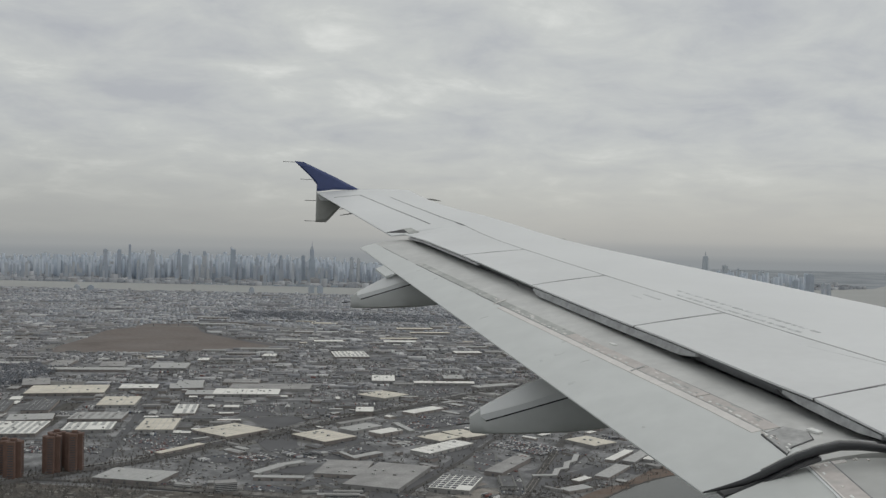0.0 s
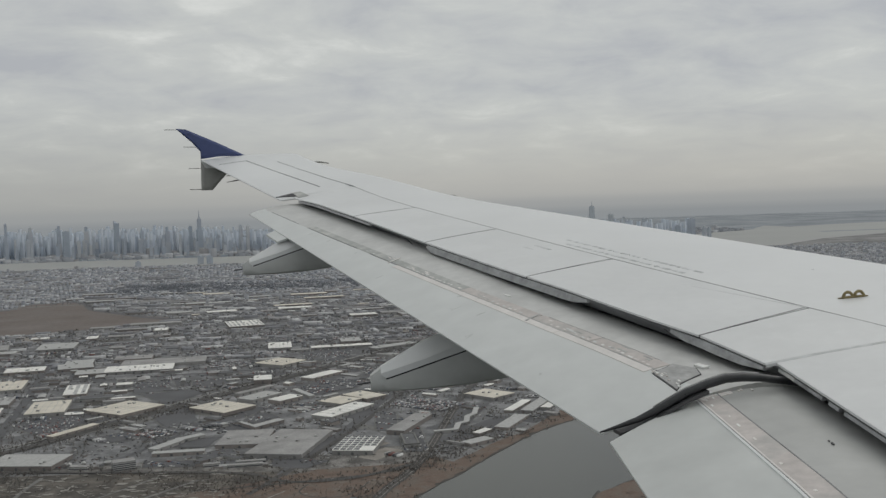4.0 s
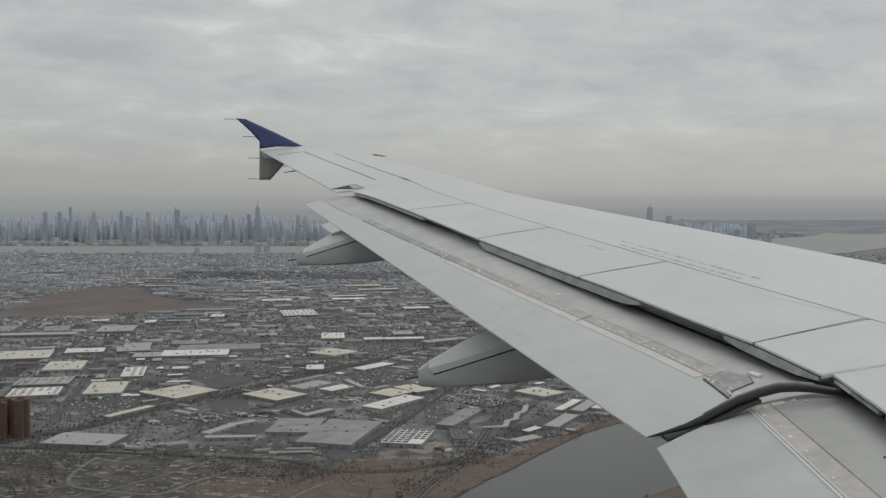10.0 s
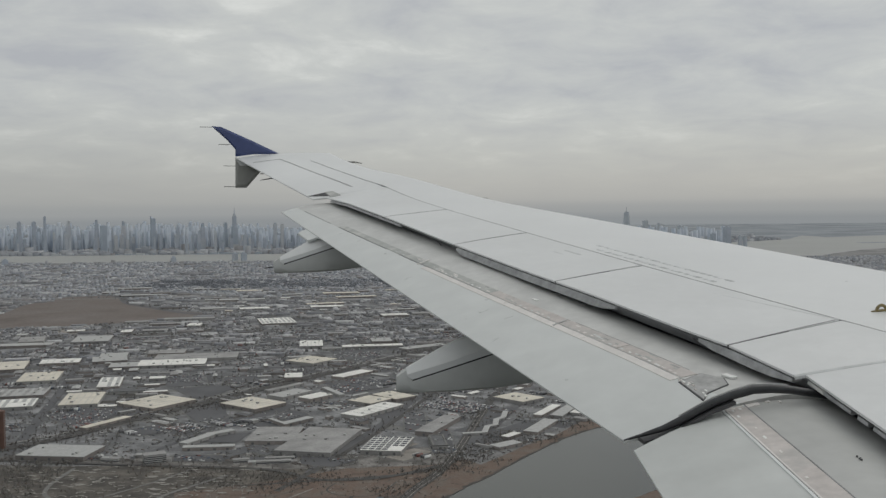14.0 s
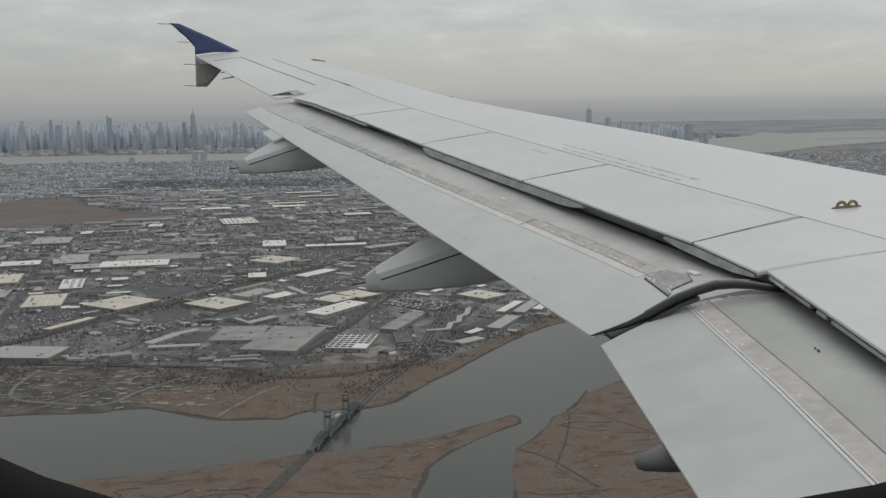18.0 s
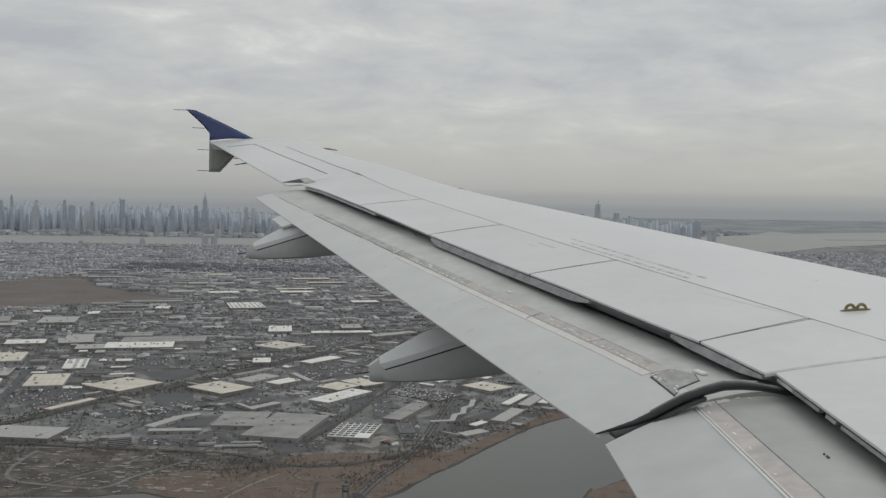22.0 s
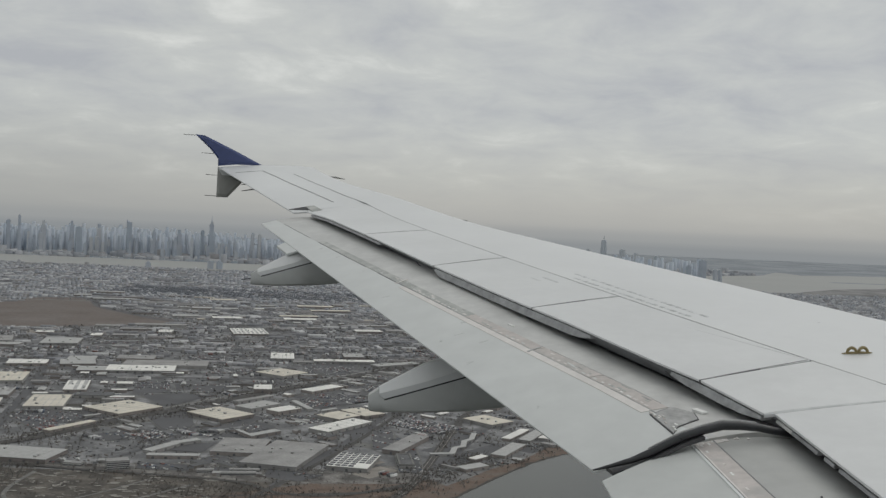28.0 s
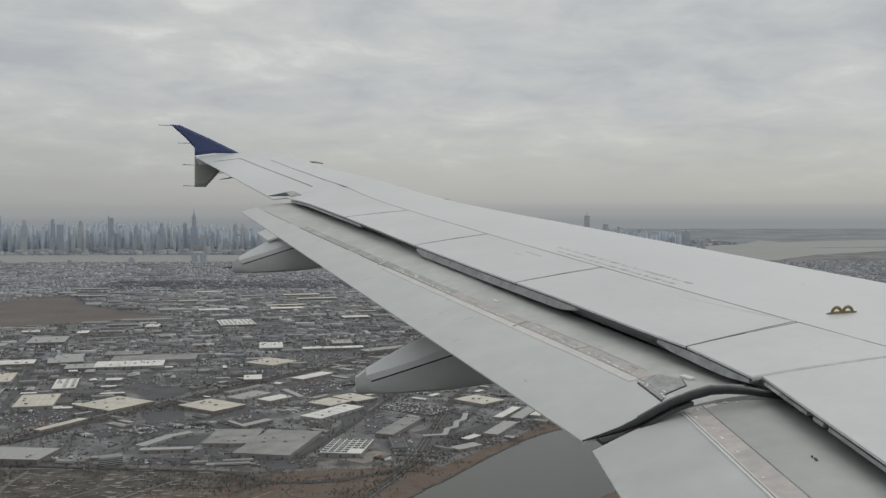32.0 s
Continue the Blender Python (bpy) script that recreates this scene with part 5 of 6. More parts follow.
warehouse(-266, 536, 14.0, 38.6, 17, 1.7, DARKROOF, label="hall with a dark tar roof")
warehouse(-233, 414, 26.2, 27.9, 16, 1.7, DARKROOF, label="hall with a dark tar roof")
warehouse(-282, 420, 14.5, 10.9, 17, 1.7, WHITEROOF, label="warehouse with a white roof")
warehouse(-207, 363, 15.0, 11.0, -35, 1.7, TANROOF, label="warehouse with a cream roof")
warehouse(-308, 693, 59.8, 12.7, 10, 1.7, UNIT, label="hall with a pale grey roof")
warehouse(-341, 719, 14.5, 37.3, 13, 1.7, GREYROOF, label="hall with a worn grey roof")
warehouse(-264, 397, 9.8, 19.7, 19, 1.7, DARKROOF, label="hall with a dark tar roof")
# rear skyline rows, with still more haze mixed into the colour
TOWERS_FAR = surface("hazed_far_facade", (0.312, 0.332, 0.346), 0.8, vary=0.04, scale=0.03, grain=0.5, spec=0.2, each=[(0.474, 0.522, 0.589), (0.495, 0.542, 0.604), (0.457, 0.511, 0.584), (0.512, 0.550, 0.604)], island=True)


def clear_of(x, y, gap=0.0):
    """Whether a place is on dry, unbuilt land."""
    for tx, ty, tr in TAKEN:
        if (x - tx) ** 2 + (y - ty) ** 2 < (tr + gap) ** 2:
            return False
    if inside([x], [y], RIVER)[0] or inside([x], [y], REED_STRIP)[0] or inside([x], [y], MEADOW_POLY)[0]:
        return False
    return ((ROAD_PTS[:, 0] - x) ** 2 + (ROAD_PTS[:, 1] - y) ** 2).min() > (gap * 0.6 + 3.5) ** 2


def grid_turn(x, y):
    """The lie of the streets, in degrees: square to the plain west of the railway, slanted along it to the east."""
    return 13.0 if x < -178 + 0.667 * (y - 393) - 30 or y > 640 else -38.0


# dark asphalt lots with pale kerbs and part-filled rows
LOT_CARS = []
rng = random.Random(6)
for k, poly in enumerate((
        [(-187, 458), (-187, 473), (-165, 474), (-152, 463), (-160, 434), (-170, 438)],
        [(-161, 563), (-141, 567), (-132, 534), (-151, 530)],
        [(-127, 563), (-107, 567), (-103, 543), (-121, 539)],
        [(-147, 527), (-107, 537), (-124, 495), (-130, 501)],
        [(-80, 666), (-43, 677), (-44, 621), (-66, 616)],
        [(-64, 523), (-53, 554), (-27, 548), (-30, 527), (-52, 505)],
        [(-105, 415), (-84, 419), (-86, 401), (-103, 404)],
        [(-80, 451), (-75, 466), (-64, 456), (-73, 442)],
        [(-140, 426), (-127, 437), (-119, 422), (-131, 415)],
        [(-127, 469), (-107, 477), (-101, 449), (-112, 441)],
        [(-10, 449), (-6, 381), (3, 382), (-1, 431)],
        [(-20, 458), (-11, 458), (-8, 415), (-18, 420)],
        [(-34, 577), (-16, 598), (-11, 563), (-23, 552)],
        [(-263, 451), (-235, 461), (-230, 444), (-256, 430)],
        [(-104, 372), (-84, 371), (-84, 380), (-106, 382)], [(-56, 367), (-42, 362), (-34, 372), (-56, 379)], [(-150, 377), (-133, 375), (-134, 379), (-148, 381)])):
    ground_patch("parking_lot", poly, 0.205 + 0.001 * k, ASPHALT, "dark asphalt lot with a pale kerb", "parking lot")
    ribbon("kerb", poly + poly[:1], 0.5, 0.23 + 0.001 * k, CONCRETE, "pale kerb of an asphalt lot", "kerb")
    mx, my = sum(p[0] for p in poly) / len(poly), sum(p[1] for p in poly) / len(poly)
    reach = max(math.hypot(p[0] - mx, p[1] - my) for p in poly)
    TAKEN.append((mx, my, reach * 0.62))
    if k in (3, 6, 9):
        continue
    t = radians(grid_turn(mx, my))
    for v in np.arange(-reach, reach, 2.1):
        if rng.random() < 0.5:
            continue
        for u in np.arange(-reach, reach, 0.75):
            x, y = mx + u * math.cos(t) - v * math.sin(t), my + u * math.sin(t) + v * math.cos(t)
            if rng.random() < 0.38 and inside([x], [y], poly)[0]:
                LOT_CARS.append((x, y, t + math.pi / 2))

# large dark parking fields with ruled rows of cars
rng = random.Random(8)
fields = 0
for _ in range(3000):
    if fields >= 26:
        break
    y = rng.uniform(385, 820)
    x = rng.uniform(-0.52, 0.16) * y
    w, d = rng.uniform(16, 34), rng.uniform(12, 24)
    if y < 425 and x < -100 or not clear_of(x, y, max(w, d) * 0.5):
        continue
    a = radians(grid_turn(x, y) + rng.uniform(-3, 3))
    ca, sa = math.cos(a), math.sin(a)
    ground_patch("parking_lot", [(x + u * w / 2 * ca - v * d / 2 * sa, y + u * w / 2 * sa + v * d / 2 * ca) for u, v in ((-1, -1), (1, -1), (1, 1), (-1, 1))], 0.06 + 0.0007 * fields, ASPHALT if fields % 3 else DARKROOF, "dark asphalt parking field with rows of cars", "parking lot")
    TAKEN.append((x, y, math.hypot(w, d) / 2 * 0.85))
    v = -d / 2 + 1.2
    while v < d / 2 - 1:
        u = -w / 2 + 0.8
        while u < w / 2 - 0.8:
            if rng.random() < 0.7:
                LOT_CARS.append((x + u * ca - v * sa, y + u * sa + v * ca, a + math.pi / 2))
            u += 0.72
        v += rng.choice((1.35, 2.6))
    fields += 1

# smaller halls between the large ones
rng = random.Random(21)
made = 0
for _ in range(9000):
    if made >= 190:
        break
    y = rng.uniform(378, 1060)
    x = rng.uniform(-0.56, 0.42) * y
    w, d = rng.choice(((14, 9), (20, 11), (26, 13), (10, 8), (9, 15), (30, 10), (12, 20)))
    f = rng.uniform(0.5, 0.95)
    if y < 420 and x < -100 or not clear_of(x, y, max(w, d) * 0.42 * f):
        continue
    turn = grid_turn(x, y) + rng.choice((0, 0, 0, 90)) + rng.uniform(-3, 3)
    roof = rng.choices((GREYROOF, DARKROOF, UNIT, WHITEROOF, TANROOF), (6, 5, 3, 1.3, 0.7))[0]
    name = {"grey_roof": "grey", "dark_roof": "dark", "roof_unit": "pale grey", "white_roof": "white", "tan_roof": "tan"}[roof.name]
    tagged(warehouse(x, y, w * f, d * f, turn, rng.uniform(1.0, 1.6), roof, label="industrial hall with a %s flat roof" % name, units=rng.choice((0, 1, 2))), group="industrial halls on the plain")
    made += 1

# long pale halls and depots towards the town
made = 0
for _ in range(1500):
    if made >= 54:
        break
    y = rng.uniform(850, 1190)
    x = rng.uniform(-0.34, 0.30) * y
    w, d = rng.uniform(18, 44), rng.uniform(7, 16)
    if not clear_of(x, y, w * 0.45):
        continue
    roof, tone = rng.choices(((UNIT, "pale grey"), (WHITEROOF, "white"), (GREYROOF, "grey"), (TANROOF, "tan")), (5, 2, 3, 1))[0]
    tagged(warehouse(x, y, w, d, 13 + rng.uniform(-5, 5), rng.uniform(1.4, 2.2), roof, label="long depot hall with a %s roof near the town" % tone, units=0), group="depots towards the town")
    made += 1

# parking lots and yards
lots = 0
for _ in range(4500):
    if lots >= 200:
        break
    y = rng.uniform(380, 900)
    x = rng.uniform(-0.56, 0.30) * y
    w, d = rng.uniform(8, 34), rng.uniform(5, 20)
    if y < 420 and x < -100 or inside([x], [y], RIVER)[0] or inside([x], [y], MEADOW_POLY)[0]:
        continue
    a = radians(grid_turn(x, y) + rng.choice((0, 90)))
    pts = [(x + u * w / 2 * math.cos(a) - v * d / 2 * math.sin(a), y + u * w / 2 * math.sin(a) + v * d / 2 * math.cos(a)) for u, v in ((-1, -1), (1, -1), (1, 1), (-1, 1))]
    ground_patch("parking_lot", pts, 0.03 + lots * 0.0005, rng.choices((ASPHALT, CONCRETE, GRAVEL, MUD), (6, 2, 0.6, 2))[0], "paved yard between warehouses", "parking lot")
    lots += 1

# parked cars, vans and trailers in rows
r = np.random.RandomState(5)
cx, cy, ct, cl = [], [], [], []
for _ in range(1200):
    y = r.uniform(375, 900)
    x = r.uniform(-0.56, 0.30) * y
    if y < 420 and x < -100 or not clear_of(x, y, 2.0):
        continue
    a = radians(grid_turn(x, y)) + (math.pi / 2 if r.rand() < 0.4 else 0)
    truck = r.rand() < 0.22
    for k in range(r.randint(5, 16)):
        if r.rand() < 0.8:
            step = (1.0 if truck else 0.75) * k
            cx.append(x + step * math.cos(a)), cy.append(y + step * math.sin(a)), ct.append(a + math.pi / 2), cl.append(3.4 if truck else 1.15)
for px, py, pa in LOT_CARS:
    cx.append(px), cy.append(py), ct.append(pa), cl.append(1.1)
cx, cy, ct, cl = map(np.array, (cx, cy, ct, cl))
ok = ~inside(cx, cy, RIVER) & ~inside(cx, cy, REED_STRIP)
cx, cy, ct, cl = cx[ok], cy[ok], ct[ok], cl[ok]
v, f = box_np(cx, cy, cl, np.where(cl > 2, 0.65, 0.48), np.where(cl > 2, 0.9, 0.36), ct, 0.2)
sheet_np("parked_vehicles", v, f, CARS, "rows of parked cars and trailers on the yards", "vehicles")


# ---- houses ----
def streets(y0, y1, x_lo, x_hi, turn, dx, dy, keep, size, h0, h1, seed, gable=0.5):
    """Rows of houses along straight streets."""
    q = np.random.RandomState(seed)
    c, s = math.cos(turn), math.sin(turn)
    mid_y, reach = (y0 + y1) / 2, max(x_hi - x_lo, y1 - y0) * 0.8
    gu, gv = np.meshgrid(np.arange(-reach, reach, dx), np.arange(-reach, reach, dy))
    gu, gv = gu.ravel(), gv.ravel()
    gu = gu + q.uniform(-0.2, 0.2, len(gu)) * dx
    block = (np.floor(gu / (dx * 9)).astype(int) % 1 == 0) & (np.mod(gu, dx * 10) > dx * 1.1)
    x, y = (x_lo + x_hi) / 2 + gu * c - gv * s, mid_y + gu * s + gv * c
    m = block & (y > y0) & (y < y1) & (x > x_lo) & (x < x_hi) & (q.rand(len(x)) < keep) & (np.abs(x) < 0.66 * y + 20)
    x, y = x[m], y[m]
    m = ~inside(x, y, RIVER) & ~inside(x, y, MEADOW_POLY) & ~inside(x, y, HUDSON)
    x, y = x[m], y[m]
    m = np.array([noise.noise(Vector((p * 0.012, r2 * 0.02, seed))) > -0.18 for p, r2 in zip(x, y)])
    x, y = x[m], y[m]
    near = np.ones(len(x), bool)
    for rx, ry in ROAD_PTS:
        near &= (x - rx) ** 2 + (y - ry) ** 2 > 36
    x, y = x[near], y[near]
    n = len(x)
    for tx, ty, tr in TAKEN:
        if y0 - 30 < ty < y1 + 30:
            far = (x - tx) ** 2 + (y - ty) ** 2 > (tr + size) ** 2
            x, y = x[far], y[far]
    n = len(x)
    w, d = size * q.uniform(0.7, 1.2, n), size * q.uniform(0.8, 1.5, n)
    h = q.uniform(h0, h1, n) * np.where(q.rand(n) < 0.04, 2.2, 1)
    return box_np(x, y, w, d, h, turn + np.where(q.rand(n) < 0.5, 0, math.pi / 2), 0.0, np.where(q.rand(n) < 0.6, gable, 0.05))


for name, args in (("near_houses", (375, 900, -620, -325, 0.22, 3.8, 6.5, 0.9, 2.2, 1.0, 1.6, 1)),
                   ("scattered_houses", (640, 1060, -560, 460, 0.22, 5.2, 8.0, 0.6, 2.4, 0.8, 1.5, 2)),
                   ("town_houses", (1050, 1420, -1000, 950, 0.35, 5.2, 9.5, 0.85, 3.4, 1.2, 2.2, 3)),
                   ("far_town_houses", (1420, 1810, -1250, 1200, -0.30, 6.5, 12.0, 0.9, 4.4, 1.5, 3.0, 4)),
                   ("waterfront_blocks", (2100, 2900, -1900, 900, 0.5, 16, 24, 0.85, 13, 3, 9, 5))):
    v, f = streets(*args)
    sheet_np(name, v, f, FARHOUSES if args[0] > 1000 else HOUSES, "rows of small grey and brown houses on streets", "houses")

# sheds, rows of trailers and long low blocks that fill the yards
q = np.random.RandomState(14)
sx, sy = q.uniform(-0.60, 0.45, 5200), q.uniform(378, 1750, 5200)
sx = sx * sy
ok = ~inside(sx, sy, RIVER) & ~inside(sx, sy, REED_STRIP) & ~inside(sx, sy, MEADOW_POLY) & ~((sy < 425) & (sx < -100))
for tx, ty, tr in TAKEN:
    ok &= (sx - tx) ** 2 + (sy - ty) ** 2 > (tr + 2.5) ** 2
for rx, ry in ROAD_PTS:
    ok &= (sx - rx) ** 2 + (sy - ry) ** 2 > 30
sx, sy = sx[ok], sy[ok]
n = len(sx)
grow = np.clip(sy / 500, 0.8, 2.2)
dims = np.stack([q.uniform(3, 12, n) * grow, q.uniform(1.6, 4.5, n) * grow, q.uniform(0.6, 1.5, n) * np.sqrt(grow), np.array([radians(grid_turn(a, b)) for a, b in zip(sx, sy)]) + q.choice((0.0, 0.0, math.pi / 2), n) + q.uniform(-0.05, 0.05, n), np.where(q.rand(n) < 0.3, 0.35, 0.02)], 1)
order = np.argsort(sy + 0.3 * np.abs(sx))
rng = random.Random(3)
for k in order[:280]:
    w, d, h, turn, ridge = dims[k]
    roof, tone = rng.choices(((GREYROOF, "grey"), (DARKROOF, "dark"), (UNIT, "pale grey"), (WHITEROOF, "white")), (4, 4, 3, 2))[0]
    shed = tagged(new("shed"), "small low shed with a %s roof" % tone, "shed", "sheds between the yards")
    shed.matrix_world = pose(sx[k], sy[k], 0, 0, 0, math.degrees(turn))
    W, D = w / 2, d / 2
    part("wall_shell", ([(-W, -D, 0), (W, -D, 0), (W, D, 0), (-W, D, 0), (-W, -D, h), (W, -D, h), (W, D, h), (-W, D, h)], [(0, 1, 5, 4), (1, 2, 6, 5), (2, 3, 7, 6), (3, 0, 4, 7)]), PLANT_WALL, shed)
    e = 0.1
    part("roof", ([(-W - e, -D - e, h), (W + e, -D - e, h), (W + e, D + e, h), (-W - e, D + e, h), (-W - e, 0, h + ridge + 0.1), (W + e, 0, h + ridge + 0.1)], [(0, 1, 5, 4), (2, 3, 4, 5), (0, 4, 3), (1, 2, 5), (3, 2, 1, 0)]), roof, shed)
rest = order[280:]
sx, sy, dims = sx[rest], sy[rest], dims[rest]
v, f = box_np(sx, sy, dims[:, 0], dims[:, 1], dims[:, 2], dims[:, 3], 0.0, dims[:, 4])
sheet_np("yard_sheds", v, f, HOUSES, "low sheds and long roofs between the streets", "sheds")

# ---- trees ----
q = np.random.RandomState(9)


def grove(n, x0, x1, y0, y1, h0, h1, threshold=0.0, dry=True):
    x, y, h = q.uniform(x0, x1, n), q.uniform(y0, y1, n), q.uniform(h0, h1, n)
    ok = np.array([noise.noise(Vector((a * 0.03, b * 0.03, 4))) > threshold for a, b in zip(x, y)])
    ok &= np.abs(x) < 0.62 * y + 20
    if dry:
        ok &= ~inside(x, y, RIVER) & ~inside(x, y, MEADOW_POLY)
    x, y, h = x[ok], y[ok], h[ok]
    for tx, ty, tr in TAKEN:
        far = (x - tx) ** 2 + (y - ty) ** 2 > (tr * 0.85) ** 2
        x, y, h = x[far], y[far], h[far]
    return np.stack([x, y, h], 1)


def tree_streaks(n):
    """Long thin belts of trees between the far streets."""
    x, y = q.uniform(-1000, 900, n), q.uniform(1060, 1790, n)
    ok = np.array([noise.noise(Vector((a * 0.006, b * 0.035, 9))) > 0.14 for a, b in zip(x, y)])
    return np.stack([x[ok], y[ok], q.uniform(1.6, 2.8, ok.sum())], 1)


tree_mesh("bare_trees", np.concatenate([grove(2600, -260, 60, 372, 470, 0.6, 1.4, 0.05), grove(1500, -20, 110, 350, 470, 0.6, 1.3, -0.2), grove(5200, -380, 260, 470, 760, 0.8, 1.7, 0.08), grove(1200, -240, -140, 305, 372, 0.8, 1.8, -0.1)]), TWIGS, 26, 1, "leafless brown trees between the yards", "trees")
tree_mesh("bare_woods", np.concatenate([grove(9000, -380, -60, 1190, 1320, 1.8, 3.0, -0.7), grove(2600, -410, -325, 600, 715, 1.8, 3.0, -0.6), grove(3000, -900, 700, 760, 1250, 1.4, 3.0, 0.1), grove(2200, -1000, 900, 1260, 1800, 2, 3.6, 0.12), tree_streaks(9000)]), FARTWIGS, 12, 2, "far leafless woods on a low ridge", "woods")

# single bare trees along the wetland road and the bank
rng = random.Random(17)


def bare_tree(x, y, h):
    t = tagged(new("bare_tree"), "small leafless brown tree with a ragged crown", "tree", "bare trees by the wetland")
    t.matrix_world = pose(x, y, 0)
    part("trunk", tube([(0, 0, 0), (0.02 * h, 0, h * 0.35), (0, 0.02 * h, h * 0.8)], [0.045 * h, 0.03 * h, 0.008 * h], 6), TWIGS, t)
    vs, fs = [], []
    for k in range(60):
        a, up = rng.uniform(0, 6.283), rng.random()
        rad = 0.40 * h * math.sqrt(rng.random()) * math.sin(math.pi * (0.2 + 0.75 * up))
        p = Vector((rad * math.cos(a), rad * math.sin(a), h * (0.25 + 0.75 * up)))
        for _ in range(3):
            vs.append(tuple(p + Vector((rng.gauss(0, 1), rng.gauss(0, 1), rng.gauss(0, 0.9))) * 0.075 * h))
        fs.append((3 * k, 3 * k + 1, 3 * k + 2))
    part("crown", (vs, fs), TWIGS, t, "ragged leafless crown")
    return t


stock = [bare_tree(-150 + 3 * k, 372 + rng.uniform(-1, 1), rng.uniform(0.8, 1.5)) for k in range(6)]
planted = 0
while planted < 90:
    if planted % 3 == 0:
        x, y = rng.uniform(-230, -150), rng.uniform(310, 378)
    elif planted % 3 == 1:
        x, y = rng.uniform(-140, -20), rng.uniform(368, 378)
    else:
        u = rng.random()
        x, y = -10 + 90 * u + rng.uniform(-4, 4), 352 + 92 * u + rng.uniform(-2, 10)
    if inside([x], [y], RIVER)[0]:
        continue
    s = rng.uniform(0.7, 1.15)
    copy_thing(rng.choice(stock), pose(x, y, 0, 0, 0, rng.uniform(0, 360)))
    planted += 1

# scrub and pale dry patches of the wetland
n = 3000
sx, sy = q.uniform(-230, 70, n), q.uniform(298, 420, n)
ok = ~inside(sx, sy, RIVER) & (sy < 372 + 0.4 * np.maximum(sx, 0) * 2)
tree_mesh("scrub", np.stack([sx[ok], sy[ok], q.uniform(0.2, 0.5, ok.sum())], 1), MARSHSCRUB, 8, 3, "low brown scrub on the wetland", "scrub")
for k in range(420):
    x, y = rng.uniform(-200, -66), rng.uniform(312, 366)
    if inside([x], [y], RIVER)[0]:
        continue
    a = rng.uniform(0.4, 2.0)
    if k % 2:
        b0, span2 = rng.uniform(0, 6.28), rng.uniform(1.5, 4.5)
        arc = [(x + a * 1.3 * math.cos(b0 + span2 * j / 5), y + a * 1.0 * math.sin(b0 + span2 * j / 5)) for j in range(6)]
        ribbon("dry_rim", arc, rng.uniform(0.25, 0.6), 0.185 + 0.0003 * k, DRYGRASS, "pale curved dry rim in the wetland", "ground")
        continue
    pts = ragged([(x - a * 1.3, y), (x - a * 0.2, y - a * 0.6), (x + a * 1.1, y - a * 0.2), (x + a * 0.6, y + a * 0.5), (x - a * 0.5, y + a * 0.4)], 0.35, 0.5, k)
    ground_patch("dry_patch", pts, 0.185 + 0.0003 * k, DRYGRASS, "pale dry patch in the wetland", "ground")

# creeks in the marsh
ribbon("dry_track", [(-61, 301), (-57, 313), (-52, 324), (-46, 334)], 0.6, 0.137, DRYGRASS, "pale dry track through the reeds", "track")
for k, (pts, wide) in enumerate((([(48, 300), (51, 303), (55, 313), (58, 320)], 1.6), ([(48, 296), (56, 295), (61, 288), (67, 280), (76, 262)], 1.3), ([(48, 295), (45, 279), (42, 267), (37, 250)], 1.2), ([(29, 265), (34, 260), (38, 254), (46, 236)], 1.4),
                                 ([(-31, 303), (-32, 315), (-32, 325)], 2.2), ([(-39, 341), (-41, 332), (-36, 326), (-26, 325), (-21, 332), (-18, 342)], 1.2), ([(-75, 328), (-58, 326), (-50, 336)], 0.7), ([(-60, 300), (-58, 312), (-66, 322)], 0.6))):
    ribbon("creek", pts, wide * 0.55, 0.14 + 0.002 * k, MUD, "winding creek through the reeds", "creek")
for k in range(90):
    x, y = (rng.uniform(-70, 110), rng.uniform(225, 340)) if k % 3 else (rng.uniform(-80, 0), rng.uniform(302, 350))
    a = rng.choice((0.25, 0.32, 1.15)) + rng.uniform(-0.12, 0.12)
    reach = rng.uniform(4, 13)
    pts = [(x + reach * u * math.cos(a) + rng.uniform(-0.4, 0.4), y + reach * u * math.sin(a) + rng.uniform(-0.3, 0.3)) for u in (-0.5, -0.2, 0.15, 0.5)]
    dry = [inside([p[0]], [p[1]], ISLAND)[0] or inside([p[0]], [p[1]], MARSH)[0] for p in pts] if k % 3 else [not inside([p[0]], [p[1]], RIVER)[0] for p in pts]
    if all(dry):
        ribbon("ditch", pts, rng.uniform(0.10, 0.24), 0.148 + 0.0007 * k, MUD if k % 4 else DRYGRASS, "narrow straight ditch through the reeds", "creek")
for k in range(170):
    x, y = (rng.uniform(-60, 110), rng.uniform(225, 335)) if k % 3 else (rng.uniform(-75, 0), rng.uniform(305, 350))
    if k % 3 and not (inside([x], [y], ISLAND)[0] or inside([x], [y], MARSH)[0]) or k % 3 == 0 and inside([x], [y], RIVER)[0]:
        continue
    a = rng.uniform(0.15, 0.6)
    ground_patch("dry_patch", ragged([(x - a * 1.6, y - a * 0.5), (x + a * 1.4, y - a * 0.6), (x + a, y + a * 0.6), (x - a * 1.2, y + a * 0.5)], 0.4, 0.3, k), 0.19 + 0.0003 * k, DRYGRASS if k % 4 else MUD, "small pale dry patch in the reeds", "ground")
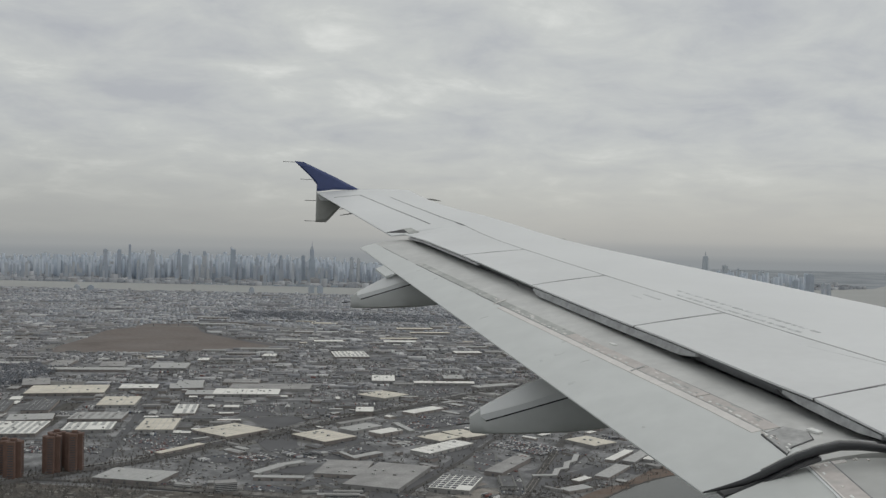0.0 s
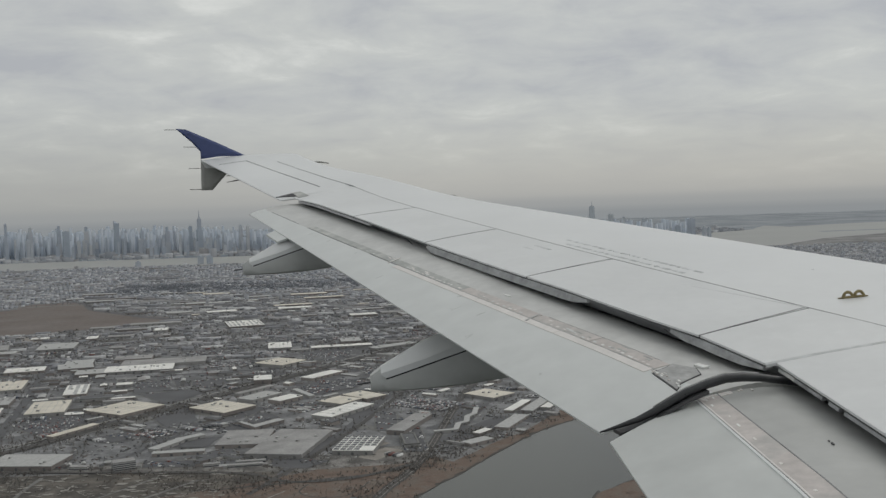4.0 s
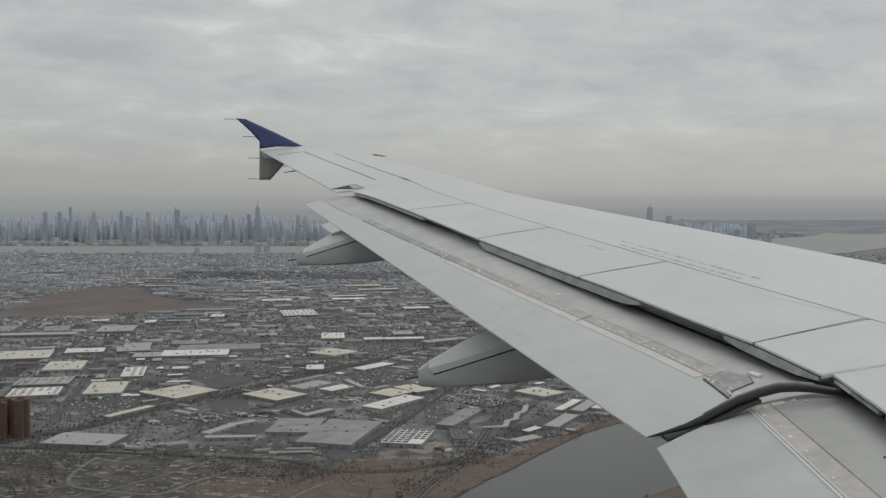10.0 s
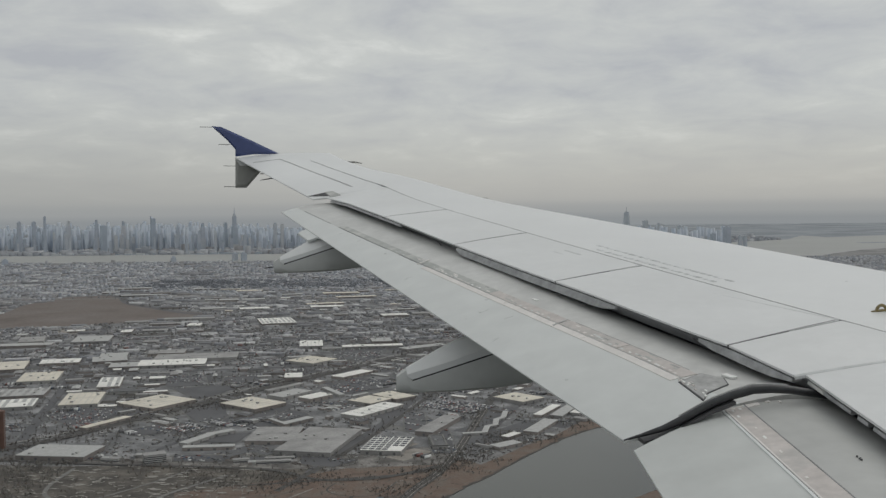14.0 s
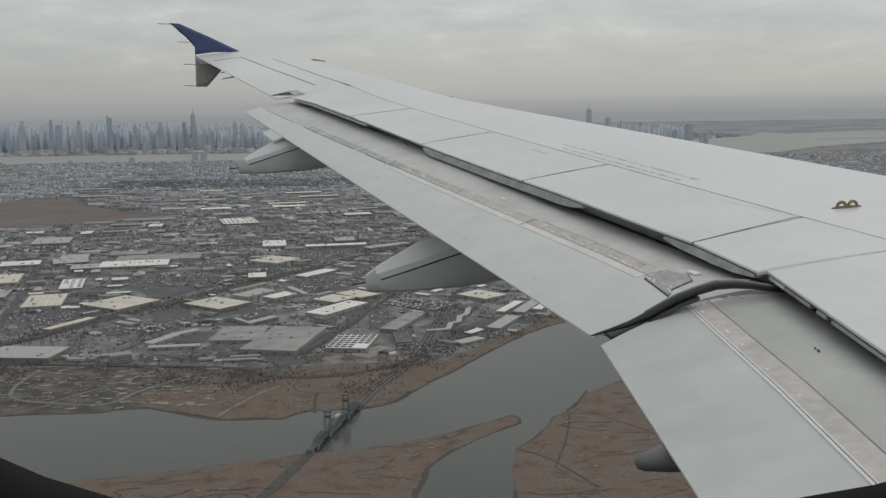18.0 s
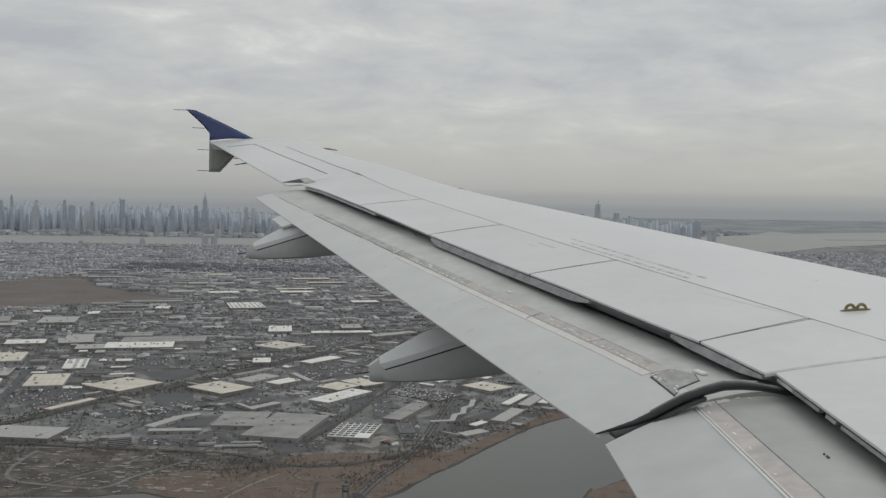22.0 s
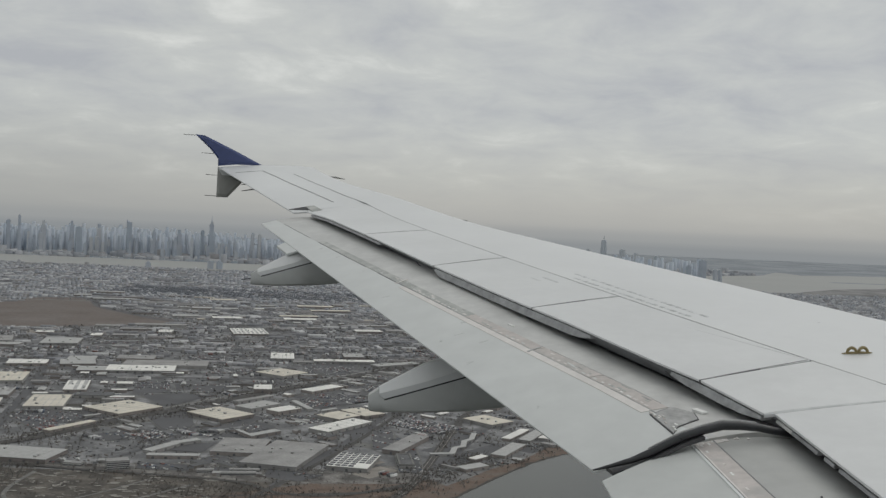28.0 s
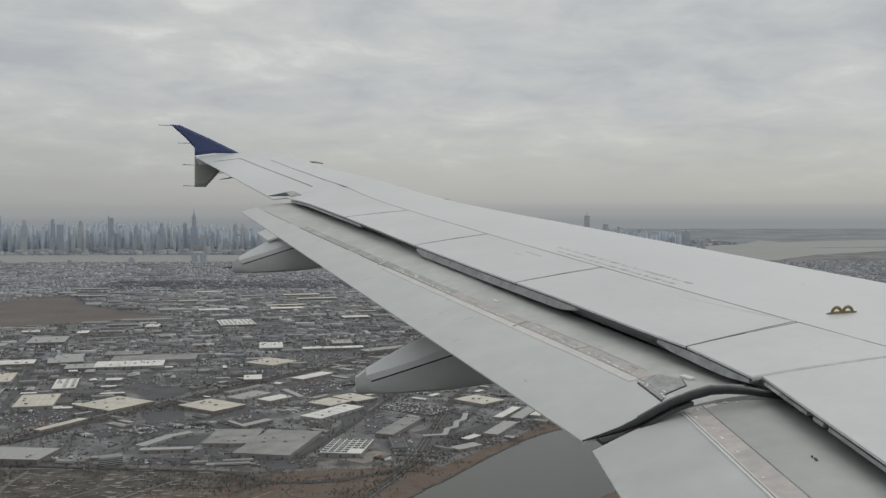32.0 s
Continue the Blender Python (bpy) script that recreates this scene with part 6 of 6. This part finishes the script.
for k in range(150):
    x, y = rng.uniform(-70, 130), rng.uniform(225, 315)
    if not (inside([x], [y], ISLAND)[0] or inside([x], [y], MARSH)[0]):
        continue
    a, pts = rng.uniform(0, 6.28), [(x, y)]
    for _ in range(6):
        a += rng.uniform(-0.9, 0.9)
        pts.append((pts[-1][0] + 3.4 * math.cos(a), pts[-1][1] + 1.6 * math.sin(a)))
    if all(inside([p[0]], [p[1]], ISLAND)[0] or inside([p[0]], [p[1]], MARSH)[0] for p in pts):
        ribbon("creek", pts, rng.uniform(0.12, 0.3), 0.15 + k * 0.001, MUD, "narrow dark creek in the marsh", "creek")


# trees along roads and the railway, loose goods in the yards, woods by the bank
q2 = np.random.RandomState(31)
belt = []
for i, line in enumerate(ROADS):
    if i in (4, 5, 7, 8):
        continue
    wide, thick = ((8.5, 7) if i == 0 else (6.0, 2))
    for p in line[::1]:
        for _ in range(thick * 3):
            if noise.noise(Vector((p.x * 0.04, p.y * 0.04, 7 + i))) < -0.05 and q2.rand() < 0.85:
                continue
            s = q2.choice((-1, 1))
            off = s * (wide * 0.62 + abs(q2.randn()) * 2.2)
            belt.append((p.x + off + q2.randn() * 2.5, p.y + q2.randn() * 5, q2.uniform(0.6, 1.3) * (1.0 if p.y < 650 else 1.5)))
belt = np.array(belt)
belt = belt[~inside(belt[:, 0], belt[:, 1], RIVER) & ~inside(belt[:, 0], belt[:, 1], MEADOW_POLY)]
for tx, ty, tr in TAKEN:
    belt = belt[(belt[:, 0] - tx) ** 2 + (belt[:, 1] - ty) ** 2 > (tr * 0.8) ** 2]
tree_mesh("roadside_trees", belt, DARKTWIGS, 22, 41, "dark leafless trees along roads and railway", "trees")
wx, wy = q2.uniform(-300, 62, 26000), q2.uniform(310, 440, 26000)
ok = inside(wx, wy, [(-29, 334), (-14, 339), (0, 375), (16, 412), (30, 420), (44, 424), (18, 381), (5, 357), (-6, 338), (-19, 315)])
ok |= inside(wx, wy, [(-100, 361), (-54, 354), (-49, 338), (-56, 333), (-80, 335), (-92, 345)])
ok |= inside(wx, wy, [(-300, 380), (-262, 393), (-216, 410), (-204, 392), (-206, 384), (-223, 375), (-236, 357), (-241, 317), (-300, 300)])
tree_mesh("bank_woods", np.stack([wx[ok], wy[ok], np.where(wx[ok] > -110, 0.6, 1.0) * q2.uniform(0.6, 1.5, ok.sum())], 1), DARKTWIGS, 20, 42, "dark brown leafless thicket on the river bank", "trees")
gx, gy = q2.uniform(-0.56, 0.32, 11000), 376 + 560 * q2.rand(11000) ** 1.3
gx = gx * gy
ok = ~inside(gx, gy, RIVER) & ~inside(gx, gy, REED_STRIP) & ~inside(gx, gy, MEADOW_POLY) & ~((gy < 425) & (gx < -150)) & (np.array([noise.noise(Vector((p * 0.05, r2 * 0.05, 2))) for p, r2 in zip(gx, gy)]) > -0.1)
for tx, ty, tr in TAKEN:
    ok &= (gx - tx) ** 2 + (gy - ty) ** 2 > (tr * 0.95) ** 2
for rx, ry in ROAD_PTS[::2]:
    ok &= (gx - rx) ** 2 + (gy - ry) ** 2 > 7
gx, gy = gx[ok], gy[ok]
n = len(gx)
big = np.clip(gy / 480, 0.8, 1.8)
v, f = box_np(gx, gy, q2.uniform(0.5, 2.2, n) * big, q2.uniform(0.35, 0.9, n) * big, q2.uniform(0.25, 0.7, n) * big, np.array([radians(grid_turn(a, b)) for a, b in zip(gx, gy)]) + q2.choice((0.0, math.pi / 2), n), 0.0)
sheet_np("yard_goods", v, f, GOODS, "loose goods, containers and vehicles in the yards", "goods")
n = 1700
hx, hy = q2.uniform(-230, -10, n), q2.uniform(300, 372, n)
ok = ~inside(hx, hy, RIVER) & (np.array([noise.noise(Vector((p * 0.06, r2 * 0.09, 5))) for p, r2 in zip(hx, hy)]) > 0.0)
tree_mesh("wetland_brush", np.stack([hx[ok], hy[ok], q2.uniform(0.3, 1.0, ok.sum())], 1), MARSHSCRUB, 9, 43, "dark brush in the wetland", "scrub")

# ---- apartment towers of brown brick ----
def brick_tower(x, y, h, turn):
    t = tagged(new("apartment_tower"), "tall brown brick apartment tower with window bands", "building", "brick apartment towers")
    t.matrix_world = pose(x, y, 0, 0, 0, turn)
    for w, d in ((7, 3.2), (3.2, 7)):
        part("wing", slab([(-w / 2, -d / 2, h), (w / 2, -d / 2, h), (w / 2, d / 2, h), (-w / 2, d / 2, h)], h), BRICK, t)
    for k in range(int(h / 1.0) - 1):
        z = 1.2 + k
        for w, d in ((7.04, 2.2), (2.2, 7.04)):
            part("window_band", slab([(-w / 2, -d / 2, z), (w / 2, -d / 2, z), (w / 2, d / 2, z), (-w / 2, d / 2, z)], 0.4), GLASSY, t)
    part("lift_house", slab([(-1, -1, h + 1), (1, -1, h + 1), (1, 1, h + 1), (-1, 1, h + 1)], 1.1), BRICK, t)


for x, y, h, turn in ((-199, 379, 14.5, 8), (-206, 385, 13.5, 20), (-188, 389, 15, 12), (-181, 394, 15.5, 12), (-190, 397, 15, 30)):
    brick_tower(x, y, h, turn)


# low offices and rows of small houses along the wetland road
def office_block(x, y, w, d, h, turn):
    t = tagged(new("office_block"), "low grey office block with dark window bands", "building", "office blocks by the wetland")
    t.matrix_world = pose(x, y, 0, 0, 0, turn)
    part("wall_shell", slab([(-w / 2, -d / 2, h), (w / 2, -d / 2, h), (w / 2, d / 2, h), (-w / 2, d / 2, h)], h), UNIT, t)
    part("roof", slab([(-w / 2 - 0.15, -d / 2 - 0.15, h + 0.2), (w / 2 + 0.15, -d / 2 - 0.15, h + 0.2), (w / 2 + 0.15, d / 2 + 0.15, h + 0.2), (-w / 2 - 0.15, d / 2 + 0.15, h + 0.2)], 0.18), GREYROOF, t)
    for k in range(int(h / 0.7)):
        z = 0.55 + 0.7 * k
        part("window_band", slab([(-w / 2 - 0.03, -d / 2 - 0.03, z), (w / 2 + 0.03, -d / 2 - 0.03, z), (w / 2 + 0.03, d / 2 + 0.03, z), (-w / 2 - 0.03, d / 2 + 0.03, z)], 0.32), GLASSY, t)


office_block(-111, 372, 8, 5, 3.2, 25)
office_block(-66, 369, 14, 2.2, 0.9, 8)
office_block(-64, 374, 11, 2.0, 0.9, 8)
office_block(-78, 371, 6, 2.4, 1.1, 14)
office_block(-128, 374, 7, 3, 1.2, -7)


def house(w, d, h, material, tone):
    t = tagged(new("house"), "small terraced house with a %s pitched roof" % tone, "house", "terraced houses by the railway")
    part("wall_shell", slab([(-w / 2, -d / 2, h), (w / 2, -d / 2, h), (w / 2, d / 2, h), (-w / 2, d / 2, h)], h), PLANT_WALL, t)
    part("roof", ([(-w / 2 - 0.1, -d / 2 - 0.1, h), (w / 2 + 0.1, -d / 2 - 0.1, h), (w / 2 + 0.1, d / 2 + 0.1, h), (-w / 2 - 0.1, d / 2 + 0.1, h), (-w / 2 - 0.1, 0, h + 0.6), (w / 2 + 0.1, 0, h + 0.6)], [(0, 1, 5, 4), (2, 3, 4, 5), (0, 4, 3), (1, 2, 5), (3, 2, 1, 0)]), material, t)
    return t


rng = random.Random(55)
models = [house(1.9, 1.5, 1.1, GREYROOF, "grey"), house(2.3, 1.6, 1.2, UNIT, "pale grey"), house(1.7, 1.4, 1.0, DARKROOF, "dark")]
sites = []
for row in range(9):
    for k in range(14):
        x, y = -229 + 1.7 * k + 1.0 * row, 334 + 1.6 * k * 0.9 + 3.6 * row - 1.2 * row
        if inside([x], [y], [(-230, 332), (-232, 355), (-218, 371), (-209, 352), (-218, 334)])[0]:
            sites.append((x, y, 43))
for k in range(30):
    x = rng.uniform(-165, -20)
    y = 371 - 0.11 * (x + 117) + rng.uniform(0, 8)
    if not any((x - tx) ** 2 + (y - ty) ** 2 < (tr + 1) ** 2 for tx, ty, tr in TAKEN):
        sites.append((x, y, rng.choice((10, 100))))
for k, (x, y, turn) in enumerate(sites):
    if k < 3:
        models[k].matrix_world = pose(x, y, 0, 0, 0, turn)
    else:
        copy_thing(rng.choice(models), pose(x, y, 0, 0, 0, turn + rng.uniform(-4, 4)))


# ---- lift bridge ----
bridge = tagged(new("lift_bridge"), "blue-green steel lift bridge over the river", "bridge")
B0, B1 = Vector((-29.0, 265.0)), Vector((-17.0, 310.0))
BL = (B1 - B0).length
bridge.matrix_world = pose(B0.x, B0.y, 0, 0, 0, math.degrees(math.atan2(B1.y - B0.y, B1.x - B0.x))) @ Matrix.Diagonal((1, 0.55, 0.60, 1))


def bar(name, a, b, t, parent=bridge, material=STEEL):
    part(name, tube([a, b], t, 4), material, parent)


part("deck", slab([(0, -1.3, 2.0), (BL, -1.3, 2.0), (BL, 1.3, 2.0), (0, 1.3, 2.0)], 0.4), ASPHALT, bridge, "dark road deck")
T0, T1 = 15.5, 32.0
for a, b, hh in ((5.0, T0 - 1, 2.9), (T0 + 1, T1 - 1, 3.3), (T1 + 1, BL - 3, 2.9)):
    n = 7
    st = (b - a) / n
    rise = [hh * (1 - (2 * k / n - 1) ** 2) ** 0.6 for k in range(n + 1)]
    for side in (-1.4, 1.4):
        bar("chord", (a, side, 2.1), (b, side, 2.1), 0.16)
        for k in range(n):
            x0, x1 = a + k * st, a + (k + 1) * st
            bar("top_chord", (x0, side, 2.1 + rise[k]), (x1, side, 2.1 + rise[k + 1]), 0.17)
            bar("diagonal", (x0, side, 2.1 if k % 2 == 0 else 2.1 + rise[k]), (x1, side, 2.1 + rise[k + 1] if k % 2 == 0 else 2.1), 0.09)
            if k:
                bar("post", (x0, side, 2.1), (x0, side, 2.1 + rise[k]), 0.09)
    for k in range(1, n):
        bar("cross_beam", (a + k * st, -1.4, 2.1 + rise[k]), (a + k * st, 1.4, 2.1 + rise[k]), 0.08)
for x in (T0, T1):
    for dx2 in (-0.9, 0.9):
        for side in (-1.5, 1.5):
            bar("tower_leg", (x + dx2, side, 0.5), (x + dx2 * 0.7, side, 12.6), 0.17)
    for z in range(2, 12, 2):
        for side in (-1.5, 1.5):
            bar("tower_brace", (x - 0.9, side, z), (x + 0.9, side, min(12.6, z + 2)), 0.08)
        bar("tower_brace", (x + 0.8, -1.5, z), (x + 0.8, 1.5, min(12.6, z + 2)), 0.08)
    part("tower_head", slab([(x - 1.1, -1.8, 13.2), (x + 1.1, -1.8, 13.2), (x + 1.1, 1.8, 13.2), (x - 1.1, 1.8, 13.2)], 0.5), STEEL, bridge)
    part("counterweight", slab([(x - 0.6, -1.2, 10.4), (x + 0.6, -1.2, 10.4), (x + 0.6, 1.2, 10.4), (x - 0.6, 1.2, 10.4)], 0.9), STEEL, bridge, "dark steel counterweight")
for x in (0.8, 5, T0, T1, BL - 3, BL - 0.8):
    part("pier", slab([(x - 0.8, -1.8, 1.6), (x + 0.8, -1.8, 1.6), (x + 0.8, 1.8, 1.6), (x - 0.8, 1.8, 1.6)], 1.6), CONCRETE, bridge, "grey concrete pier")
part("machine_house", slab([(22.5, -0.9, 6.4), (25.5, -0.9, 6.4), (25.5, 0.9, 6.4), (22.5, 0.9, 6.4)], 1.2), UNIT, bridge, "pale machine house on the lift span")

for x, side in ((T0, 3.2), (T1, 3.4)):
    part("fender", slab([(x - 3, side - 0.5, 0.7), (x + 3, side - 0.5, 0.7), (x + 3, side + 0.5, 0.7), (x - 3, side + 0.5, 0.7)], 0.8), DARKROOF, bridge, "dark timber fender beside a pier")


# ---- skyline ----
def tower(x, y, w, d, h, kind, label, group="", facade=None):
    t = tagged(new("skyscraper"), label, "skyscraper", group)
    t.matrix_world = pose(x, y, 0, 0, 0, 29)

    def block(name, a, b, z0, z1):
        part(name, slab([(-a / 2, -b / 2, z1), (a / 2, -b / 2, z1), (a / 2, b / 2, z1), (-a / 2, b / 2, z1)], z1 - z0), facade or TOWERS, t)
    if kind == 0:
        block("shaft", w, d, 0, h)
        block("plant_room", w * 0.5, d * 0.5, h, h + 2)
    elif kind == 1:
        block("base", w * 1.25, d * 1.25, 0, h * 0.45)
        block("shaft", w, d, h * 0.45, h * 0.85)
        block("crown", w * 0.6, d * 0.6, h * 0.85, h)
    elif kind == 2:
        block("shaft", w, d, 0, h * 0.93)
        vs = [(-w / 2, -d / 2, h * 0.93), (w / 2, -d / 2, h * 0.93), (w / 2, d / 2, h * 0.93), (-w / 2, d / 2, h * 0.93), (-w / 2, 0, h), (-w / 2, d / 2, h)]
        part("sloped_top", (vs, [(0, 1, 2, 4), (0, 4, 5, 3), (2, 3, 5), (4, 2, 5)]), TOWERS, t)
    elif kind == 3:
        block("base", w * 2.4, d * 1.8, 0, h * 0.16)
        block("lower_shaft", w * 1.5, d * 1.4, h * 0.16, h * 0.55)
        block("shaft", w, d, h * 0.55, h * 0.80)
        block("crown", w * 0.55, d * 0.55, h * 0.80, h * 0.86)
        part("mast", tube([(0, 0, h * 0.86), (0, 0, h)], [w * 0.16, w * 0.03], 6), TOWERS, t)
    elif kind == 4:
        b = w / 2
        base = [(-b, -b), (b, -b), (b, b), (-b, b)]
        tp = [(0, -b), (b, 0), (0, b), (-b, 0)]
        vs = [(p[0], p[1], 0) for p in base] + [(p[0], p[1], h * 0.80) for p in tp]
        fs = [(4, 5, 6, 7)] + [(k, (k + 1) % 4, 4 + k) for k in range(4)] + [((k + 1) % 4, 4 + (k + 1) % 4, 4 + k) for k in range(4)]
        part("tapered_shaft", (vs, fs), DOWNTOWN, t)
        part("spire", tube([(0, 0, h * 0.80), (0, 0, h * 0.92)], [w * 0.10, w * 0.03], 6), DOWNTOWN, t)


rng = random.Random(33)
GREY = ("blue-grey glass high-rise in the far skyline", "pale grey stone high-rise in the far skyline", "stepped grey high-rise in the far skyline")


def midtown(b):
    """How tall the city stands, by bearing: two crests with a saddle between them."""
    return 0.75 * math.exp(-((b + 0.40) / 0.13) ** 2) + 0.65 * math.exp(-((b + 0.235) / 0.085) ** 2)


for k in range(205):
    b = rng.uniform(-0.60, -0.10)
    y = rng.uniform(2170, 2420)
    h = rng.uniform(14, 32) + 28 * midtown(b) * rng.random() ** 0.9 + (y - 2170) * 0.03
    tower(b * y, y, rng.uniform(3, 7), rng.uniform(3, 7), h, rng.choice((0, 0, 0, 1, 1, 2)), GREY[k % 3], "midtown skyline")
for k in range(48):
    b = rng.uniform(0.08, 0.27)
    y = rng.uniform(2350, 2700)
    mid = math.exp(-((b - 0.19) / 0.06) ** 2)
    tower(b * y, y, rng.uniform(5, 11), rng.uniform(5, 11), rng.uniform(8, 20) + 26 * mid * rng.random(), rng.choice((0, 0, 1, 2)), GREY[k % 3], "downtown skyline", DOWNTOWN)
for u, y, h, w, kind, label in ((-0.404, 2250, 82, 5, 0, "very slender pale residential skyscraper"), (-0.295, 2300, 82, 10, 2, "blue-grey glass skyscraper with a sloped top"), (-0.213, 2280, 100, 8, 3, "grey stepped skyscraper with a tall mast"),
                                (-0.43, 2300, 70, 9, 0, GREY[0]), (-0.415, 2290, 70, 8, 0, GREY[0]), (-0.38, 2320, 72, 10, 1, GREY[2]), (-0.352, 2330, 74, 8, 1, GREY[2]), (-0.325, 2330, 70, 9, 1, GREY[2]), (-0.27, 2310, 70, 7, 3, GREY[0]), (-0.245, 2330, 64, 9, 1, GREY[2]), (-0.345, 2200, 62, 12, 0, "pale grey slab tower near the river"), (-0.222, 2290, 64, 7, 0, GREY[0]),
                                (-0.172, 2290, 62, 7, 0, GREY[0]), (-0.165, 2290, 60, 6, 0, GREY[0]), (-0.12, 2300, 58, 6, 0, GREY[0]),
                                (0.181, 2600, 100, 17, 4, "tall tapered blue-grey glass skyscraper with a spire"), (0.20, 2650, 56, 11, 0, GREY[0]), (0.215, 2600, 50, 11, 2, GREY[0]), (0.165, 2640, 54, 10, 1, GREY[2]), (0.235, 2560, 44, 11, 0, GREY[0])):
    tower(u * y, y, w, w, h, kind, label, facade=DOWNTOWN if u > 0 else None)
for u, y, h, w in ((0.268, 1950, 40, 8), (0.282, 1960, 52, 11), (0.295, 1930, 36, 6), (0.30, 1950, 34, 6), (0.25, 1940, 22, 10), (-0.204, 1850, 14, 9), (-0.213, 1855, 13, 9), (-0.275, 1790, 10, 8), (-0.05, 1780, 16, 12), (0.0, 1780, 18, 12), (-0.09, 1790, 12, 14), (-0.445, 1760, 9, 10), (-0.46, 1765, 9, 10)):
    tower(u * y, y, w, w, h, 0, "high-rise on the near river shore", "near shore towers")
# piers and low halls on the city's shore
for k in range(46):
    b, y = -0.62 + 0.012 * k + rng.uniform(-0.003, 0.003), rng.uniform(2122, 2150)
    pier = tagged(new("pier_hall"), "long low pale hall on the city's shore", "building", "pier halls on the far shore")
    pier.matrix_world = pose(b * y, y, 0, 0, 0, rng.uniform(-6, 6))
    w, d, h = rng.uniform(10, 26), rng.uniform(5, 10), rng.uniform(2.5, 5)
    part("wall_shell", slab([(-w / 2, -d / 2, h), (w / 2, -d / 2, h), (w / 2, d / 2, h), (-w / 2, d / 2, h)], h), TOWERS, pier)
    part("roof", slab([(-w / 2 - 0.3, -d / 2 - 0.3, h + 0.5), (w / 2 + 0.3, -d / 2 - 0.3, h + 0.5), (w / 2 + 0.3, d / 2 + 0.3, h + 0.5), (-w / 2 - 0.3, d / 2 + 0.3, h + 0.5)], 0.45), PIERROOF, pier)
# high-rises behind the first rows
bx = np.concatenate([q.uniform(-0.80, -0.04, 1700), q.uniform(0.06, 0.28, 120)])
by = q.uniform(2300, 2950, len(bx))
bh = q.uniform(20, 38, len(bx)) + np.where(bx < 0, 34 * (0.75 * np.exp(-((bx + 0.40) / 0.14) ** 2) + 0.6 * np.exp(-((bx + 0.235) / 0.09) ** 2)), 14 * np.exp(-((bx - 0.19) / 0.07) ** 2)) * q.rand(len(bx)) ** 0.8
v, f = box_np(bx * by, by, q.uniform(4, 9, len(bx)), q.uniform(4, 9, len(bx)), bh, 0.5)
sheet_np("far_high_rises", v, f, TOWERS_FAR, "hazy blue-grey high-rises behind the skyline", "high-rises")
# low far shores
ground_patch("far_shore", ragged([(1100, 2900), (2600, 3600), (4900, 4300), (4900, 4800), (1200, 4800)], 80, 25, 2), 0.09, FARLAND, "low far shore, paled as by haze", "ground")
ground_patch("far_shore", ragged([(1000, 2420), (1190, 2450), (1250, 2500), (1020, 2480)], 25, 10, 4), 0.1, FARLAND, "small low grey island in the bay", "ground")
